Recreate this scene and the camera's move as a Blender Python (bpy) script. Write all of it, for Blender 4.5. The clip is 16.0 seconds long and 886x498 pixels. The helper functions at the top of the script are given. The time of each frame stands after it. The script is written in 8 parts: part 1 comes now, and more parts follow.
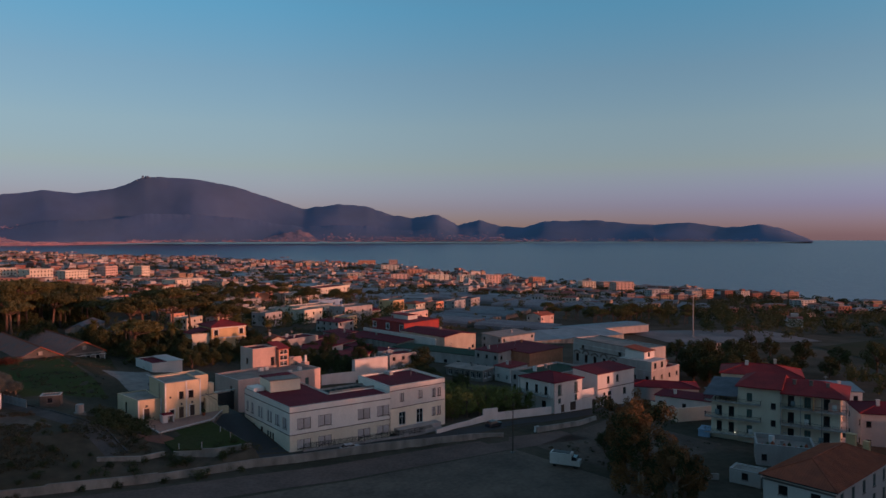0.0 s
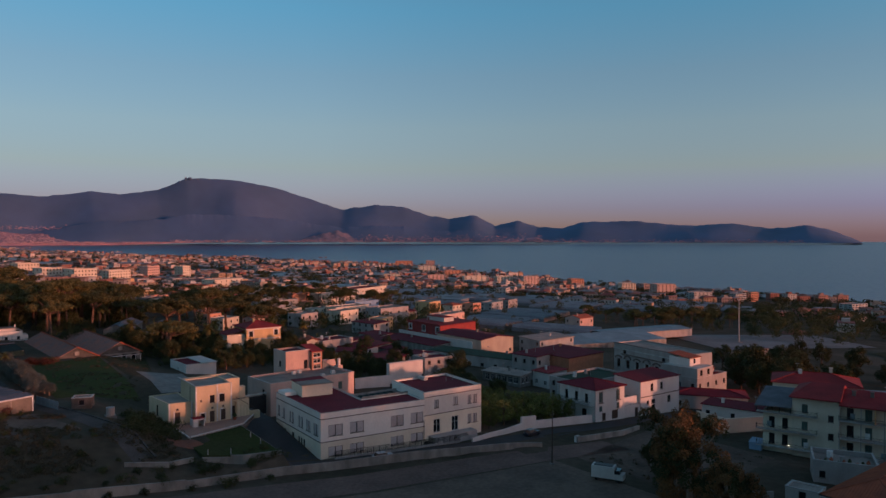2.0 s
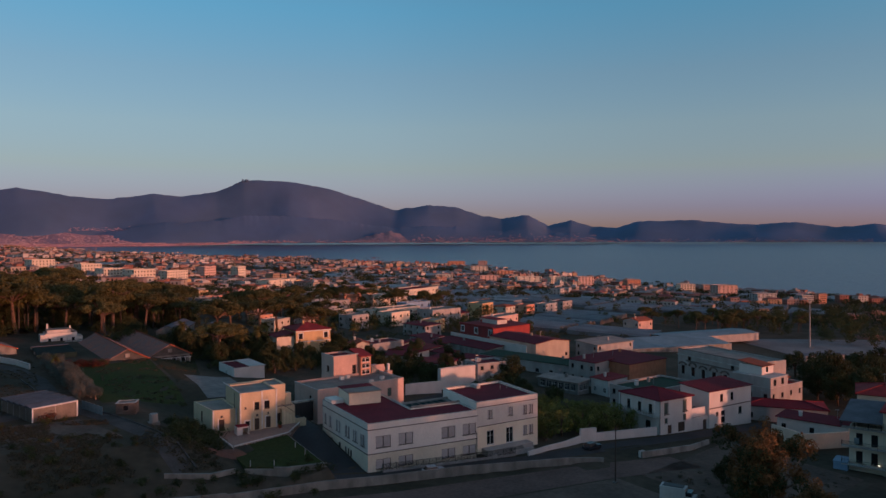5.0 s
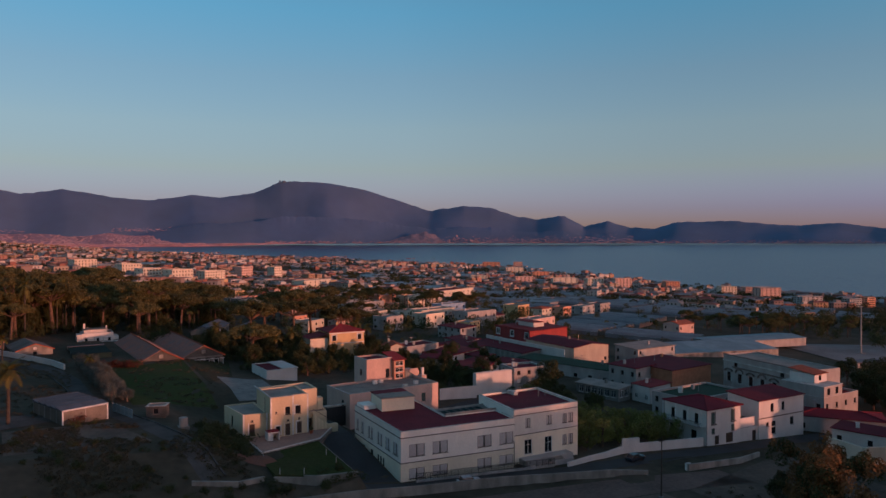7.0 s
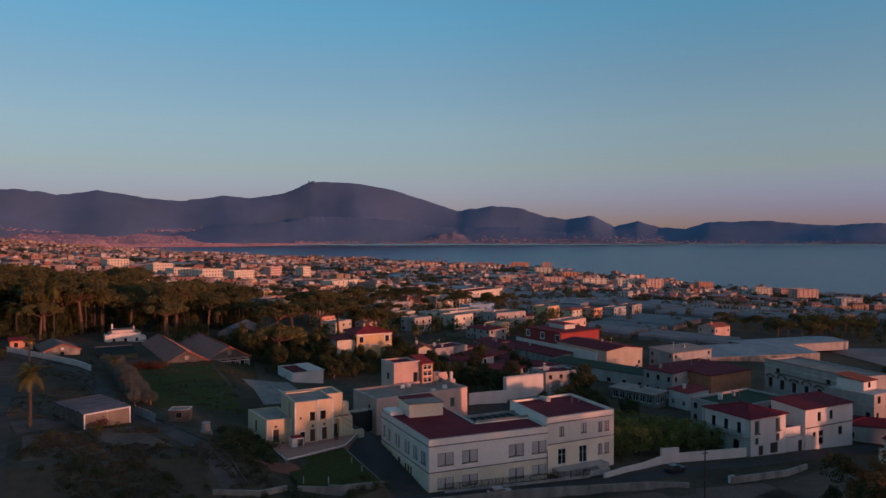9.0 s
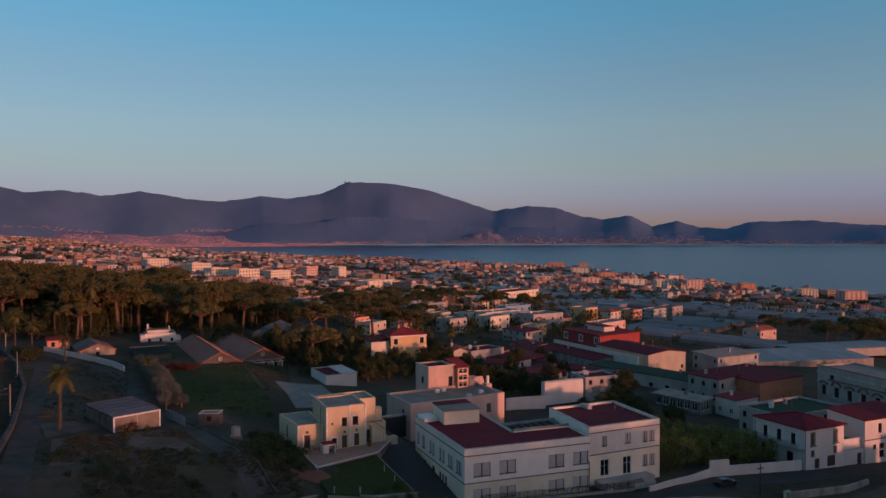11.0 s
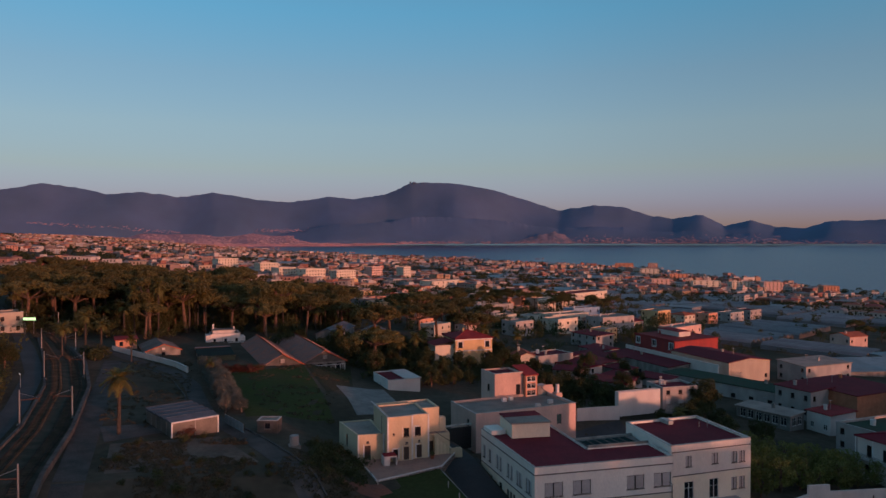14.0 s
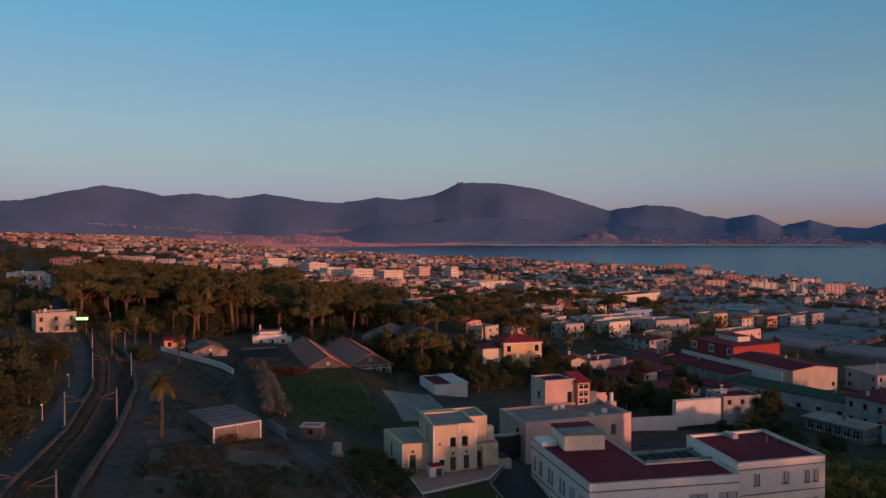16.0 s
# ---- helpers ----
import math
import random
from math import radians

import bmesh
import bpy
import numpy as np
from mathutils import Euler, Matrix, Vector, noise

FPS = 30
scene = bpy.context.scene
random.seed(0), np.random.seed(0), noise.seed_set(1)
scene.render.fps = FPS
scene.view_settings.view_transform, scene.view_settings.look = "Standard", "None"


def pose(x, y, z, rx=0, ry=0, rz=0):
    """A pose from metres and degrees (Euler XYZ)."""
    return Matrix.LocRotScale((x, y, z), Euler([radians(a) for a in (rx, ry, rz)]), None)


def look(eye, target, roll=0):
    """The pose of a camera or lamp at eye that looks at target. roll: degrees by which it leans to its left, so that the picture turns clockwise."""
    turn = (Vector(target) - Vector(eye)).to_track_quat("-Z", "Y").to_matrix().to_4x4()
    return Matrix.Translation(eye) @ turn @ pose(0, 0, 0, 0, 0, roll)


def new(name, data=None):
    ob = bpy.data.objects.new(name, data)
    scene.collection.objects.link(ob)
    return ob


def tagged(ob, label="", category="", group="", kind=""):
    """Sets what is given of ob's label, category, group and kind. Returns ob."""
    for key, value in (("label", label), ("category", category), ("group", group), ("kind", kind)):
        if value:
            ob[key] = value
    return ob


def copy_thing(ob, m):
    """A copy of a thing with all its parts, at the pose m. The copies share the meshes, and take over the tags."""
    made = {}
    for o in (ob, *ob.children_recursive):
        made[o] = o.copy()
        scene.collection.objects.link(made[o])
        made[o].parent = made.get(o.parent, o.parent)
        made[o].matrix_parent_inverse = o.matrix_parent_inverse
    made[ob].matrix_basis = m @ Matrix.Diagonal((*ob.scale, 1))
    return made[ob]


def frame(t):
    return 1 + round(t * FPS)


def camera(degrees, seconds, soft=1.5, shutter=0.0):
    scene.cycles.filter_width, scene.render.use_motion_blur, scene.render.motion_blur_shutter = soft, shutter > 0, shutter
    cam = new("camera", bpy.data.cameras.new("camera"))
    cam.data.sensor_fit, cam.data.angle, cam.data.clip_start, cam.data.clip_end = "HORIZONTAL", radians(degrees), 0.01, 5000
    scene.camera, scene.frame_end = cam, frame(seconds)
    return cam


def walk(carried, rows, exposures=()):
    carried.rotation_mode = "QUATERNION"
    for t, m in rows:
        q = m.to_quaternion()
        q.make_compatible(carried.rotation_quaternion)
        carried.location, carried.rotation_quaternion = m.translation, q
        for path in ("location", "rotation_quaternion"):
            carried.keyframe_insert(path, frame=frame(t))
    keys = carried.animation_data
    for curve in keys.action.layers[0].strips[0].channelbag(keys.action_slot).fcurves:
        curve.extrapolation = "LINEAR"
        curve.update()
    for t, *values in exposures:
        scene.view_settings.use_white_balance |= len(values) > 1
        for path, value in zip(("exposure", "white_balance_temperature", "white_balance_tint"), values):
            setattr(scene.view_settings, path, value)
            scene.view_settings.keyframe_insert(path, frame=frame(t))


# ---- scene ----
cam = camera(63.8, 16.0, soft=1.5)
PATH = [
    (0, (-65.372, -129.671, 43.298), (-64.114, -128.117, 43.262), -0.1),
    (0.5, (-64.417, -128.785, 43.375), (-63.185, -127.21, 43.34), -0.1),
    (1, (-63.433, -127.549, 43.395), (-62.219, -125.961, 43.36), -0.1),
    (1.5, (-62.647, -126.695, 43.435), (-61.451, -125.092, 43.401), -0.1),
    (2, (-61.734, -125.456, 43.402), (-60.559, -123.838, 43.368), -0.0),
    (2.5, (-60.965, -124.521, 43.434), (-59.81, -122.889, 43.401), -0.0),
    (3, (-60.13, -123.311, 43.452), (-58.996, -121.664, 43.419), -0.0),
    (3.5, (-59.488, -122.14, 43.41), (-58.374, -120.48, 43.378), -0.0),
    (4, (-58.597, -120.792, 43.449), (-57.504, -119.117, 43.416), -0.1),
    (6.5, (-54.951, -114.97, 43.458), (-53.957, -113.234, 43.427), -0.1),
    (7, (-54.348, -113.758, 43.454), (-53.379, -112.008, 43.423), -0.1),
    (7.5, (-53.601, -112.656, 43.464), (-52.661, -110.891, 43.432), -0.1),
    (8, (-53.06, -111.271, 43.464), (-52.139, -109.496, 43.434), -0.1),
    (8.5, (-52.551, -110.074, 43.431), (-51.641, -108.293, 43.401), -0.1),
    (11, (-49.791, -104.035, 43.385), (-48.982, -102.206, 43.355), -0.1),
    (11.5, (-49.276, -102.839, 43.387), (-48.505, -100.994, 43.357), -0.1),
    (12, (-48.867, -101.476, 43.392), (-48.125, -99.619, 43.362), -0.1),
    (12.5, (-48.294, -100.348, 43.437), (-47.574, -98.482, 43.407), -0.1),
    (13, (-47.818, -98.973, 43.454), (-47.121, -97.098, 43.424), -0.1),
    (13.5, (-47.366, -97.781, 43.5), (-46.697, -95.897, 43.47), -0.1),
    (14, (-47.09, -96.444, 43.518), (-46.45, -94.55, 43.488), -0.1),
    (14.5, (-46.486, -95.163, 43.545), (-45.877, -93.259, 43.515), -0.1),
    (15, (-46.093, -93.888, 43.574), (-45.515, -91.974, 43.544), -0.1),
    (15.5, (-45.718, -92.636, 43.589), (-45.171, -90.712, 43.56), -0.1),
    (16, (-45.474, -91.284, 43.68), (-44.962, -89.351, 43.651), -0.1),
]
walk(cam, [(t, look(eye, target, roll)) for t, eye, target, roll in PATH],
     exposures=[(0.0, 0.5), (16.0, 0.5)])

# ---- light: a sun low over the sea, and the evening sky ----
SUN_AZ, SUN_EL = 150.0, 3.0
world = bpy.data.worlds.new("evening")
scene.world = world
world.use_nodes = True
wn = world.node_tree
sky = wn.nodes.new("ShaderNodeTexSky")
sky.sky_type, sky.sun_disc = "NISHITA", False
sky.sun_elevation, sky.sun_rotation = radians(SUN_EL), radians(SUN_AZ)
sky.altitude, sky.air_density, sky.dust_density, sky.ozone_density = 100, 1.0, 0.3, 3.5
# the tints of dusk by height above the horizon, and the warm glow on the side of the sun
wco, wsep, wramp, wmul, wsun, wrng, wmix, wscl = (wn.nodes.new(k) for k in (
    "ShaderNodeTexCoord", "ShaderNodeSeparateXYZ", "ShaderNodeValToRGB", "ShaderNodeMix", "ShaderNodeVectorMath", "ShaderNodeMapRange", "ShaderNodeMix", "ShaderNodeVectorMath"))
DUSK = ((0.0, (1.12, 1.04, 2.45)), (0.04, (1.36, 1.08, 2.08)), (0.095, (2.15, 1.42, 1.38)), (0.15, (2.60, 1.64, 1.36)), (0.218, (2.55, 1.76, 1.42)), (0.30, (2.0, 2.05, 1.68)), (0.45, (2.35, 1.98, 1.50)), (0.8, (2.75, 1.92, 1.40)))
for i, (pos, col) in enumerate(DUSK):
    e = wramp.color_ramp.elements[0] if i == 0 else (wramp.color_ramp.elements[1] if i == 1 else wramp.color_ramp.elements.new(pos))
    e.position, e.color = pos, (*[c / 3.5 for c in col], 1)
wsun.operation = "DOT_PRODUCT"
wsun.inputs[1].default_value = (math.sin(radians(SUN_AZ)), math.cos(radians(SUN_AZ)), 0)
wrng.inputs[1].default_value, wrng.inputs[2].default_value = 0.4, 0.95
wmix.data_type = wmul.data_type = "RGBA"
wmul.blend_type = "MULTIPLY"
wmul.inputs[0].default_value = 1.0
wmix.inputs[7].default_value = (0.95, 0.42, 0.30, 1)
wscl.operation = "SCALE"
wscl.inputs["Scale"].default_value = 3.5
wn.links.new(wco.outputs["Generated"], wsep.inputs[0]), wn.links.new(wsep.outputs[2], wramp.inputs[0])
wn.links.new(wco.outputs["Generated"], wsun.inputs[0]), wn.links.new(wsun.outputs["Value"], wrng.inputs[0]), wn.links.new(wrng.outputs[0], wmix.inputs[0])
wn.links.new(wramp.outputs[0], wmix.inputs[6])
wn.links.new(sky.outputs[0], wmul.inputs[6]), wn.links.new(wmix.outputs[2], wmul.inputs[7])
# low over the sea, away from the mountains, the dusk turns mauve
wr2, wr3, wmm, wtint, wmul2 = (wn.nodes.new(k) for k in ("ShaderNodeMapRange", "ShaderNodeMapRange", "ShaderNodeMath", "ShaderNodeMix", "ShaderNodeMix"))
wr2.inputs[1].default_value, wr2.inputs[2].default_value = -0.55, 0.15
wr3.inputs[1].default_value, wr3.inputs[2].default_value, wr3.inputs[3].default_value, wr3.inputs[4].default_value = 0.0, 0.09, 1.0, 0.0
wmm.operation = "MULTIPLY"
wtint.data_type = wmul2.data_type = "RGBA"
wtint.inputs[6].default_value, wtint.inputs[7].default_value = (1, 1, 1, 1), (0.84, 0.82, 1.29, 1)
wmul2.blend_type = "MULTIPLY"
wmul2.inputs[0].default_value = 1.0
wr4 = wn.nodes.new("ShaderNodeMapRange")
wr4.inputs[1].default_value, wr4.inputs[2].default_value, wr4.inputs[3].default_value, wr4.inputs[4].default_value = -1.0, -0.55, 2.85, 3.5
wr5, wglow = wn.nodes.new("ShaderNodeMapRange"), wn.nodes.new("ShaderNodeMath")
wr5.inputs[1].default_value, wr5.inputs[2].default_value, wr5.inputs[3].default_value, wr5.inputs[4].default_value = 0.25, 0.9, 1.0, 1.28
wglow.operation = "MULTIPLY"
wn.links.new(wsun.outputs["Value"], wr4.inputs[0]), wn.links.new(wsun.outputs["Value"], wr5.inputs[0])
wn.links.new(wr4.outputs[0], wglow.inputs[0]), wn.links.new(wr5.outputs[0], wglow.inputs[1]), wn.links.new(wglow.outputs[0], wscl.inputs["Scale"])
wn.links.new(wsun.outputs["Value"], wr2.inputs[0]), wn.links.new(wsep.outputs[2], wr3.inputs[0])
wn.links.new(wr2.outputs[0], wmm.inputs[0]), wn.links.new(wr3.outputs[0], wmm.inputs[1]), wn.links.new(wmm.outputs[0], wtint.inputs[0])
wn.links.new(wmul.outputs[2], wmul2.inputs[6]), wn.links.new(wtint.outputs[2], wmul2.inputs[7])
wn.links.new(wmul2.outputs[2], wscl.inputs[0]), wn.links.new(wscl.outputs[0], wn.nodes["Background"].inputs[0])
wn.nodes["Background"].inputs[1].default_value = 0.15
lamp = bpy.data.lights.new("sun", "SUN")
lamp.energy, lamp.angle, lamp.color = 2.0, radians(1.0), (1.0, 0.38, 0.25)
sun = new("sun", lamp)
sun_way = Vector((math.sin(radians(SUN_AZ)) * math.cos(radians(SUN_EL)), math.cos(radians(SUN_AZ)) * math.cos(radians(SUN_EL)), math.sin(radians(SUN_EL))))
sun.matrix_world = look(sun_way * 200, (0, 0, 0))


# ---- materials ----
def mat(name, colour, other=None, rough=0.8, scale=2.0, fine=14.0, bump=0.15, spread=0.06, metal=0.0, ratio=0.5, streak=False, spec=0.5):
    """A weathered surface: two colours mixed at a coarse and a fine scale, a shade of its own for each piece, fine relief."""
    m = bpy.data.materials.new(name)
    m.use_nodes = True
    n, l = m.node_tree.nodes, m.node_tree.links
    b = n["Principled BSDF"]
    other = other or tuple(c * 0.72 for c in colour)
    co = n.new("ShaderNodeTexCoord")
    mp = n.new("ShaderNodeMapping")
    if streak:
        mp.inputs["Scale"].default_value = (1.0, 1.0, 0.45)
    l.new(co.outputs["Object"], mp.inputs[0])
    a = n.new("ShaderNodeTexNoise")
    a.inputs["Scale"].default_value, a.inputs["Detail"].default_value = scale, 5
    f = n.new("ShaderNodeTexNoise")
    f.inputs["Scale"].default_value, f.inputs["Detail"].default_value = fine, 3
    l.new(mp.outputs[0], a.inputs[0]), l.new(mp.outputs[0], f.inputs[0])
    r = n.new("ShaderNodeMapRange")
    r.inputs[1].default_value, r.inputs[2].default_value = ratio - 0.16, ratio + 0.16
    l.new(a.outputs[0], r.inputs[0])
    mix = n.new("ShaderNodeMix")
    mix.data_type = "RGBA"
    mix.inputs[6].default_value, mix.inputs[7].default_value = (*colour, 1), (*other, 1)
    l.new(r.outputs[0], mix.inputs[0])
    fr = n.new("ShaderNodeMapRange")
    fr.inputs[1].default_value, fr.inputs[2].default_value, fr.inputs[3].default_value, fr.inputs[4].default_value = 0.3, 0.7, 0.82, 1.14
    if streak:
        fr.inputs[3].default_value, fr.inputs[4].default_value = 0.92, 1.05
    l.new(f.outputs[0], fr.inputs[0])
    oi = n.new("ShaderNodeObjectInfo")
    rr = n.new("ShaderNodeMapRange")
    rr.inputs[3].default_value, rr.inputs[4].default_value = 1 - spread * 2, 1 + spread * 2
    l.new(oi.outputs["Random"], rr.inputs[0])
    mu = n.new("ShaderNodeMath")
    mu.operation = "MULTIPLY"
    l.new(fr.outputs[0], mu.inputs[0]), l.new(rr.outputs[0], mu.inputs[1])
    vm = n.new("ShaderNodeVectorMath")
    vm.operation = "SCALE"
    l.new(mix.outputs[2], vm.inputs[0]), l.new(mu.outputs[0], vm.inputs["Scale"])
    l.new(vm.outputs[0], b.inputs["Base Color"])
    b.inputs["Roughness"].default_value, b.inputs["Metallic"].default_value = rough, metal
    b.inputs["Specular IOR Level"].default_value = spec
    if bump:
        bp = n.new("ShaderNodeBump")
        bp.inputs["Strength"].default_value, bp.inputs["Distance"].default_value = bump, 0.05
        l.new(f.outputs[0], bp.inputs["Height"]), l.new(bp.outputs[0], b.inputs["Normal"])
    return m


def leaf_mat(name, colour, other):
    m = mat(name, colour, other, rough=0.7, scale=0.5, fine=4.0, bump=0.0, spread=0.16, spec=0.2)
    n, l = m.node_tree.nodes, m.node_tree.links
    b = n["Principled BSDF"]
    t = n.new("ShaderNodeBsdfTranslucent")
    t.inputs[0].default_value = (*[min(1, c * 1.2) for c in colour], 1)
    x = n.new("ShaderNodeMixShader")
    x.inputs[0].default_value = 0.2
    l.new(b.outputs[0], x.inputs[1]), l.new(t.outputs[0], x.inputs[2])
    l.new(x.outputs[0], n["Material Output"].inputs[0])
    return m


def lamp_mat(name, colour, strength):
    m = bpy.data.materials.new(name)
    m.use_nodes = True
    b = m.node_tree.nodes["Principled BSDF"]
    b.inputs["Base Color"].default_value = (*colour, 1)
    b.inputs["Emission Color"].default_value, b.inputs["Emission Strength"].default_value = (*colour, 1), strength
    return m


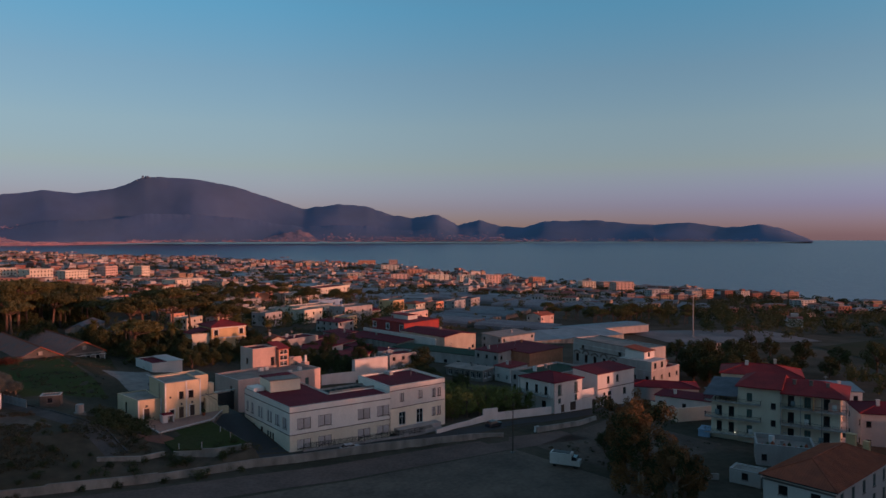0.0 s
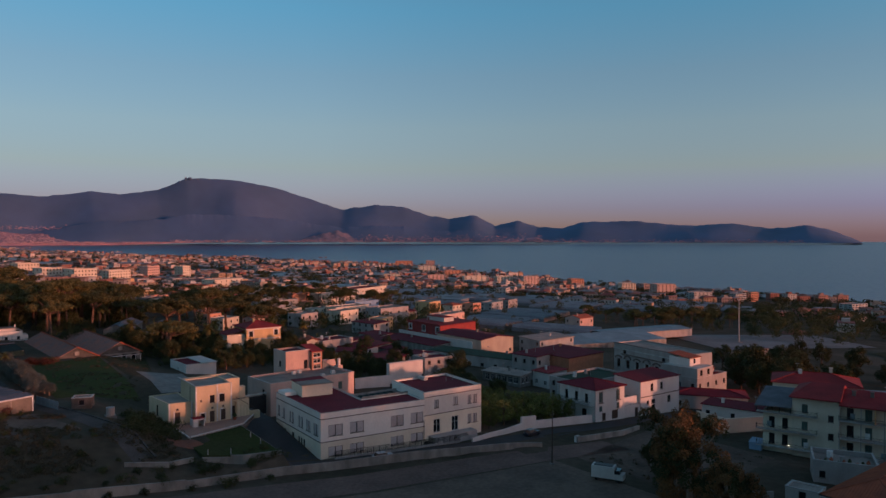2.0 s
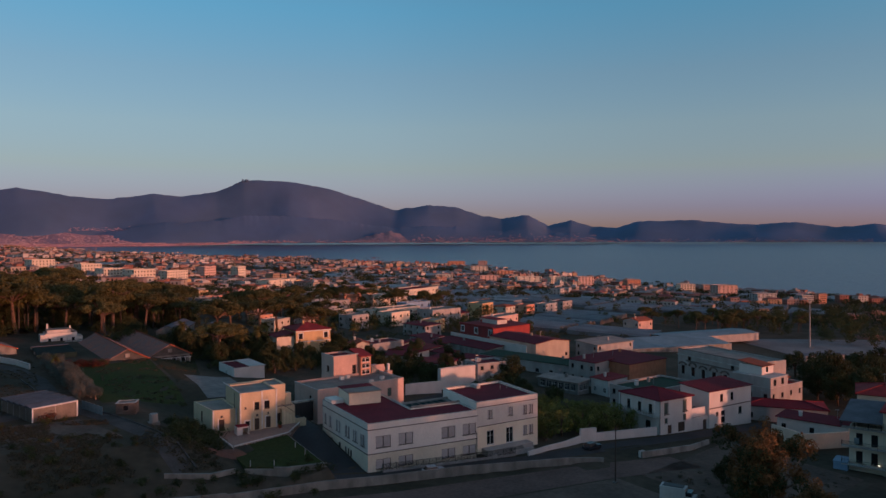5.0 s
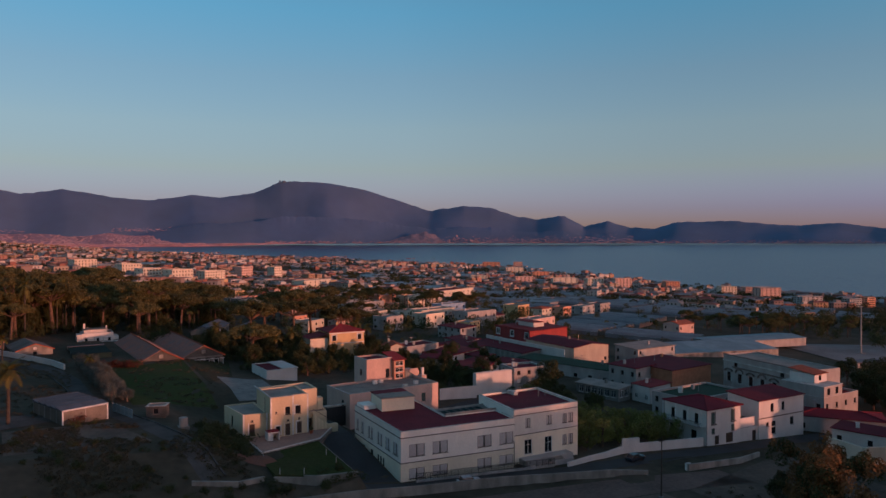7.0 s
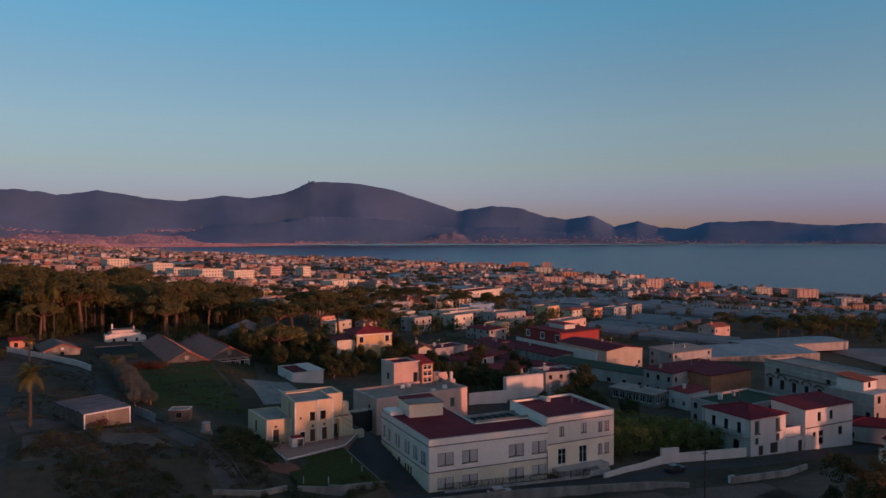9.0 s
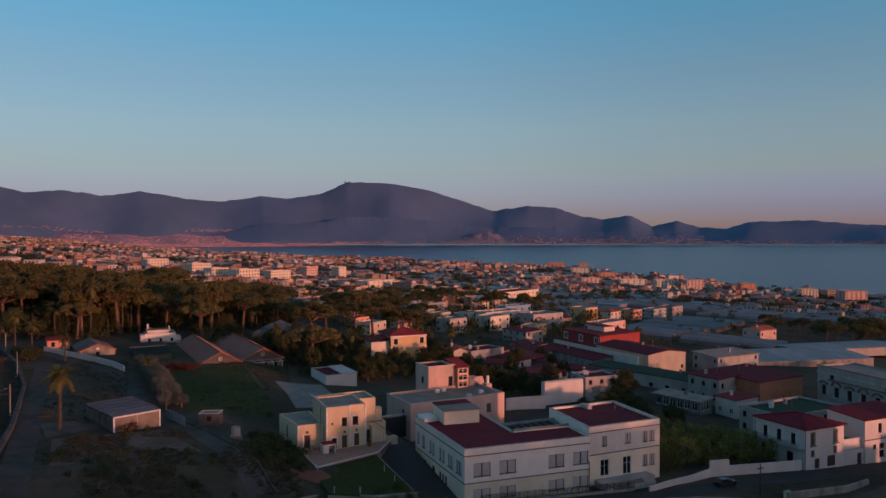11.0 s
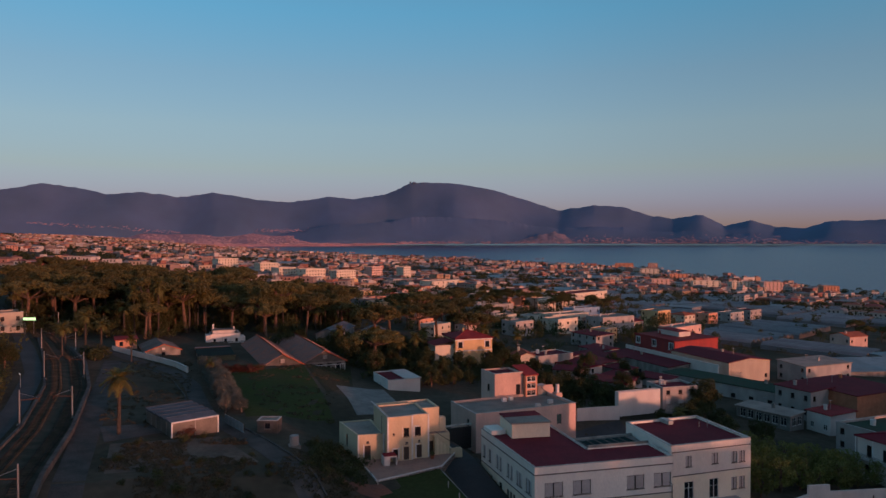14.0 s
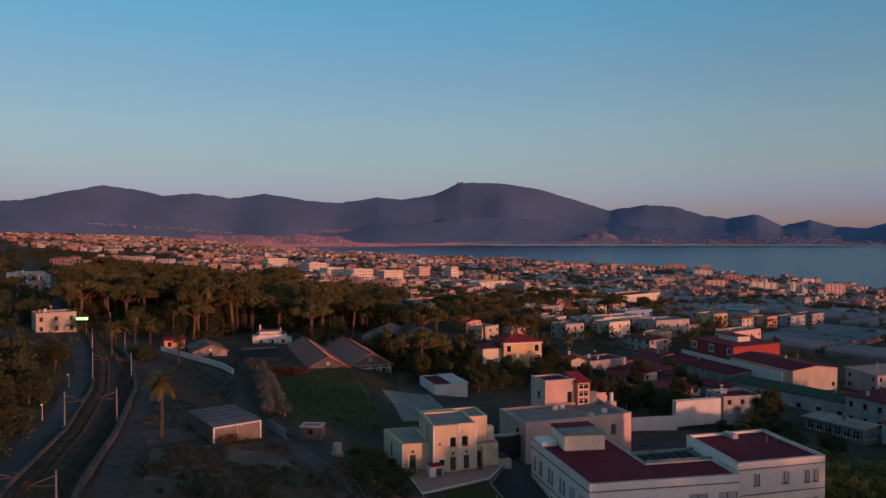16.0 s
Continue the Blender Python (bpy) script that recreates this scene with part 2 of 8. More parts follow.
M = dict(
    white=mat("white_render", (0.66, 0.59, 0.54), (0.575, 0.51, 0.465), scale=0.35, fine=5, streak=True),
    # school walls: brighter copies of white and cream, warm light put into the colour
    school_white=mat("lifted_white_render", (0.80, 0.72, 0.64), (0.72, 0.64, 0.57), scale=0.35, fine=5, streak=True),
    school_cream=mat("lifted_cream_render", (0.80, 0.69, 0.54), (0.70, 0.60, 0.46), scale=0.3, fine=5, streak=True),
    oldcream=mat("old_cream_render", (0.44, 0.37, 0.29), (0.35, 0.29, 0.225), scale=0.3, fine=4, streak=True),
    dull=mat("dull_white_render", (0.37, 0.33, 0.305), (0.27, 0.24, 0.225), scale=0.35, fine=4, streak=True),
    redtile=mat("worn_red_tile", (0.38, 0.17, 0.13), (0.25, 0.17, 0.15), rough=0.9, scale=0.35, fine=7, bump=0.4, spec=0.1),
    palmbark=mat("palm_bark", (0.075, 0.055, 0.042), (0.045, 0.035, 0.028), rough=0.95, scale=2, fine=12, bump=0.6),
    cream=mat("cream_render", (0.64, 0.55, 0.43), (0.56, 0.47, 0.36), scale=0.3, fine=5, streak=True),
    beige=mat("beige_render", (0.62, 0.48, 0.32), (0.55, 0.42, 0.27), scale=0.4, fine=5, streak=True),
    ochre=mat("ochre_render", (0.60, 0.40, 0.20), (0.50, 0.32, 0.16), scale=0.4, fine=5, streak=True),
    pink=mat("pink_render", (0.60, 0.39, 0.32), (0.50, 0.33, 0.275), scale=0.4, fine=4, streak=True),
    salmon=mat("salmon_render", (0.62, 0.28, 0.17), (0.52, 0.24, 0.15), scale=0.4, fine=4, streak=True),
    red=mat("red_render", (0.34, 0.035, 0.03), (0.24, 0.03, 0.03), scale=0.4, fine=4, streak=True),
    grey=mat("grey_render", (0.40, 0.38, 0.36), (0.28, 0.27, 0.26), scale=0.3, fine=4, streak=True),
    blue=mat("pale_blue_render", (0.25, 0.36, 0.48), (0.2, 0.3, 0.42), scale=0.4, fine=4, streak=True),
    brickw=mat("bare_brick", (0.50, 0.19, 0.10), (0.38, 0.14, 0.07), scale=0.6, fine=8, bump=0.4),
    maroon=mat("maroon_roof_coating", (0.17, 0.018, 0.028), (0.125, 0.016, 0.025), rough=0.85, scale=0.25, fine=3, bump=0.05, spec=0.15),
    redroof=mat("red_roof_sheet", (0.26, 0.030, 0.032), (0.18, 0.024, 0.026), rough=0.8, scale=0.25, fine=3, bump=0.05, spec=0.15),
    tile=mat("clay_roof_tile", (0.40, 0.105, 0.055), (0.28, 0.080, 0.048), rough=0.85, scale=0.5, fine=9, bump=0.4, spread=0.12, spec=0.15),
    oldtile=mat("old_roof_tile", (0.27, 0.20, 0.17), (0.18, 0.13, 0.11), rough=0.9, scale=0.25, fine=6, bump=0.4, spec=0.1),
    greenroof=mat("green_roof_felt", (0.030, 0.060, 0.038), (0.040, 0.052, 0.036), scale=0.2, fine=3, bump=0.1, spec=0.1),
    slab=mat("roof_slab", (0.32, 0.26, 0.22), (0.22, 0.18, 0.155), scale=0.3, fine=4, spec=0.2),
    concrete=mat("concrete", (0.22, 0.20, 0.18), (0.14, 0.13, 0.115), scale=0.5, fine=6, bump=0.3),
    oldwall=mat("old_plaster_wall", (0.34, 0.30, 0.26), (0.17, 0.15, 0.13), scale=0.45, fine=5, bump=0.4, streak=True),
    coping=mat("coping", (0.50, 0.47, 0.43), (0.32, 0.30, 0.28), scale=0.7, fine=6),
    trim=mat("dark_trim", (0.17, 0.13, 0.115), scale=1, fine=6),
    whitetrim=mat("white_trim", (0.72, 0.70, 0.67), scale=1, fine=6),
    wood=mat("brown_wood", (0.055, 0.027, 0.017), (0.035, 0.019, 0.013), rough=0.6, scale=3, fine=20),
    greenwood=mat("green_painted_wood", (0.05, 0.09, 0.08), rough=0.5, scale=3, fine=20),
    blind=mat("grey_blind", (0.50, 0.44, 0.42), (0.42, 0.37, 0.35), rough=0.6, scale=1, fine=8),
    glass=mat("window_glass", (0.018, 0.02, 0.024), (0.012, 0.013, 0.016), rough=0.12, bump=0, scale=0.6),
    metal=mat("galvanised_metal", (0.38, 0.38, 0.38), rough=0.45, metal=0.7, scale=2, fine=10),
    rust=mat("rusty_metal", (0.16, 0.07, 0.04), (0.10, 0.05, 0.03), rough=0.7, metal=0.3, scale=3, fine=12),
    darkmetal=mat("dark_metal", (0.05, 0.05, 0.052), rough=0.5, metal=0.5, scale=2),
    asphalt=mat("asphalt", (0.066, 0.060, 0.060), (0.046, 0.043, 0.043), scale=0.15, fine=4, bump=0.2, spec=0.15),
    track=mat("dirt_track", (0.205, 0.132, 0.108), (0.140, 0.096, 0.080), rough=0.95, scale=0.12, fine=1.6, bump=0.3, spec=0.05),
    soil=mat("bare_soil", (0.170, 0.120, 0.092), (0.110, 0.082, 0.066), rough=0.95, scale=0.12, fine=1.2, bump=0.4, spec=0.05),
    ground=mat("dry_ground", (0.110, 0.084, 0.062), (0.058, 0.050, 0.035), rough=0.95, scale=0.05, fine=0.6, bump=0.4, spec=0.03),
    lawn=mat("lawn", (0.048, 0.062, 0.019), (0.058, 0.058, 0.024), rough=0.95, scale=0.1, fine=1.5, bump=0.4, spec=0.03),
    meadow=mat("meadow", (0.048, 0.050, 0.022), (0.060, 0.048, 0.030), rough=0.95, scale=0.08, fine=1.2, bump=0.4, spec=0.03),
    ballast=mat("track_ballast", (0.080, 0.064, 0.050), (0.044, 0.044, 0.030), rough=0.95, scale=0.4, fine=5, bump=0.6, spec=0.05),
    paving=mat("red_paving", (0.34, 0.20, 0.15), (0.26, 0.16, 0.125), scale=0.5, fine=5),
    plastic=mat("greenhouse_film", (0.19, 0.19, 0.20), (0.12, 0.12, 0.13), rough=0.5, scale=0.08, fine=1.2, bump=0.2, spec=0.35),
    sheet=mat("pale_blue_roof_sheet", (0.20, 0.25, 0.27), (0.14, 0.18, 0.20), rough=0.6, scale=0.2, fine=2),
    bark=mat("pine_bark", (0.16, 0.09, 0.06), (0.09, 0.055, 0.04), rough=0.95, scale=2, fine=12, bump=0.6),
    palebark=mat("eucalyptus_bark", (0.30, 0.22, 0.16), (0.17, 0.12, 0.09), rough=0.9, scale=1.5, fine=9, bump=0.4),
    # bluer than bare rock: the haze of distance is put into the colour
    hazy_rock=mat("mountain", (0.078, 0.132, 0.235), (0.062, 0.112, 0.192), rough=1.0, scale=0.003, fine=0.012, bump=0.0, spread=0, streak=True),
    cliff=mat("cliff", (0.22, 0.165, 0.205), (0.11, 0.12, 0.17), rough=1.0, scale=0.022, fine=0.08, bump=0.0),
    railsteel=mat("rail_steel", (0.045, 0.036, 0.030), rough=0.9, metal=0.0, scale=2, spec=0.15),
    # house walls far off, with the pink evening light mixed into the base colour
    hazy_house=mat("far_house_hazy_render", (0.38, 0.26, 0.29), (0.26, 0.19, 0.23), rough=1.0, scale=0.012, fine=0.1, bump=0.0),
    pine_leaf=leaf_mat("pine_needles", (0.135, 0.112, 0.038), (0.085, 0.080, 0.029)),
    leaf=leaf_mat("leaves", (0.064, 0.066, 0.024), (0.042, 0.050, 0.019)),
    citrus=leaf_mat("citrus_leaves", (0.150, 0.152, 0.042), (0.092, 0.108, 0.030)),
    palm_leaf=leaf_mat("palm_leaves", (0.13, 0.115, 0.032), (0.085, 0.08, 0.025)),
    dry_leaf=leaf_mat("dry_leaves", (0.18, 0.090, 0.034), (0.115, 0.066, 0.028)),
    olive=leaf_mat("olive_leaves", (0.135, 0.145, 0.125), (0.085, 0.095, 0.078)),
    drygrass=leaf_mat("dry_grass", (0.125, 0.098, 0.060), (0.082, 0.068, 0.042)),
    redleaf=leaf_mat("russet_leaves", (0.115, 0.036, 0.024), (0.075, 0.030, 0.020)),
    oldconcrete=mat("stained_concrete", (0.120, 0.108, 0.100), (0.070, 0.063, 0.058), rough=0.95, scale=0.5, fine=5, bump=0.4, spec=0.1),
    palegravel=mat("pale_gravel", (0.22, 0.205, 0.20), (0.15, 0.14, 0.135), rough=0.95, scale=0.05, fine=1.0, bump=0.3, spec=0.1),
    gravel=mat("dark_gravel", (0.115, 0.098, 0.090), (0.075, 0.067, 0.061), rough=0.95, scale=0.3, fine=4, bump=0.5, spec=0.05),
    film=mat("dusty_film", (0.15, 0.125, 0.105), (0.10, 0.085, 0.072), rough=0.4, scale=0.5, fine=3, bump=0.1),
    sheetgrey=mat("grey_roof_sheet", (0.125, 0.120, 0.135), (0.085, 0.082, 0.092), rough=0.7, scale=0.4, fine=3, spec=0.2),
    net=mat("green_shade_net", (0.016, 0.036, 0.032), (0.012, 0.024, 0.022), rough=0.9, scale=0.3, fine=6, spec=0.1),
    carpaint=mat("car_paint_pale", (0.45, 0.46, 0.48), rough=0.25, bump=0, scale=0.5),
    cardark=mat("car_paint_dark", (0.03, 0.032, 0.04), rough=0.25, bump=0, scale=0.5),
    rubber=mat("rubber", (0.02, 0.02, 0.02), rough=0.8),
    # the pink of evening haze over the plain is painted into its colour
    farfield=mat("hazy_far_plain", (0.34, 0.20, 0.235), (0.20, 0.145, 0.19), rough=1.0, scale=0.006, fine=0.03, bump=0.0, spread=0),
    lampglow=lamp_mat("lit_lamp", (1.0, 0.86, 0.66), 1.0),
    oxide=mat("red_earth", (0.22, 0.07, 0.035), (0.15, 0.06, 0.04), rough=0.95, scale=0.3, fine=3),
)

# sea: dark water, rough with small waves
sea_mat = bpy.data.materials.new("sea_water")
sea_mat.use_nodes = True
sn, sl = sea_mat.node_tree.nodes, sea_mat.node_tree.links
sb = sn["Principled BSDF"]
sb.inputs["Base Color"].default_value = (0.050, 0.052, 0.115, 1)
sb.inputs["Roughness"].default_value, sb.inputs["IOR"].default_value = 0.28, 1.33
sco, swv, sbp = sn.new("ShaderNodeTexCoord"), sn.new("ShaderNodeTexNoise"), sn.new("ShaderNodeBump")
swv.inputs["Scale"].default_value, swv.inputs["Detail"].default_value = 0.06, 6
sbp.inputs["Strength"].default_value, sbp.inputs["Distance"].default_value = 0.8, 3.0
sl.new(sco.outputs["Object"], swv.inputs[0]), sl.new(swv.outputs[0], sbp.inputs["Height"]), sl.new(sbp.outputs[0], sb.inputs["Normal"])
M["sea"] = sea_mat


# ---- mesh building ----
class MB:
    """Gathers vertices and faces of one mesh."""

    def __init__(self):
        self.v, self.f = [], []

    def poly(self, pts):
        n = len(self.v)
        self.v += [tuple(p) for p in pts]
        self.f.append(tuple(range(n, n + len(pts))))

    def box(self, x0, x1, y0, y1, z0, z1):
        n = len(self.v)
        self.v += [(x0, y0, z0), (x1, y0, z0), (x1, y1, z0), (x0, y1, z0), (x0, y0, z1), (x1, y0, z1), (x1, y1, z1), (x0, y1, z1)]
        self.f += [tuple(n + k for k in q) for q in ((0, 3, 2, 1), (4, 5, 6, 7), (0, 1, 5, 4), (1, 2, 6, 5), (2, 3, 7, 6), (3, 0, 4, 7))]
        return self

    def obox(self, m, sx, sy, sz):
        """A box of that size, its base centred on the pose m."""
        n = len(self.v)
        self.box(-sx / 2, sx / 2, -sy / 2, sy / 2, 0, sz)
        self.v[n:] = [tuple(m @ Vector(p)) for p in self.v[n:]]
        return self

    def prism(self, pts, z0, z1):
        """An upright block over an outline given counter-clockwise."""
        n, k = len(self.v), len(pts)
        self.v += [(x, y, z0) for x, y in pts] + [(x, y, z1) for x, y in pts]
        self.f += [tuple(range(n + k - 1, n - 1, -1)), tuple(range(n + k, n + 2 * k))]
        self.f += [(n + i, n + (i + 1) % k, n + k + (i + 1) % k, n + k + i) for i in range(k)]
        return self

    def tube(self, pts, radii, sides=7):
        """A tapered tube along points."""
        rings = []
        for i, p in enumerate(pts):
            p = Vector(p)
            d = (Vector(pts[min(i + 1, len(pts) - 1)]) - Vector(pts[max(i - 1, 0)])).normalized()
            a = d.cross(Vector((0.3, 0.9, 0.1)) if abs(d.y) < 0.9 else Vector((1, 0, 0))).normalized()
            b = d.cross(a)
            rings.append(len(self.v))
            for s in range(sides):
                w = 2 * math.pi * s / sides
                self.v.append(tuple(p + radii[i] * (math.cos(w) * a + math.sin(w) * b)))
        for r0, r1 in zip(rings, rings[1:]):
            for s in range(sides):
                self.f.append((r0 + s, r0 + (s + 1) % sides, r1 + (s + 1) % sides, r1 + s))
        self.f.append(tuple(rings[-1] + s for s in range(sides)))
        return self

    def wall(self, a, b, z0, z1, holes=(), th=0.3):
        """An upright wall from a to b, its outside on the right hand, with openings (u0, u1, v0, v1) cut through it to its depth."""
        a, b = Vector((*a, 0)), Vector((*b, 0))
        d = (b - a)
        length = d.length
        d.normalize()
        inn = Vector((-d.y, d.x, 0)) * th
        us = sorted({0.0, length, *[min(max(h[k], 0), length) for h in holes for k in (0, 1)]})
        vs = sorted({z0, z1, *[min(max(h[k], z0), z1) for h in holes for k in (2, 3)]})
        at = lambda u, v, o=Vector((0, 0, 0)): tuple(a + d * u + o + Vector((0, 0, v)))
        for u0, u1 in zip(us, us[1:]):
            for v0, v1 in zip(vs, vs[1:]):
                mu_, mv_ = (u0 + u1) / 2, (v0 + v1) / 2
                if not any(h[0] < mu_ < h[1] and h[2] < mv_ < h[3] for h in holes):
                    self.poly([at(u0, v0), at(u1, v0), at(u1, v1), at(u0, v1)])
        for u0, u1, v0, v1 in holes:
            for p, q in (((u0, v0), (u1, v0)), ((u1, v0), (u1, v1)), ((u1, v1), (u0, v1)), ((u0, v1), (u0, v0))):
                self.poly([at(*q), at(*p), at(*p, inn), at(*q, inn)])
        self.poly([at(0, z1), at(length, z1), at(length, z1, inn), at(0, z1, inn)])
        self.poly([at(0, z1, inn), at(length, z1, inn), at(length, z0, inn), at(0, z0, inn)][::-1] if not holes else [at(0, z1, inn), at(length, z1, inn), at(length, z1 - 0.4, inn), at(0, z1 - 0.4, inn)][::-1])
        return self

    def mesh(self, name, material):
        me = bpy.data.meshes.new(name)
        me.from_pydata(self.v, [], self.f)
        me.materials.append(material)
        return me


def part(name, mb, material, parent, label="", m=None, smooth=False):
    me = mb.mesh(name, material) if isinstance(mb, MB) else mb
    if smooth:
        me.shade_smooth()
    ob = new(name, me)
    ob.parent = parent
    if m is not None:
        ob.matrix_local = m
    return tagged(ob, label)


def thing(name, label, category, m=None, group=""):
    ob = new(name)
    ob.empty_display_size = 0.5
    if m is not None:
        ob.matrix_world = m
    return tagged(ob, label, category, group)


def single(name, mb, material, label, category, group="", kind="", m=None, smooth=False):
    me = mb.mesh(name, material) if isinstance(mb, MB) else mb
    if smooth:
        me.shade_smooth()
    ob = new(name, me)
    if m is not None:
        ob.matrix_world = m
    return tagged(ob, label, category, group, kind)


# ---- the lie of the land ----
A_PROFILE = ([-900, -400, -200, -70, -45, -33, -26, -22, -12, -8.8, -7.6, -3, 0, 40, 76, 115, 300, 1040, 1120, 1400],
             [70, 40, 20, 9.5, 8.2, 7.6, 5.4, 4.1, 3.6, 3.4, 1.0, 0.4, 0, -1, -3.8, -6, -15, -46.2, -52, -54])
B_PROFILE = ([-900, -400, -200, -70, -45, -30, -18, -7, 7, 40, 76, 115, 300, 1040, 1120, 1400],
             [70, 40, 20, 9.5, 8.0, 7.5, 7.0, 4.6, 2.6, 1.0, -2.4, -5, -15, -46.2, -52, -54])
C_PROFILE = ([-900, -400, -200, -70, -45, -30, -10, 0, 40, 76, 115, 300, 1040, 1120, 1400],
             [70, 40, 18, 5, 2.6, 1.3, 0.2, -0.5, -1.6, -3.8, -6, -15, -46.2, -52, -54])
COAST = ([-4000, 0, 200, 1000, 1600, 2100, 2600, 3400, 4700], [1000, 1000, 960, 1010, 1290, 1350, 1150, 1080, 560])
ROADSIDE = ([-80, -44, -27, -10, 0, 16, 31, 37, 45, 47, 54, 75, 120], [-1.0, -2.3, -3.4, -4.0, -5.0, -7.6, -10.6, -11.7, -14.1, -12, -9, -9, -9])
RAMP = ([-3, 2, 12, 24, 34, 46, 56], [0, 0.2, 1.7, 3.5, 3.4, 2.0, 0])
SEA = -47.0


def land(x, y):
    """The height of the ground."""
    if x > 115:
        x = 115 + (x - 115) * 925 / (float(np.interp(y, *COAST)) - 115)
    c, a, b = (float(np.interp(x, *p)) for p in (C_PROFILE, A_PROFILE, B_PROFILE))
    edge = float(np.interp(x, *ROADSIDE))
    if y < edge:
        return c
    slope = min(1.0, max(0.0, (-7 - x) / 10))
    step = (a - c) * (1 - slope) + min(1.3, a - c) * slope
    if y < edge + 1:
        return c + (y - edge) * step
    if y < edge + 1 + 15 * slope:
        return c + step + (a - c - step) * (y - edge - 1) / (15 * slope)
    if -8.8 < x < 2.0 and y < 56:
        # the school yard climbs towards the back
        a = max(a, -0.2 + float(np.interp(y, *RAMP)) * min(1.0, (2.0 - x) / 1.5))
    if y < 48:
        return a
    return b if y > 66 else a + (b - a) * (y - 48) / 18


def spread_lines(knots, marks=()):
    """Grid lines between knots (from, to, step)."""
    out = set(float(k) for k in marks)
    for a, b, s in knots:
        out |= set(float(v) for v in np.arange(a, b, s))
    return sorted(out)


def drape(name, a, b, c, d, material, lift, label, category, nu=12, nv=12, kind="structure"):
    """A patch over the ground between four corners, given round it."""
    mb = MB()
    a, b, c, d = (Vector((*p, 0)) for p in (a, b, c, d))
    for j in range(nv + 1):
        for i in range(nu + 1):
            u, v = i / nu, j / nv
            p = (a * (1 - u) + b * u) * (1 - v) + (d * (1 - u) + c * u) * v
            mb.v.append((p.x, p.y, land(p.x, p.y) + lift))
    for j in range(nv):
        for i in range(nu):
            k = j * (nu + 1) + i
            mb.f.append((k, k + 1, k + nu + 2, k + nu + 1))
    return single(name, mb, material, label, category, kind=kind)


def ribbon(name, pts, width, material, lift, label, category, step=2.0, kind="structure"):
    """A strip of that width along a line on the ground."""
    mb = MB()
    line = []
    for (x0, y0), (x1, y1) in zip(pts, pts[1:]):
        n = max(1, int(math.hypot(x1 - x0, y1 - y0) / step))
        line += [(x0 + (x1 - x0) * i / n, y0 + (y1 - y0) * i / n) for i in range(n)]
    line.append(pts[-1])
    for i, (x, y) in enumerate(line):
        (xa, ya), (xb, yb) = line[max(i - 1, 0)], line[min(i + 1, len(line) - 1)]
        h = math.hypot(xb - xa, yb - ya)
        nx, ny = -(yb - ya) / h, (xb - xa) / h
        for s in (-0.5, -0.17, 0.17, 0.5):
            px, py = x + nx * width * s, y + ny * width * s
            mb.v.append((px, py, land(px, py) + lift))
    for i in range(len(line) - 1):
        for s in range(3):
            k = i * 4 + s
            mb.f.append((k + 1, k, k + 4, k + 5))
    return single(name, mb, material, label, category, kind=kind)


def long_wall(name, pts, height, th, material, label, category="wall", low=0.6, coping=None, kind=""):
    """A free-standing wall along a line, standing in the ground, one block for each stretch."""
    mb, cap = MB(), MB()
    for (x0, y0, h0), (x1, y1, h1) in zip(pts, pts[1:]):
        d = Vector((x1 - x0, y1 - y0, 0))
        n = Vector((-d.y, d.x, 0)).normalized() * th / 2
        steps = max(1, int(d.length / 4))
        for i in range(steps):
            p, q = Vector((x0, y0, 0)) + d * (i / steps), Vector((x0, y0, 0)) + d * ((i + 1) / steps)
            hp, hq = (h0 + (h1 - h0) * k / steps for k in (i, i + 1))
            zp, zq = land(p.x, p.y), land(q.x, q.y)
            def block(out, z0p, z1p, z0q, z1q, w):
                s = len(out.v)
                for r, a, b in ((p, z0p, z1p), (q, z0q, z1q)):
                    out.v += [(r.x - n.x * w, r.y - n.y * w, a), (r.x + n.x * w, r.y + n.y * w, a), (r.x + n.x * w, r.y + n.y * w, b), (r.x - n.x * w, r.y - n.y * w, b)]
                out.f += [tuple(s + k for k in f) for f in ((0, 1, 2, 3), (7, 6, 5, 4), (0, 4, 5, 1), (1, 5, 6, 2), (2, 6, 7, 3), (3, 7, 4, 0))]
            block(mb, zp - low, zp + hp, zq - low, zq + hq, 1)
            if coping:
                block(cap, zp + hp + 0.003, zp + hp + 0.10, zq + hq + 0.003, zq + hq + 0.10, 1.35)
    if not coping:
        return single(name, mb, material, label, category, kind=kind)
    ob = thing(name, label, category)
    part("wall_body", mb, material, ob)
    part("coping", cap, coping, ob)
    return ob

# ---- ground, sea, mountains ----
gx = spread_lines([(-4000, -400, 300), (-400, -160, 30), (-160, 260, 6), (260, 900, 30), (900, 1500, 15)], A_PROFILE[0] + B_PROFILE[0] + C_PROFILE[0])
gx = [x for x in gx if x <= 1400] + [1500]
gy = spread_lines([(-3000, -400, 200), (-400, -120, 30), (-120, -10, 6), (-10, 18, 1), (18, 220, 6), (220, 900, 30), (900, 4800, 100)], (48, 66, 4800))
mb = MB()
for y in gy:
    for x in gx:
        far = max(0.0, min(1.0, (math.hypot(x - 20, y - 20) - 260) / 300))
        mb.v.append((x, y, land(x, y) + far * 2.0 * noise.noise((x * 0.01, y * 0.01, 0))))
nx = len(gx)
mb.f = [(j * nx + i, j * nx + i + 1, (j + 1) * nx + i + 1, (j + 1) * nx + i) for j in range(len(gy) - 1) for i in range(nx - 1)]
single("ground", mb, M["ground"], "dry sloping ground of the coastal plain", "ground", kind="structure", smooth=True)

EYE = Vector((-55.0, -112.0, 43.4))
mb = MB()
radii = [600, 800, 1000, 1200, 1400, 1700, 2000, 2400, 2800, 3300, 3800, 4300, 4800]
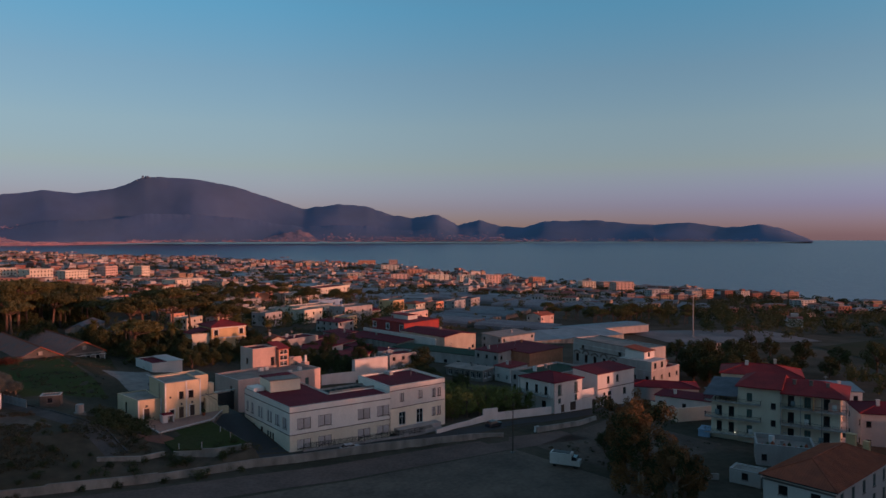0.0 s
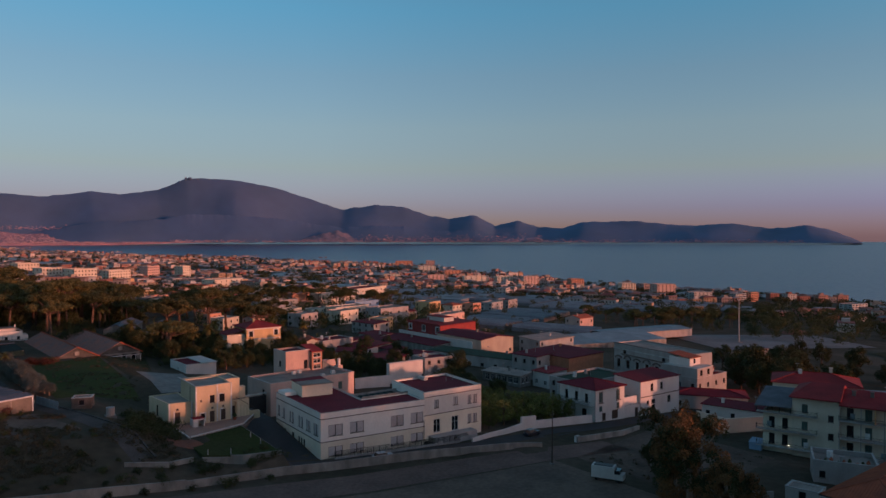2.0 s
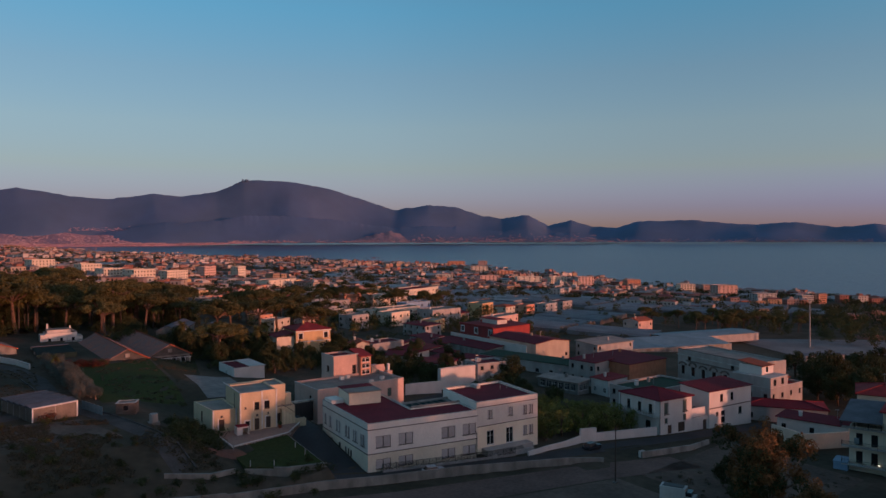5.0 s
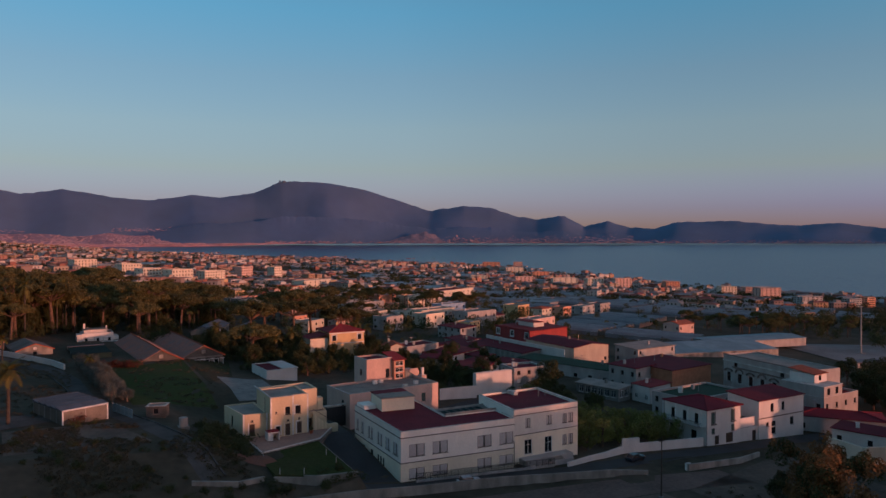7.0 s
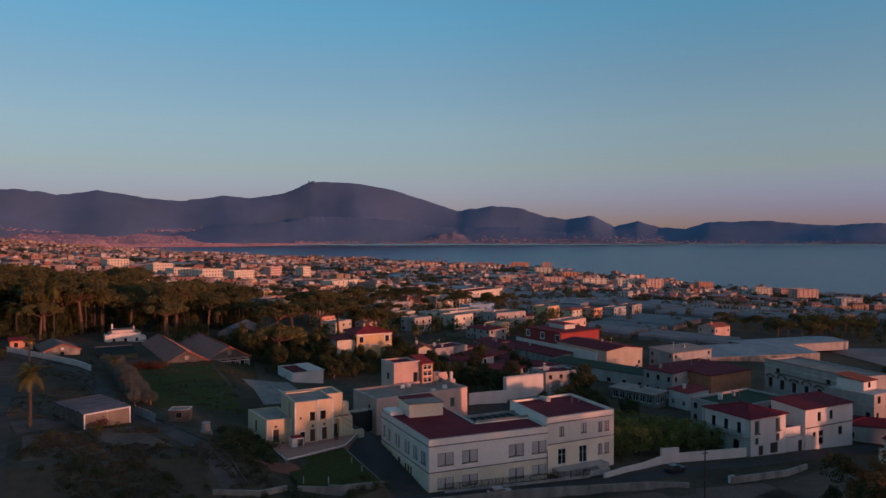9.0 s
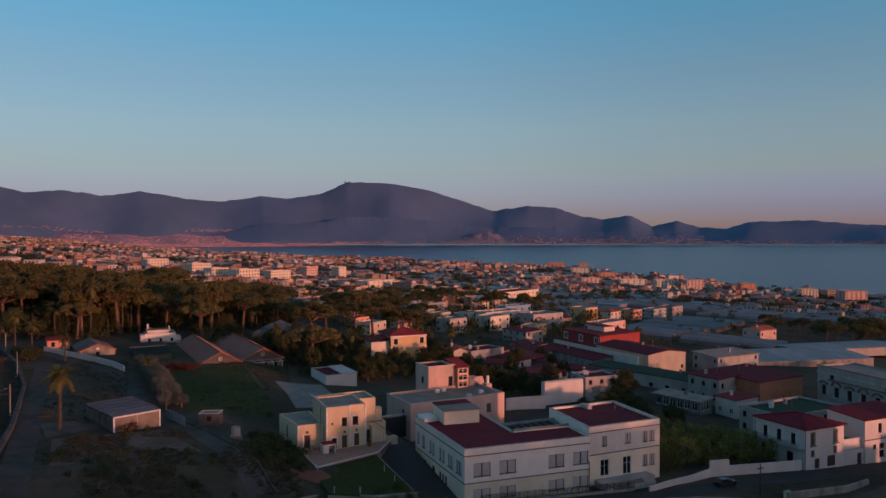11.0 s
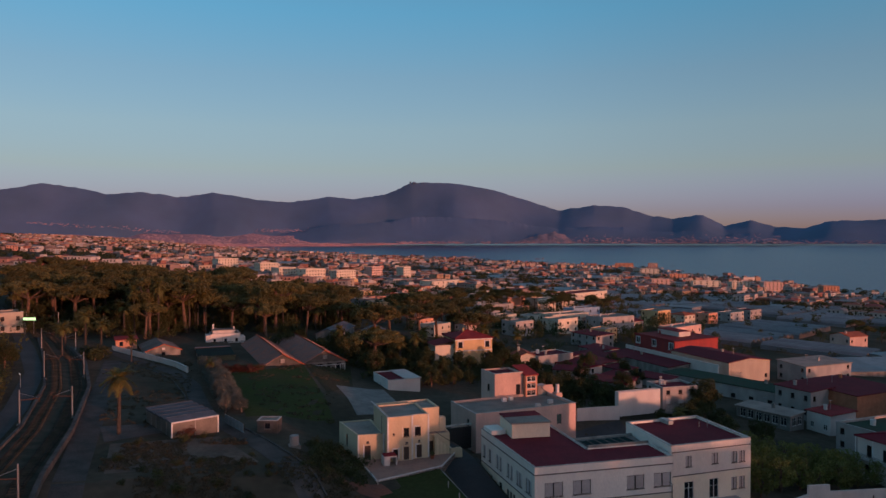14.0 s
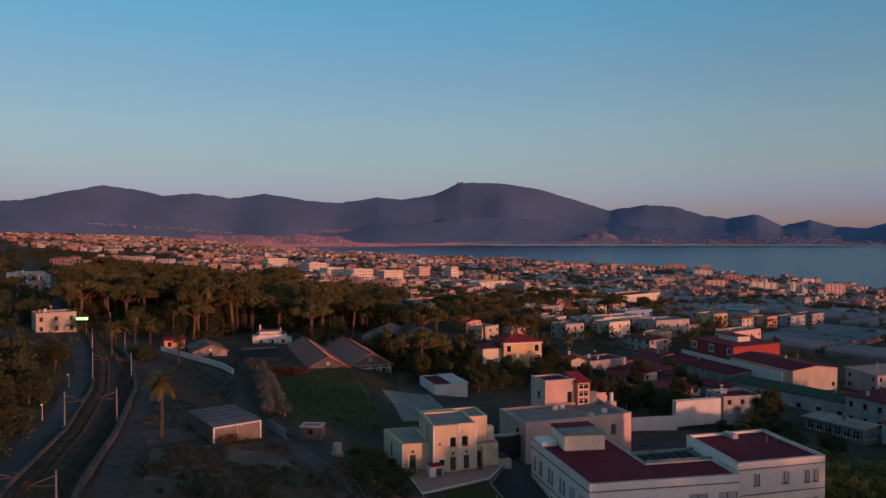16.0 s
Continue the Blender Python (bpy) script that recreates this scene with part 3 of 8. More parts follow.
angles = [a for a in range(-30, 172, 3)]
for r in radii:
    for a in angles:
        x, y = EYE.x + r * math.sin(radians(a)), EYE.y + r * math.cos(radians(a))
        # the water climbs towards the true horizon, which lies farther off
        rise = max(0.0, (r - 1300) / 3500) ** 1.0 * (43.4 - 0.0061 * 4800 - SEA)
        mb.v.append((x, y, SEA + rise))
na = len(angles)
mb.f = [(j * na + i, (j + 1) * na + i, (j + 1) * na + i + 1, j * na + i + 1) for j in range(len(radii) - 1) for i in range(na - 1)]
single("sea", mb, M["sea"], "calm blue-grey sea in the evening", "sea", kind="structure", smooth=True)

# skyline of the peninsula: bearing in degrees, slope of sight in thousandths
SKYLINE = ([-40, -28, -17, -15, -13.3, -10.6, -8.5, -6.5, -4.1, -1.3, 0.9, 3.9, 6.5, 9.7, 11.5, 14.2, 16.25, 19.6, 22.8, 25.4, 27.9, 30.7, 32.9, 34.7,
            36.5, 38.6, 40.2, 42, 43.8, 45.6, 47, 51.3, 53.5, 55.6, 58.1, 60.9, 63.2, 64.5, 66.6],
           [70, 55, 45, 49.5, 58, 68, 64.5, 56.6, 60.4, 54.4, 61.8, 53, 49.5, 57.6, 54.5, 61.7, 78, 77, 67, 52.5, 38.2, 45, 42, 30.4,
            25.7, 30.4, 16, 22.3, 13.5, 12, 20.4, 21.6, 16.7, 15, 17.7, 10.6, 14.7, 9.5, -6.0])


def ridge(name, dist, deep, scale, lower, seed, label, material, a0, a1, foot=None):
    """A range of hills along the bearings a0 to a1: a face that climbs from the shore to the skyline, with spurs and gullies."""
    mb = MB()
    cols = [a0 + (a1 - a0) * i / 420 for i in range(421)]
    rows = 22
    for j in range(rows + 1):
        s = j / rows
        for a in cols:
            top = 43.4 + dist * (float(np.interp(a, *SKYLINE)) * scale - lower) / 1000
            top += dist * 0.0012 * noise.fractal((a * 1.3, seed, 0.0), 0.7, 2.0, 4) * s ** 5
            low = 43.4 - dist * 0.0072 + 1
            top = low + (top - low) * min(1.0, (a - a0) / 7) ** 0.7
            spur = noise.ridged_multi_fractal((a * 0.30 + 1.1 * s * math.sin(a * 0.21 + seed), s * 2.4, seed), 0.9, 2.1, 4, 0.9, 2.0)
            gul = noise.fractal((a * 0.9, s * 3.0, seed + 7.0), 0.8, 2.0, 4)
            k = s ** (0.95 + 0.25 * math.sin(a * 0.7 + seed))
            z = low + max(0.0, top - low) * min(1.0, max(0.0, k * (1 + 0.10 * (1 - s) * (spur - 1.0)) + 0.02 * (1 - s) * gul))
            r = dist - deep * (1 - s) + deep * 0.025 * (spur - 1) * (1 - s) * s * 4
            mb.v.append((EYE.x + r * math.sin(radians(a)), EYE.y + r * math.cos(radians(a)), z))
    nc = len(cols)
    mb.f = [(j * nc + i, j * nc + i + 1, (j + 1) * nc + i + 1, (j + 1) * nc + i) for j in range(rows) for i in range(nc - 1)]
    return single(name, mb, material, label, "mountain", kind="structure", smooth=True)


ridge("mountains", 4700, 520, 1.0, 0.0, 3.1, "mountains of a peninsula across the bay, coloured blue for haze", M["hazy_rock"], -40, 66.6)
ridge("foothills", 4300, 240, 0.42, 3.0, 9.4, "lower hills along the far shore, coloured blue for haze", M["hazy_rock"], 3.5, 44)
# antenna masts and a hut on the highest top
mb = MB()
for a, w, h in ((16.1, 9, 20), (16.4, 18, 13), (15.7, 9, 9), (17.0, 7, 10), (15.2, 6, 8)):
    p = Vector((EYE.x + 4690 * math.sin(radians(a)), EYE.y + 4690 * math.cos(radians(a)), 43.4 + 4690 * (float(np.interp(a, *SKYLINE)) - 2) / 1000))
    mb.obox(Matrix.Translation(p), w, w, h)
single("summit_buildings", mb, M["hazy_rock"], "small mast and huts on the mountain top", "building", kind="structure")
# the coastal plain at the head of the bay: fields and suburbs rising gently from the water
def plain(a, s):
    """Distance and height of the plain at a bearing, s from the shore (0) to its upper edge (1)."""
    env = max(0.0, min(1.0, (16.5 - a) / 11)) ** 0.8
    h = (66 * s ** 1.1 * (0.85 + 0.3 * noise.noise((a * 0.45, 2.0, 0))) + 2.5 * noise.noise((a * 2.0, s * 5, 8.0))) * env
    r = 4030 + 230 * s
    return r, 43.4 - r * (0.0076 - 0.0007 * min(1.0, max(0.0, (a - 10) / 8))) + max(0.0, h)


mb = MB()
for j in range(14):
    for i in range(161):
        a = -40 + 59 * i / 160
        r, z = plain(a, max(0, j - 1) / 12)
        mb.v.append((EYE.x + r * math.sin(radians(a)), EYE.y + r * math.cos(radians(a)), z - (1.5 + 12.5 * min(1.0, max(0.0, (18 - a) / 8)) if j == 0 else 0)))
mb.f = [(j * 161 + i, j * 161 + i + 1, (j + 1) * 161 + i + 1, (j + 1) * 161 + i) for j in range(13) for i in range(160)]
single("coastal_plain", mb, M["farfield"], "plain at the foot of the mountains, pink haze in its colour", "plain", kind="structure", smooth=True)
# houses and pale cliffs along the far shore
rnd = random.Random(5)
mb = MB()
for _ in range(7500):
    a = rnd.uniform(-24, 63) if rnd.random() < 0.5 else rnd.uniform(-24, 16)
    if noise.noise((a * 0.5, 3.0, 0)) + rnd.uniform(-0.3, 0.3) < -0.15:
        continue
    if a < 15:
        r, z = plain(a, rnd.random() ** 1.6 * 0.95)
        z += 1.0
    else:
        up = abs(rnd.gauss(0, 1)) * 7 + 0.5
        if rnd.random() < 0.16:
            a, up = rnd.uniform(29, 44), 12 + abs(rnd.gauss(0, 15))
        r = 4040 + up * 1.2 if a < 44 else 4170 + up * 1.2
        z = 43.4 - r * 0.0074 + up
    if rnd.random() < 0.05:
        # the hillside villages
        a = rnd.choice((rnd.uniform(-11.5, -1.5), rnd.uniform(4, 11)))
        r, z = 4290, 43.4 - 31 + (118 - (a + 11.5) * 5.0 if a < 0 else 78) + rnd.gauss(0, 5)
    p = Matrix.Translation((EYE.x + r * math.sin(radians(a)), EYE.y + r * math.cos(radians(a)), z - 1.5)) @ Matrix.Rotation(radians(-a + rnd.uniform(-20, 20)), 4, "Z")
    mb.obox(p, rnd.uniform(3, 12), rnd.uniform(3, 7), rnd.uniform(1.4, 2.6))
single("far_shore_town", mb, M["hazy_house"], "tiny houses of the towns on the far shore, pink light in their colour", "town", kind="stuff")
# pale cliffs where the mountain meets the water
mb = MB()
for a0, a1, top in ((24.0, 29.8, 74), (23.0, 24.4, 18), (30.4, 32.4, 30), (33.0, 34.2, 16), (41.6, 44.9, 22)):
    k = len(mb.v)
    for j in range(9):
        s = j / 8
        for i in range(25):
            u = i / 24
            a = a0 + (a1 - a0) * u
            peak = 0.62
            env = (u / peak if u < peak else (1 - u) / (1 - peak)) ** 0.8
            h = top * s * env * (0.9 + 0.2 * noise.noise((a * 2.6, s * 2, 4.0)))
            r = 4035 + 90 * s + 14 * noise.noise((a * 4.5, s * 4, 1.0))
            mb.v.append((EYE.x + r * math.sin(radians(a)), EYE.y + r * math.cos(radians(a)), 43.4 - r * 0.0074 + h))
    mb.f += [(k + j * 25 + i, k + j * 25 + i + 1, k + (j + 1) * 25 + i + 1, k + (j + 1) * 25 + i) for j in range(8) for i in range(24)]
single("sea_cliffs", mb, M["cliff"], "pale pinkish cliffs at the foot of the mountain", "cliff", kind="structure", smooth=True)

# ---- roads, fields, walls of the near ground ----
ribbon("street", [(-8, -2.6), (0, -3.1), (10, -4.6), (22, -6.2), (34, -8.2), (46, -7.6), (60, -6.2), (80, -5.7), (125, -5.4)], 4.6, M["asphalt"], 0.05, "narrow dark asphalt street in front of the white building", "street", step=1.0)
drape("dirt_road", (-75, -2.4), (62, -16.6), (62, -25), (-75, -13), M["track"], 0.05, "grey dirt road below the low wall", "road", 60, 6)
drape("field", (-75, -15.2), (40, -23.4), (42, -80), (-75, -95), M["soil"], 0.06, "dark brown ploughed field", "field", 30, 14)
drape("side_field", (46, -24), (86, -13), (86, -44), (46, -52), M["soil"], 0.05, "bare dark plot beside the road", "field", 16, 14)
drape("garden_plot", (50, -53), (86, -46), (94, -62), (52, -66), M["ground"], 0.05, "dark grassy plot in front of the apartment house", "field", 16, 14)
drape("school_yard", (-7.3, 0.5), (-0.3, 0.5), (-0.3, 36), (-6.5, 36), M["asphalt"], 0.05, "dark asphalt yard beside the white building", "yard", 12, 12)
drape("back_yard", (-0.3, 24), (43, 24), (49, 54), (6, 36), M["asphalt"], 0.05, "dark weedy yard behind the white building", "yard", 12, 12)
single("lawn", MB().prism([(-21.5, 3.5), (-17.4, 0.9), (-15.6, -0.25), (-9.25, -1.4), (-8.65, 20.5), (-20.4, 15.5), (-21.6, 15)], 0.5, 3.86), M["lawn"], "clipped green lawn below the beige house", "lawn", kind="structure")
drape("earth_bank", (-27.6, 13.7), (-20.2, 14.5), (-18.5, 7.9), (-24.4, 9.8), M["oxide"], 0.12, "bank of bare red earth beside the lawn", "bank", 10, 8)
drape("meadow", (-39.0, 50.5), (-21, 52), (-19.7, 110), (-41, 99), M["lawn"], 0.05, "green meadow between the sheds and the house", "meadow", 12, 20)
drape("meadow_dark", (-19.4, 70), (-10.5, 85), (-5, 116), (-19.2, 109), M["meadow"], 0.05, "dull green grass before the old sheds", "meadow", 12, 20)
drape("concrete_slab", (-15.4, 56), (-3.2, 59), (-2.6, 84), (-15.4, 82), M["concrete"], 0.08, "grey concrete yard slab behind the house", "slab", 10, 10)
drape("scrub_plot", (-62, 2.5), (-25, 1.5), (-24, 24), (-60, 32), M["ground"], 0.05, "rough plot of scrub and dry grass", "plot", 16, 14)
drape("ploughed_plot", (-61, 17.7), (-38.8, 20), (-44.5, 36.2), (-62, 34), M["soil"], 0.09, "bare brown plot before the greenhouse", "plot", 12, 12)
drape("palm_garden", (-66, 47), (-51.5, 49), (-54, 94), (-68, 120), M["ground"], 0.06, "dark grass plot round a palm tree", "plot", 12, 14)
drape("gravel_path", (-66.8, 5), (-62.5, 5), (-68.6, 120), (-73, 120), M["gravel"], 0.08, "dark gravel path beside the railway wall", "path", 4, 40)
ribbon("lane", [(-74, 140), (-68, 126), (-60, 112), (-53.5, 100), (-49.8, 85), (-48.4, 70), (-46.8, 55), (-43.5, 44), (-38.5, 32), (-34, 17), (-31.5, 4)], 3.8, M["gravel"], 0.10, "narrow dusty lane between the gardens", "lane")
ribbon("service_road", [(-80.5, 10), (-81.6, 60), (-86.2, 100), (-94.6, 134), (-104, 168), (-125, 240), (-136, 280)], 4.2, M["asphalt"], 0.08, "asphalt road beside the railway", "road")
drape("gravel_court", (-63, 35), (-53.5, 40.5), (-55, 47.5), (-65, 46), M["gravel"], 0.10, "grey gravel round the palm beside the greenhouse", "yard", 8, 8)
drape("parking_lot", (262, 82), (365, 52), (400, 104), (296, 142), M["palegravel"], 0.25, "wide pale gravel yard round a tall mast", "yard", 20, 20)
drape("far_field", (290, -10), (420, -60), (460, 40), (330, 40), M["meadow"], 0.3, "dry green field beyond the houses", "field", 20, 20)

long_wall("boundary_wall", [(-75, -1.7, 1.3), (-44, -2.9, 1.35), (-43.6, -2.9, 1.6), (-27, -4.0, 1.55), (-26.6, -4.0, 1.3), (-10, -4.6, 1.55), (0, -5.6, 1.6), (16, -8.2, 1.75), (31, -11.2, 1.5), (37, -12.3, 1.4), (45, -14.7, 1.1)], 1, 0.35, M["oldwall"], "weathered pale roadside wall of old plaster", coping=None)
long_wall("roadside_wall", [(55.5, -15.0, 1.3), (71, -14.8, 1.2), (80, -12.5, 1.0)], 1, 0.4, M["oldwall"], "stained concrete wall beside the street")
long_wall("garden_wall", [(33.0, -5.7, 0.9), (44.5, -3.6, 1.2), (50.5, -2.0, 1.6), (50.6, -1.9, 3.1), (55.2, -1.9, 3.1), (55.3, -1.9, 1.9), (74.5, -2.1, 2.0)], 1, 0.35, M["white"], "long whitewashed garden wall along the street")
long_wall("retaining_wall", [(-35, 3.0, 0.7), (-28, 1.8, 0.9), (-23.5, 3.4, 0.8)], 1, 0.5, M["oldwall"], "low old stone wall holding the scrub plot", low=3)
lw = thing("lawn_wall", "weathered retaining wall below the lawn", "wall")
for (x0, y0), (x1, y1) in (((-21.9, 3.3), (-17.6, 0.6)), ((-17.6, 0.6), (-15.8, -0.7)), ((-15.8, -0.7), (-8.9, -1.9)), ((-8.9, -1.9), (-8.55, 9)), ((-8.55, 9), (-8.2, 20.6))):
    part("wall_block", MB().wall((x0, y0), (x1, y1), -1.2, 3.95 if x1 < -8.6 and y1 < 0 else 3.6, [], 0.4), M["oldwall"], lw)
for x, y in ((-20.8, 3.4), (-17.2, 1.6), (-10.4, 4.6), (-10.3, 10.0), (-20.8, 14.0), (-23.5, 22.0)):
    part("marker_post", MB().box(x - 0.07, x + 0.07, y - 0.07, y + 0.07, 3.6, 4.9), M["dull"], lw)
long_wall("railway_wall", [(-68.6, 0, 1.0), (-69, 42, 1.0), (-71.4, 80, 1.0), (-76.6, 112, 1.0), (-84, 138, 1.0)], 1, 0.7, M["oldconcrete"], "long concrete wall along the railway")
long_wall("railway_parapet", [(-78, 4, 0.6), (-77.6, 46, 0.6), (-80.7, 82, 0.6), (-88, 120, 0.6), (-97, 160, 0.6)], 1, 0.5, M["oldconcrete"], "low concrete kerb wall beside the tracks")
long_wall("curved_wall", [(-73, 139, 1.4), (-66, 129, 1.4), (-60, 120, 1.4), (-54, 110, 1.4), (-51, 101.5, 1.4)], 1, 0.4, M["white"], "curved white garden wall", coping=M["coping"])
long_wall("lane_kerb", [(-69, 119, 0.22), (-60.5, 106, 0.22), (-54.5, 92, 0.22), (-51, 72, 0.22), (-50.4, 56, 0.22)], 1, 0.25, M["oldconcrete"], "pale kerb along the lane")
long_wall("lane_kerb", [(-41.0, 44, 0.3), (-36.5, 32.5, 0.3), (-31.5, 17, 0.3), (-29.4, 5, 0.3)], 1, 0.3, M["oldconcrete"], "pale kerb along the lane")
long_wall("yard_wall", [(37.5, 54, 3.0), (49.5, 54.6, 3.4)], 1, 0.35, M["white"], "white yard wall behind the school")

# ---- railway ----
RAIL = [(-73.5, -6), (-73.4, 44), (-76, 80), (-82, 114), (-92, 150), (-110, 210), (-150, 330)]
ribbon("railway_bed", RAIL, 8.0, M["ballast"], 0.14, "brown ballast bed of a double-track railway", "railway")
for off in (-2.0, 2.0):
    tr = thing("railway_track", "double line of steel rails on sleepers", "railway track", group="railway tracks")
    line = []
    for (x0, y0), (x1, y1) in zip(RAIL, RAIL[1:]):
        n = int(math.hypot(x1 - x0, y1 - y0) / 0.75)
        line += [(x0 + (x1 - x0) * i / n, y0 + (y1 - y0) * i / n, math.atan2(y1 - y0, x1 - x0)) for i in range(n)]
    ties = MB()
    for i, (x, y, w) in enumerate(line[:340]):
        c, sn_ = math.cos(w), math.sin(w)
        cx, cy = x - sn_ * off, y + c * off
        ties.obox(pose(cx, cy, land(cx, cy) + 0.15, 0, 0, math.degrees(w)), 0.26, 2.4, 0.10)
    for r in (-0.72, 0.72):
        mb = MB()
        for x, y, w in line[:340:2]:
            for q, z in ((-0.04, 0.24), (0.04, 0.24), (0.04, 0.36), (-0.04, 0.36)):
                px, py = x - math.sin(w) * (off + r + q), y + math.cos(w) * (off + r + q)
                mb.v.append((px, py, land(px, py) + z))
        n = len(mb.v) // 4
        mb.f = [(4 * k + a, 4 * k + 4 + a, 4 * k + 4 + (a + 1) % 4, 4 * k + (a + 1) % 4) for k in range(n - 1) for a in range(4)]
        part("rail", mb, M["railsteel"], tr)
    tagged(part("sleeper_bed", ties, M["ballast"], tr), kind="stuff")


def catenary_pole(x, y, h, arm, w):
    ob = thing("catenary_pole", "grey steel railway pole with a rusty bracket arm", "pole", pose(x, y, land(x, y), 0, 0, w), group="railway poles")
    part("mast", MB().tube([(0, 0, -0.3), (0, 0, h)], [0.16, 0.11], 8), M["metal"], ob)
    part("foundation", MB().box(-0.4, 0.4, -0.4, 0.4, -0.3, 0.25), M["concrete"], ob)
    s = 1 if arm > 0 else -1
    part("bracket", MB().tube([(0, 0, h - 1.9), (arm, 0, h - 1.7), (arm + s * 0.5, 0, h - 1.3), (arm + s * 0.2, 0, h - 1.0), (arm - s * 0.4, 0, h - 1.2)], [0.07, 0.06, 0.05, 0.05, 0.04], 6), M["rust"], ob)
    part("stay", MB().tube([(0, 0, h - 0.6), (arm * 0.9, 0, h - 1.6)], [0.03, 0.03], 5), M["metal"], ob)
    part("insulator", MB().tube([(arm, 0, h - 1.7), (arm, 0, h - 2.3)], [0.09, 0.05], 7), M["rust"], ob)
    return ob


for x, y, h, arm, w in ((-69.8, 7.5, 6.6, -3.2, 0), (-78.3, 9, 6.4, 3.2, 0), (-78.3, 48, 6.4, 3.2, -3), (-70.6, 53, 6.2, -3.2, -3), (-82.6, 92, 6.6, 3.2, -8), (-74.6, 95, 6.2, -3.2, -8),
                        (-91.5, 136, 6.4, 3.2, -16), (-82, 132, 6.2, -3.2, -16), (-104, 178, 6.4, 3.2, -18), (-95, 182, 6.4, -3.2, -18), (-117, 222, 6.4, 3.2, -20)):
    catenary_pole(x, y, h, arm, w)


# ---- houses ----
WINDOWS = {}


def window_meshes(kind, w, h):
    """Frame and filling of a window or door, in its own opening: x along the wall, y into it."""
    key = (kind, round(w, 2), round(h, 2))
    if key not in WINDOWS:
        fr, fill = MB(), MB()
        b = 0.08
        for q in ((0, b, 0, h), (w - b, w, 0, h), (b, w - b, 0, b), (b, w - b, h - b, h)):
            fr.box(q[0], q[1], 0.10, 0.20, q[2], q[3])
        if kind in ("pair", "blind", "shutter") and w > 0.8:
            fr.box(w / 2 - 0.05, w / 2 + 0.05, 0.10, 0.20, b, h - b)
        if kind != "door":
            fr.box(-0.08, w + 0.08, -0.10, 0.12, -0.07, -0.002)
        if kind == "blind":
            fill.box(b, w * 0.44, 0.13, 0.17, b, h - b)
            fill.box(w * 0.56, w - b, 0.13, 0.17, b, h - b)
            fill.box(b, w - b, 0.20, 0.24, b, h - b)
        elif kind == "shutter":
            for x0, x1 in ((b, w / 2 - 0.03), (w / 2 + 0.03, w - b)):
                fill.box(x0, x1, 0.06, 0.10, b, h - b)
                for i in range(1, 6):
                    fill.box(x0 + 0.05, x1 - 0.05, 0.035, 0.06, i * h / 6 - 0.04, i * h / 6 + 0.02)
        elif kind == "door":
            fill.box(b, w - b, 0.12, 0.18, 0, h - b)
            for x0, x1 in ((b + 0.08, w / 2 - 0.05), (w / 2 + 0.05, w - b - 0.08)):
                for z0, z1 in ((0.15, h * 0.45), (h * 0.5, h - 0.25)):
                    fill.box(x0, x1, 0.10, 0.12, z0, z1)
        else:
            fill.box(b, w - b, 0.15, 0.17, b, h - b)
            if kind == "pair":
                fr.box(b, w - b, 0.11, 0.19, h * 0.62, h * 0.62 + 0.05)
        mats = dict(blind=("wood", "blind"), shutter=("trim", "greenwood"), door=("trim", "wood"), pair=("whitetrim", "glass"), dark=("trim", "glass"), brown=("wood", "glass"))[kind]
        WINDOWS[key] = (fr.mesh("window_frame", M[mats[0]]), fill.mesh("window_pane", M[mats[1]]))
    return WINDOWS[key]


def put_window(parent, a, b, hole, kind):
    """A window or door as a part of its house, set in an opening of the wall from a to b."""
    u0, u1, v0, v1 = hole
    d = (Vector((*b, 0)) - Vector((*a, 0))).normalized()
    m = Matrix.Translation(Vector((*a, v0)) + d * u0) @ Matrix.Rotation(math.atan2(d.y, d.x), 4, "Z")
    fr, fill = window_meshes(kind, u1 - u0, v1 - v0)
    o = part("door" if kind == "door" else "window", fr, None, parent, m=m)
    part("door_leaf" if kind == "door" else ("shutter" if kind in ("shutter", "blind") else "pane"), fill, None, o)
    if kind == "blind":
        gl = MB().box(0.02, u1 - u0 - 0.02, 0.24, 0.26, 0.02, v1 - v0 - 0.02)
        part("pane", gl, M["glass"], o)
    return o


def row(length, n, w, v0, h, m0=1.2, kind="pair"):
    """n openings spread along a wall."""
    gap = (length - 2 * m0 - w) / max(1, n - 1)
    return [((m0 + i * gap) if n > 1 else (length - w) / 2, (m0 + i * gap + w) if n > 1 else (length + w) / 2, v0, v0 + h, kind) for i in range(n)]


def storey_walls(ob, pts, z0, z1, material, openings, name="wall", th=0.3, labels=""):
    """Walls round an outline given counter-clockwise. openings: for each side the (u0, u1, v0, v1, kind) in it."""
    for i, a in enumerate(pts):
        b = pts[(i + 1) % len(pts)]
        holes = openings.get(i, [])
        part(name, MB().wall(a, b, z0, z1, [h[:4] for h in holes], th), material, ob, labels)
        for h in holes:
            put_window(ob, a, b, h[:4], h[4])


def inset(pts, k):
    c = Vector((sum(p[0] for p in pts) / len(pts), sum(p[1] for p in pts) / len(pts)))
    return [tuple(c + (Vector(p) - c) * (1 - k / max(1.0, (Vector(p) - c).length))) for p in pts]


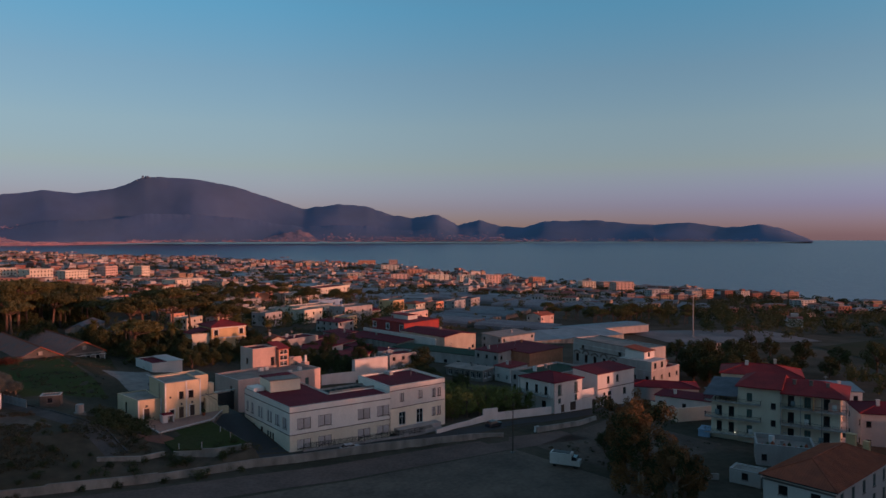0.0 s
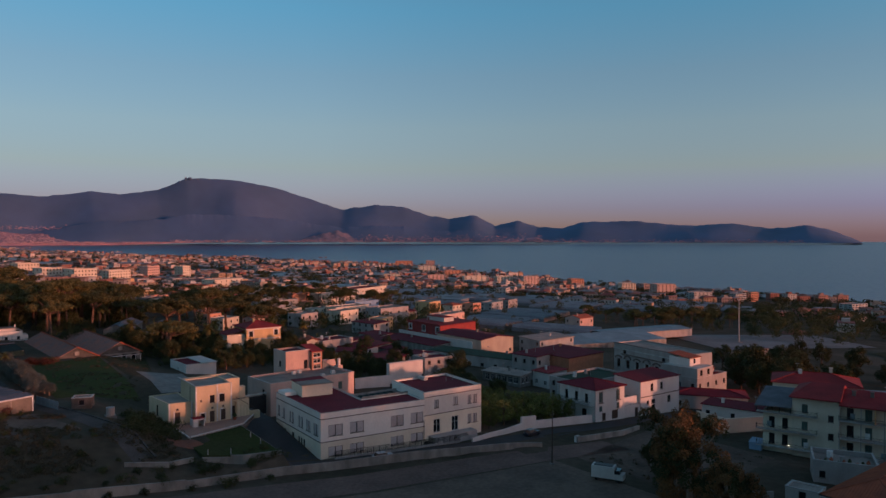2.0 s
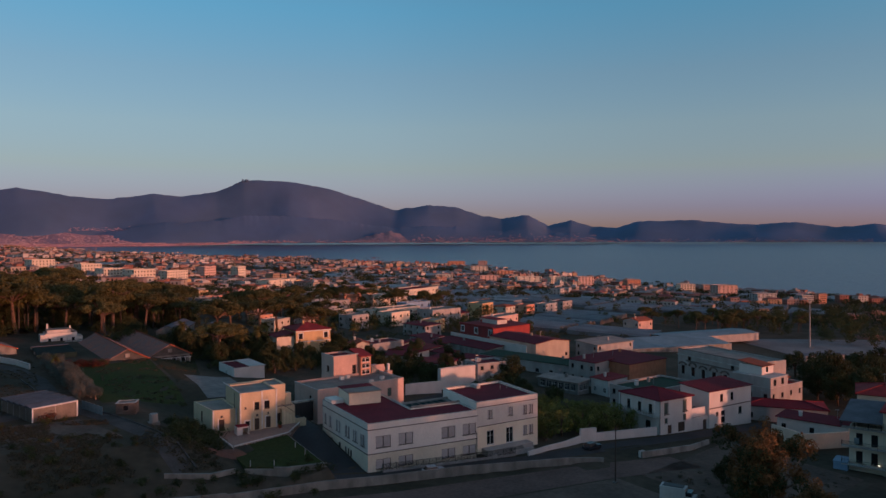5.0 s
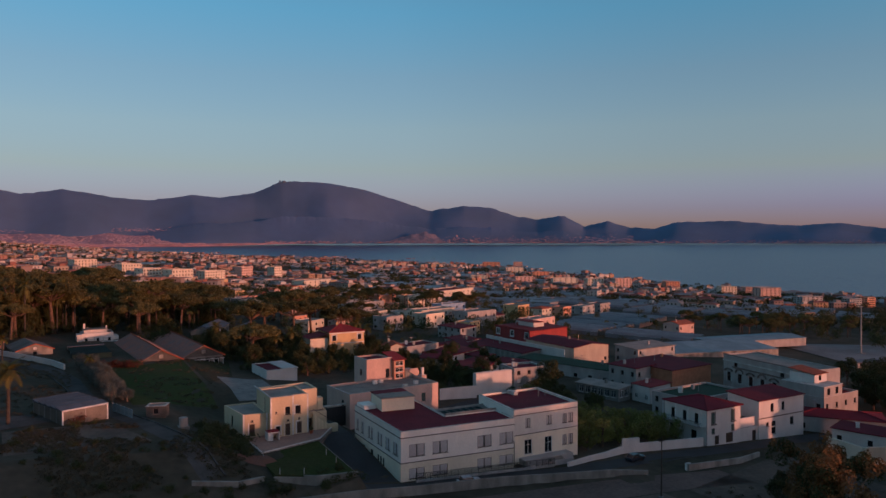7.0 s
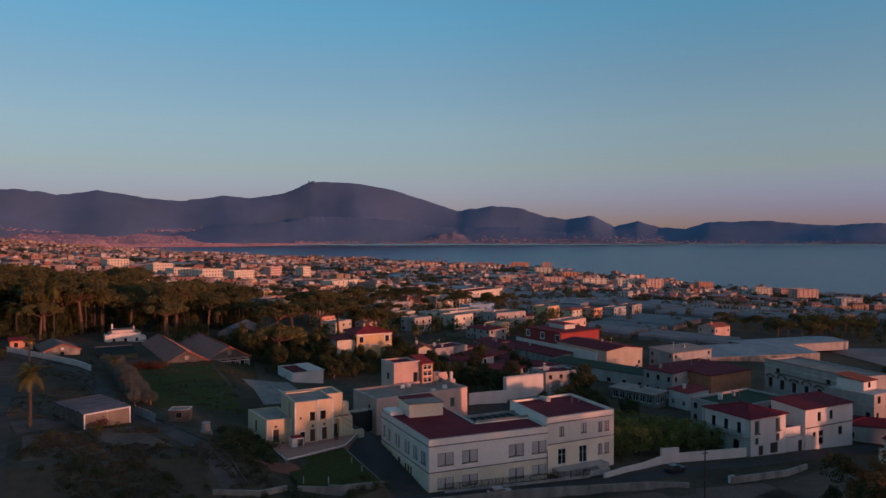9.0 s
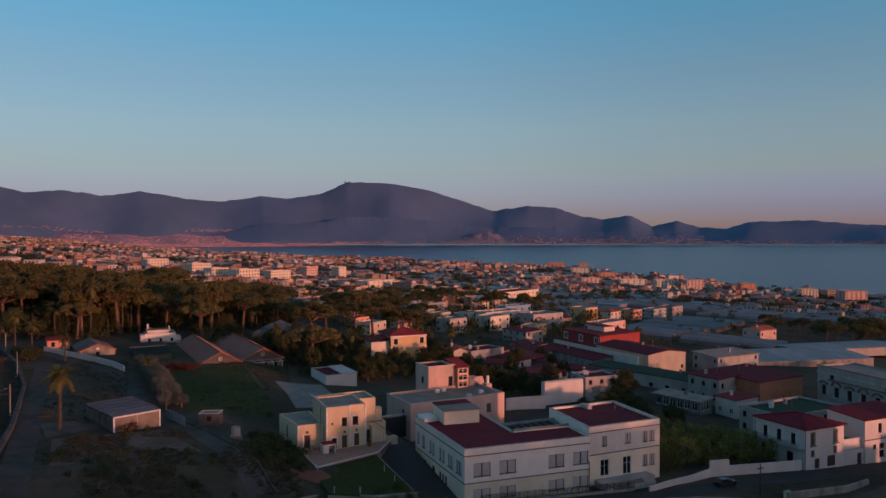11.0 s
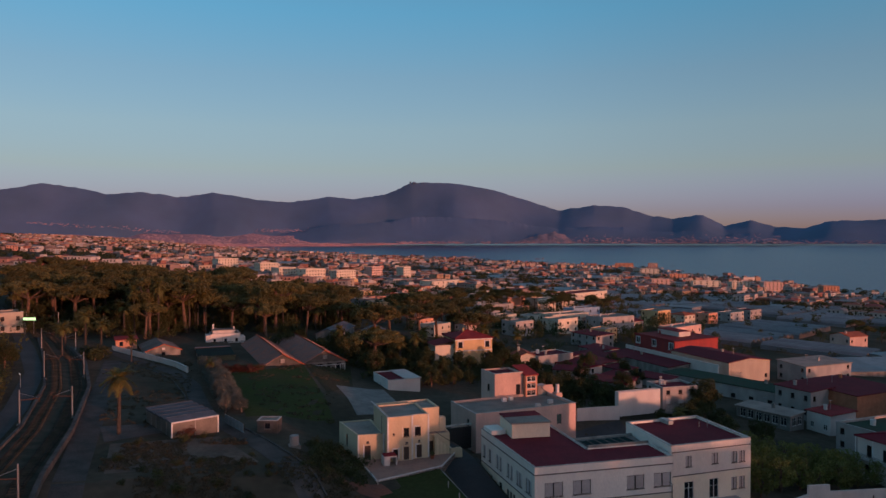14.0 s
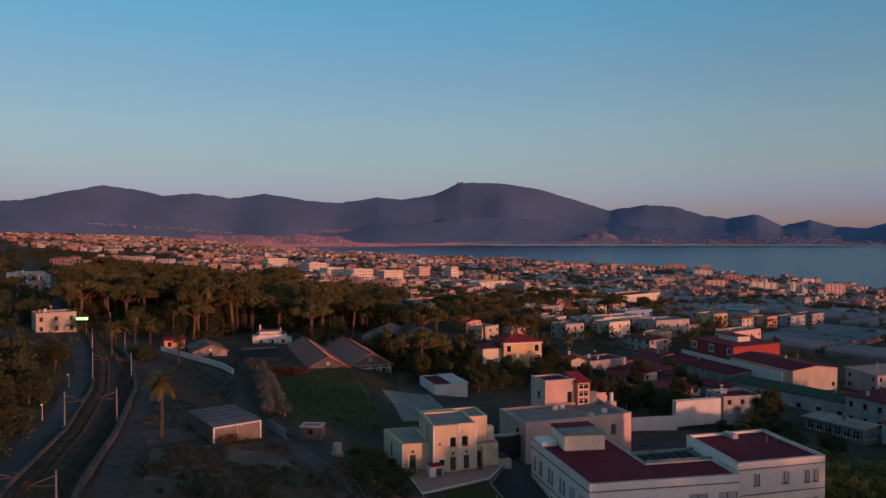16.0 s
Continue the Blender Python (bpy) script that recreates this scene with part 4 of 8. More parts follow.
def hip_roof(ob, w, d, z, rise, over, material, name="roof", ribs=0.0):
    """A hipped roof over a house of w by d, with eaves boards; ribs: the spacing of its raised tile rows."""
    mb = MB()
    x0, x1, y0, y1 = -over, w + over, -over, d + over
    k = min(x1 - x0, y1 - y0) / 2
    if w >= d:
        r0, r1 = (x0 + k, (y0 + y1) / 2), (x1 - k, (y0 + y1) / 2)
    else:
        r0, r1 = ((x0 + x1) / 2, y0 + k), ((x0 + x1) / 2, y1 - k)
    zt = z + rise
    R0, R1 = (*r0, zt), (*r1, zt)
    c = [(x0, y0, z), (x1, y0, z), (x1, y1, z), (x0, y1, z)]
    sides = [[c[0], c[1], R1, R0], [c[1], c[2], R1], [c[2], c[3], R0, R1], [c[3], c[0], R0]] if w >= d else [[c[0], c[1], R0], [c[1], c[2], R1, R0], [c[2], c[3], R1], [c[3], c[0], R0, R1]]
    for s in sides:
        mb.poly(s)
    mb.poly([(p[0], p[1], z - 0.02) for p in c][::-1])
    for i in range(4):
        a, b = c[i], c[(i + 1) % 4]
        mb.poly([(*a[:2], z - 0.18), (*b[:2], z - 0.18), b, a])
    roof = part(name, mb, material, ob)
    caps = MB()
    for e in ((R0, R1), (c[0], R0), (c[3], R0 if w >= d else R1), (c[1], R1 if w >= d else R0), (c[2], R1)):
        if (Vector(e[0]) - Vector(e[1])).length > 0.1:
            caps.tube([Vector(e[0]) + Vector((0, 0, 0.03)), Vector(e[1]) + Vector((0, 0, 0.03))], [0.13, 0.13], 6)
    part("ridge_tiles", caps, material, roof)
    if ribs:
        rb = MB()
        for s in sides:
            e0, e1 = Vector(s[0]), Vector(s[1])
            along = (e1 - e0)
            n = int(along.length / ribs)
            top = [Vector(p) for p in s[2:]]
            nor = along.cross(top[0] - e1).normalized()
            up = nor.cross(along).normalized()
            for i in range(1, n):
                p = e0 + along * (i / n)
                u = i / n * along.length
                hh = (top[0] - e0).dot(up)
                lim0 = (top[-1] - e0).dot(along.normalized())
                lim1 = (top[0] - e0).dot(along.normalized())
                run = hh * (u / lim0 if u < lim0 else (1 if u <= lim1 else (along.length - u) / max(0.01, along.length - lim1)))
                q = p + up * max(0.05, run)
                rb.tube([p + nor * 0.02, q + nor * 0.02], [0.055, 0.055], 4)
        tagged(part("roof_tiles", rb, material, roof), kind="stuff")
    return roof


def flat_roof(ob, pts, z, material, par=0.5, th=0.25, coping="coping"):
    """A flat roof slab inside the parapet."""
    part("roof", MB().prism(inset(pts, 0.12), z - 0.3, z), material, ob)


def balcony(ob, x0, x1, y0, y1, z, rail="darkmetal", posts=True):
    b = part("balcony", MB().box(x0, x1, y0, y1, z - 0.18, z), M["coping"], ob)
    r = MB()
    t = 0.05
    r.box(x0, x1, y0, y0 + t, z + 0.95, z + 1.0)
    r.box(x0, x0 + t, y0 + t, y1, z + 0.95, z + 1.0)
    r.box(x1 - t, x1, y0 + t, y1, z + 0.95, z + 1.0)
    n = int((x1 - x0) / 0.22)
    for i in range(1, n):
        x = x0 + (x1 - x0) * i / n
        r.box(x - 0.015, x + 0.015, y0 + 0.01, y0 + 0.04, z, z + 0.95)
    n = int((y1 - y0) / 0.22)
    for i in range(1, n):
        y = y0 + (y1 - y0) * i / n
        for x in (x0 + 0.02, x1 - 0.05):
            r.box(x, x + 0.03, y - 0.015, y + 0.015, z, z + 0.95)
    part("railing", r, M[rail], b)
    return b


def simple_house(name, label, x, y, w, d, h, rot=0.0, wall="white", roof="flat", roofm="slab", nf=2, front=3, left=2, right=2, z=None, kind="pair", rise=1.6, par=0.5, clutter=True, group="", win=(1.1, 1.4), base=1.5, far=False):
    """A plain house: walls with windows on three sides, a flat, hipped or sloping roof."""
    z = land(x, y) if z is None else z
    ob = thing(name, label, "house", pose(x, y, z, 0, 0, rot), group)
    pts = [(0, 0), (w, 0), (w, d), (0, d)]
    st = h / nf
    op = {0: [], 1: [], 3: []}
    for f in range(nf):
        v0 = f * st + 0.95
        wh = min(win[1], st - 1.25)
        if front:
            op[0] += row(w, front, win[0], v0, wh, 1.0, kind)
        if right:
            op[1] += row(d, right, win[0], v0, wh, 1.0, kind)
        if left:
            op[3] += row(d, left, win[0], v0, wh, 1.0, kind)
    top = h + (par if roof == "flat" else 0)
    if far:
        glass = MB()
        for i, holes in op.items():
            a, b = Vector((*pts[i], 0)), Vector((*pts[(i + 1) % 4], 0))
            dv = (b - a).normalized()
            for h_ in holes:
                glass.obox(Matrix.Translation(a + dv * (h_[0] + h_[1]) / 2 + Vector((0, 0, h_[2]))) @ Matrix.Rotation(math.atan2(dv.y, dv.x), 4, "Z"), h_[1] - h_[0], 0.14, h_[3] - h_[2])
        storey_walls(ob, pts, -base, top, M[wall], {})
        tagged(part("glazing", glass, M["glass"], ob, "rows of small dark windows"), kind="stuff")
    else:
        storey_walls(ob, pts, -base, top, M[wall], op)
    seed = random.Random(int(abs(x * 13 + y * 7)))
    top_z = h if roof != "lean" else h + rise * 0.5
    if not far and clutter and h > 3.0:
        ax, ay = w * seed.uniform(0.2, 0.8), d * seed.uniform(0.5, 0.8)
        az = top_z + (rise * 0.8 if roof in ("gable", "hip") else 0)
        aerial = MB().box(ax - 0.03, ax + 0.03, ay - 0.03, ay + 0.03, az - 0.3, az + 2.4)
        for k in range(5):
            aerial.box(ax - 0.5 + 0.05 * k, ax + 0.5 - 0.05 * k, ay - 0.45 + 0.22 * k, ay - 0.42 + 0.22 * k, az + 2.2, az + 2.24)
        aerial.box(ax - 0.02, ax + 0.02, ay - 0.5, ay + 0.5, az + 2.2, az + 2.24)
        part("aerial", aerial, M["metal"], ob)
        cx, cy = w * seed.uniform(0.15, 0.85), d * seed.uniform(0.3, 0.85)
        part("chimney", MB().box(cx - 0.35, cx + 0.35, cy - 0.3, cy + 0.3, top_z - 0.3, az + 1.1).box(cx - 0.45, cx + 0.45, cy - 0.4, cy + 0.4, az + 1.103, az + 1.22), M[wall], ob)
        if roof == "flat" and seed.random() < 0.6:
            part("roof_tank", MB().tube([(w * 0.3, d * 0.7, h - 0.05), (w * 0.3, d * 0.7, h + 1.3)], [0.6, 0.6], 10), M["whitetrim"], ob, "pale water tank")
    if roof == "flat":
        flat_roof(ob, pts, h, M[roofm])
        part("coping", MB().box(-0.06, w + 0.06, -0.06, 0.30, top + 0.003, top + 0.08).box(-0.06, w + 0.06, d - 0.30, d + 0.06, top + 0.003, top + 0.08).box(-0.06, 0.30, 0.30, d - 0.30, top + 0.003, top + 0.08).box(w - 0.30, w + 0.06, 0.30, d - 0.30, top + 0.003, top + 0.08), M["coping"], ob)
    elif roof == "hip":
        hip_roof(ob, w, d, h, rise, 0.45, M[roofm])
    elif roof == "lean":
        mb = MB()
        mb.poly([(-0.4, -0.4, h + 0.03), (w + 0.4, -0.4, h + 0.03), (w + 0.4, d + 0.4, h + rise), (-0.4, d + 0.4, h + rise)])
        mb.poly([(-0.4, d + 0.4, h + rise - 0.2), (w + 0.4, d + 0.4, h + rise - 0.2), (w + 0.4, -0.4, h - 0.17), (-0.4, -0.4, h - 0.17)])
        for a, b, za, zb in (((-0.4, -0.4), (w + 0.4, -0.4), h, h), ((w + 0.4, -0.4), (w + 0.4, d + 0.4), h, h + rise), ((-0.4, d + 0.4), (-0.4, -0.4), h + rise, h)):
            mb.poly([(*a, za - 0.17), (*b, zb - 0.17), (*b, zb + 0.03), (*a, za + 0.03)])
        part("roof", mb, M[roofm], ob)
        part("gable_wall", MB().prism([(0, 0), (w, 0), (w, d), (0, d)], h - 0.25, h - 0.2), M[wall], ob)
        g = MB()
        g.poly([(0, 0, h), (0, d, h), (0, d, h + rise - 0.2)][::-1])
        g.poly([(w, 0, h), (w, d, h), (w, d, h + rise - 0.2)])
        part("gable_wall", g, M[wall], ob)
    elif roof == "gable":
        mb = MB()
        o = 0.4
        if w >= d:
            e = [(-o, -o, h - 0.1), (w + o, -o, h - 0.1), (w + o, d / 2, h + rise), (-o, d / 2, h + rise), (w + o, d + o, h - 0.1), (-o, d + o, h - 0.1)]
            ga = [[(0, 0, h), (0, d, h), (0, d / 2, h + rise - 0.1)][::-1], [(w, 0, h), (w, d, h), (w, d / 2, h + rise - 0.1)]]
        else:
            e = [(-o, d + o, h - 0.1), (-o, -o, h - 0.1), (w / 2, -o, h + rise), (w / 2, d + o, h + rise), (w + o, -o, h - 0.1), (w + o, d + o, h - 0.1)]
            ga = [[(0, 0, h), (w, 0, h), (w / 2, 0, h + rise - 0.1)], [(0, d, h), (w, d, h), (w / 2, d, h + rise - 0.1)][::-1]]
        for dz in (0.0, 0.16):
            q = [(*p[:2], p[2] + dz) for p in e]
            mb.poly([q[0], q[1], q[2], q[3]]), mb.poly([q[3], q[2], q[4], q[5]])
        for i, j in ((0, 1), (1, 2), (2, 4), (4, 5), (5, 3), (3, 0)):
            mb.poly([e[i], e[j], (*e[j][:2], e[j][2] + 0.16), (*e[i][:2], e[i][2] + 0.16)])
        part("roof", mb, M[roofm], ob)
        for t in ga:
            g = MB()
            g.poly(t)
            part("gable_wall", g, M[wall], ob)
    return ob


# the white school building: a long wing, a side wing round a court, and a taller east block
def school():
    ob = thing("school_building", "long two-storey white and cream building with maroon flat roofs", "building")
    a, b, c, d, e, f = (0, 0), (23.2, -1.8), (23.8, 5.6), (12.6, 6.4), (13.8, 23.4), (0.6, 23.2)
    up, lo = (4.3, 6.5), (0.35, 2.2)
    front = [(u, u + 3.0, *v, "blind") for v in (up, lo) for u in (1.6, 6.2, 15.3, 20.0)]
    left = [(u, u + w, *up, "blind") for u, w in ((1.2, 2.2), (4.8, 2.2), (8.6, 0.9), (10.0, 0.9), (13.4, 0.9), (14.8, 0.9), (18.2, 1.2), (21.0, 1.2))]
    left += [(u, u + w, *lo, "dark") for u, w in ((7.6, 0.9), (8.9, 0.9), (10.2, 0.9), (17.6, 1.0), (20.6, 1.0))] + [(13.2, 14.5, -0.3, 2.3, "dark")]
    left = [(23.2 - h[1], 23.2 - h[0], *h[2:]) for h in left]
    storey_walls(ob, [a, b, c, d, e, f], -1.5, 3.3, M["school_cream"], {0: [h for h in front if h[3] < 3.2], 5: [h for h in left if h[3] < 3.2]})
    storey_walls(ob, [a, b, c, d, e, f], 3.3, 9.0, M["school_white"], {0: [h for h in front if h[3] > 3.2], 5: [h for h in left if h[3] > 3.2]})
    part("roof", MB().prism([(0.25, 0.25), (22.9, -1.5), (23.5, 5.4), (12.3, 6.1), (13.5, 23.1), (0.85, 22.9)], 8.0, 8.82), M["maroon"], ob, "maroon waterproof roof coating")
    for z, h in ((7.75, 0.16), (3.25, 0.14)):
        for p, q in ((a, b), (f, a)):
            dv = (Vector(q) - Vector(p)).normalized()
            nrm = Vector((dv.y, -dv.x))
            pts = [Vector(p) - dv * 0.05, Vector(q) + dv * 0.05, Vector(q) + dv * 0.05 + nrm * 0.09, Vector(p) - dv * 0.05 + nrm * 0.09]
            part("string_course", MB().prism([tuple(v) for v in (pts[3], pts[2], pts[1], pts[0])], z, z + h), M["trim"], ob)
    # coping of the parapets
    for p, q in ((a, b), (b, c), (c, d), (d, e), (e, f), (f, a)):
        dv = (Vector(q) - Vector(p)).normalized()
        nl = Vector((-dv.y, dv.x))
        pts = [Vector(p) - nl * 0.06, Vector(q) - nl * 0.06, Vector(q) + nl * 0.24, Vector(p) + nl * 0.24]
        part("coping", MB().prism([tuple(v) for v in pts], 9.003, 9.07), M["coping"], ob)
    # rooftop stair house with a second lower roof
    pent = part("stair_house", MB().prism([(3.5, 16.0), (10.3, 15.1), (11.0, 22.9), (4.2, 23.0)], 8.45, 11.3), M["school_cream"], ob)
    part("stair_house_roof", MB().prism([(3.3, 15.8), (10.5, 14.9), (10.95, 19.8), (3.75, 20.3)], 11.303, 11.46), M["slab"], pent)
    part("stair_house_roof", MB().prism([(3.85, 20.4), (10.95, 19.9), (11.2, 23.0), (4.1, 23.2)], 11.303, 11.52), M["maroon"], pent)
    part("stair_house", MB().prism([(0.9, 19.0), (3.58, 19.0), (3.58, 22.8), (0.9, 22.8)], 8.45, 9.6), M["school_white"], ob)
    # the glazed roof of the court
    part("court_roof", MB().prism([(13.1, 6.65), (24.3, 5.8), (25.5, 13.0), (13.6, 13.4)], 2.0, 8.2), M["concrete"], ob, "stained concrete roof of the court")
    for i in range(7):
        part("glazing_bar", MB().box(14.2 + i * 1.55, 14.32 + i * 1.55, 7.2, 12.4, 8.203, 8.45), M["trim"], ob)
    part("court_parapet", MB().prism([(12.7, 6.15), (23.7, 5.35), (23.7, 5.6), (12.7, 6.4)], 9.08, 9.45), M["oldwall"], ob)
    part("court_glazing", MB().box(14.3, 23.6, 7.4, 12.2, 8.22, 8.36), M["net"], ob, "dark dusty glazing")
    part("court_parapet", MB().prism([(13.7, 13.5), (25.6, 13.1), (25.6, 13.4), (13.7, 13.8)], 2.0, 8.5), M["oldwall"], ob)
    # east block
    A, B, C, D = (24.4, 0.1), (40.1, 0.0), (41.3, 15.4), (26.0, 15.6)
    ups = [(2.7, 3.9, 6.2, 8.0, "blind"), (7.8, 9.1, 6.2, 8.0, "blind"), (11.8, 12.9, 6.0, 7.9, "blind"), (13.3, 14.5, 6.0, 7.9, "blind")]
    los = [(2.5, 4.3, 0.9, 3.8, "pair"), (7.4, 9.2, 0.6, 3.8, "pair"), (11.8, 12.9, 1.6, 3.6, "blind"), (13.3, 14.5, 1.6, 3.6, "blind")]
    storey_walls(ob, [A, B, C, D], -1.5, 4.9, M["school_cream"], {0: los})
    storey_walls(ob, [A, B, C, D], 4.9, 9.9, M["school_white"], {0: ups})
    part("roof", MB().prism([(24.6, 0.4), (39.8, 0.3), (40.9, 15.1), (26.2, 15.3)], 9.0, 9.5), M["maroon"], ob, "maroon waterproof roof coating")
    for z, h in ((8.75, 0.15), (4.85, 0.15)):
        part("string_course", MB().box(24.4, 40.2, -0.02, 0.06, z, z + h), M["trim"], ob)
    for p, q in ((A, B), (B, C), (C, D), (D, A)):
        dv = (Vector(q) - Vector(p)).normalized()
        nl = Vector((-dv.y, dv.x))
        pts = [Vector(p) - nl * 0.06, Vector(q) - nl * 0.06, Vector(q) + nl * 0.42, Vector(p) + nl * 0.42]
        part("coping", MB().prism([tuple(v) for v in pts], 9.903, 9.97), M["coping"], ob)
    part("parapet_step", MB().box(33.0, 34.0, 12.6, 15.2, 9.3, 10.2), M["coping"], ob)
    for x in (37.2, 39.0):
        part("vent_pipe", MB().tube([(x, 9.5, 9.3), (x, 9.5, 10.5)], [0.06, 0.06], 6), M["metal"], ob)
    # entrance terrace, steps, drainpipe
    part("terrace", MB().box(25.5, 37.0, -2.4, -0.05, -1.6, 0.55), M["dull"], ob)
    part("terrace_wall", MB().box(25.3, 36.0, -3.9, -3.6, -1.8, 0.1), M["dull"], ob)
    for i in range(4):
        part("step", MB().box(31.0, 34.0, -2.7 - i * 0.3, -2.4 - i * 0.3, -1.6, 0.40 - i * 0.16), M["concrete"], ob)
    part("drainpipe", MB().tube([(23.0, -2.0, -0.8), (23.0, -2.0, 4.6), (22.6, -1.85, 4.9)], [0.06, 0.06, 0.06], 6), M["darkmetal"], ob)
    return ob


school()
# street fence of the school: low wall, posts and bars
fence = thing("street_fence", "low concrete wall with a thin metal fence", "fence")
fw, fb = MB(), MB()
for i in range(22):
    x = 2.4 + i * 1.35
    y = -1.0 - 0.11 * x
    z = land(x, y)
    part("post", MB().box(x - 0.04, x + 0.04, y - 0.04, y + 0.04, z + 0.4, z + 1.7), M["darkmetal"], fence)
    if i < 21:
        part("base_block", MB().box(x, x + 1.35, y - 0.2, y + 0.12, z - 0.5, z + 0.45), M["dull"], fence)
        for k in range(1, 12):
            fb.box(x + k * 0.1125 - 0.012, x + k * 0.1125 + 0.012, y - 0.012, y + 0.012, z + 0.45, z + 1.6)
        for q in (0.55, 1.55):
            fb.box(x, x + 1.35, y - 0.02, y + 0.02, z + q, z + q + 0.04)
tagged(part("railing", fb, M["darkmetal"], fence), kind="stuff")


def beige_house():
    ob = thing("villa", "two-storey beige villa with white trims and flat roofs", "house")
    z = 4.2
    pts = [(-16.4, 25.0), (-12.0, 24.8), (-12.0, 25.4), (-8.8, 25.2), (-8.6, 34.6), (-16.2, 34.6)]
    f1 = [(1.0, 1.9, z + 0.2, z + 2.0, "brown"), (2.9, 3.9, z, z + 2.35, "door"), (2.9, 3.9, z + 4.1, z + 5.7, "brown"), (3.2, 3.7, z + 2.8, z + 3.2, "dark")]
    f1 += [(0.9, 1.3, z + 4.5, z + 4.9, "dark")]
    f2 = [(1.0, 2.0, z, z + 2.35, "door"), (0.7, 1.8, z + 4.0, z + 5.6, "brown"), (1.3, 1.7, z + 2.8, z + 3.2, "dark")]
    storey_walls(ob, pts, 1.0, 12.0, M["beige"], {0: f1, 2: f2})
    part("roof", MB().prism(inset(pts, 0.15), 11.3, 11.75), M["slab"], ob)
    back = [(-8.75, 30.0), (-5.2, 30.0), (-5.2, 37.2), (-16.25, 36.4), (-16.25, 34.65), (-8.55, 34.65)]
    storey_walls(ob, back, 1.0, 11.9, M["beige"], {})
    part("roof", MB().prism([(-16.0, 34.9), (-5.5, 34.9), (-5.5, 36.9), (-16.0, 36.1)], 11.3, 11.6), M["slab"], ob)
    part("roof", MB().prism([(-8.4, 30.3), (-5.5, 30.3), (-5.5, 34.9), (-8.4, 34.9)], 11.3, 11.6), M["slab"], ob)
    wing = [(-21.2, 27.6), (-16.45, 27.2), (-16.45, 38.0), (-22.6, 38.0)]
    storey_walls(ob, wing, 1.0, 8.6, M["beige"], {0: [(1.2, 2.3, z, z + 2.4, "door"), (1.5, 2.0, z + 2.8, z + 3.2, "dark")], 3: [(4.0, 5.0, z + 1.0, z + 3.2, "brown")]})
    part("roof", MB().prism(inset(wing, 0.15), 8.0, 8.4), M["slab"], ob)
    low = [(-8.75, 27.4), (-4.0, 27.4), (-3.2, 36), (-8.7, 36)]
    storey_walls(ob, low, 0.0, 7.6, M["beige"], {0: [(0.8, 1.9, z, z + 2.2, "door")]})
    part("roof", MB().prism(inset(low, 0.15), 7.0, 7.3), M["slab"], ob)
    part("chimney", MB().box(-5.1, -3.9, 30.0, 31.6, 7.3, 9.8), M["beige"], ob)
    # white corner strips, window surrounds, roof edges
    st = MB()
    for x, y, z0, z1 in ((-16.47, 24.93, z, 12), (-12.1, 24.73, z, 12), (-8.95, 25.13, z, 12), (-21.25, 27.52, z, 8.6), (-16.75, 27.12, z, 8.6)):
        st.box(x, x + 0.28, y - 0.03, y + 0.04, z0, z1)
    part("corner_trim", st, M["whitetrim"], ob)
    for (ax, ay), holes in (((-16.4, 25.0), f1), ((-12.0, 25.4), f2), ((-21.2, 27.6), [(1.2, 2.3, z, z + 2.4, "door")])):
        for u0, u1, v0, v1, k in holes:
            if u1 - u0 > 0.8:
                s = MB()
                y = ay - 0.05 - 0.06 * (u0 / 4)
                s.box(ax + u0 - 0.25, ax + u0 - 0.02, y - 0.03, y + 0.1, v0, v1).box(ax + u1 + 0.02, ax + u1 + 0.25, y - 0.03, y + 0.1, v0, v1).box(ax + u0 - 0.25, ax + u1 + 0.25, y - 0.03, y + 0.1, v1 + 0.01, v1 + 0.25)
                part("window_surround", s, M["whitetrim"], ob)
    part("coping", MB().box(-16.5, -11.9, 24.72, 24.98, 12.003, 12.09).box(-11.9, -8.7, 25.12, 25.38, 12.003, 12.09).box(-16.5, -16.2, 25.0, 38.0, 12.003, 12.09), M["coping"], ob)
    # outside stair on the east side, climbing along the low block
    for i in range(11):
        part("step", MB().box(-3.3 - 0.36 * (i + 1), -3.3 - 0.36 * i, 26.2, 27.3, 2.0, z + 0.29 * (i + 1)), M["beige"], ob)
    part("stair_wall", MB().prism([(-4.4, 25.9), (-2.6, 25.9), (-2.6, 26.15), (-4.4, 26.15)], 0.8, z + 0.9), M["beige"], ob)
    part("stair_rail", MB().tube([(-3.0, 26.1, z + 1.2), (-7.4, 26.1, z + 4.3)], [0.05, 0.05], 5), M["wood"], ob)
    part("corner_pillar", MB().box(-2.9, -2.1, 25.8, 27.0, 0.2, z + 0.7), M["beige"], ob)
    part("drainpipe", MB().tube([(-17.0, 27.0, z + 4.4), (-17.0, 27.0, 11.8)], [0.07, 0.07], 6), M["trim"], ob)
    # porch beside the wing
    p = part("porch", MB().box(-17.6, -15.2, 22.9, 24.9, z + 1.25, z + 1.5), M["white"], ob)
    for x0, x1, y0, y1 in ((-17.6, -17.4, 22.9, 24.9), (-15.4, -15.2, 22.9, 24.9), (-17.39, -16.5, 22.9, 23.1)):
        part("porch_wall", MB().box(x0, x1, y0, y1, z - 0.3, z + 1.25), M["white"], p)
    part("porch_roof", MB().box(-17.5, -15.3, 23.0, 24.85, z + 1.503, z + 1.62), M["maroon"], p)
    return ob


beige_house()
TERR = [(-21.8, 27.6), (-21.0, 24.5), (-20.6, 15.6), (-8.1, 19.5), (-3.5, 25.8), (-3.5, 27.3)]
t = MB().prism(TERR, 0.5, 4.1)
single("paved_terrace", t, M["paving"], "paved terrace of red and pale slabs before the villa", "terrace", kind="structure")
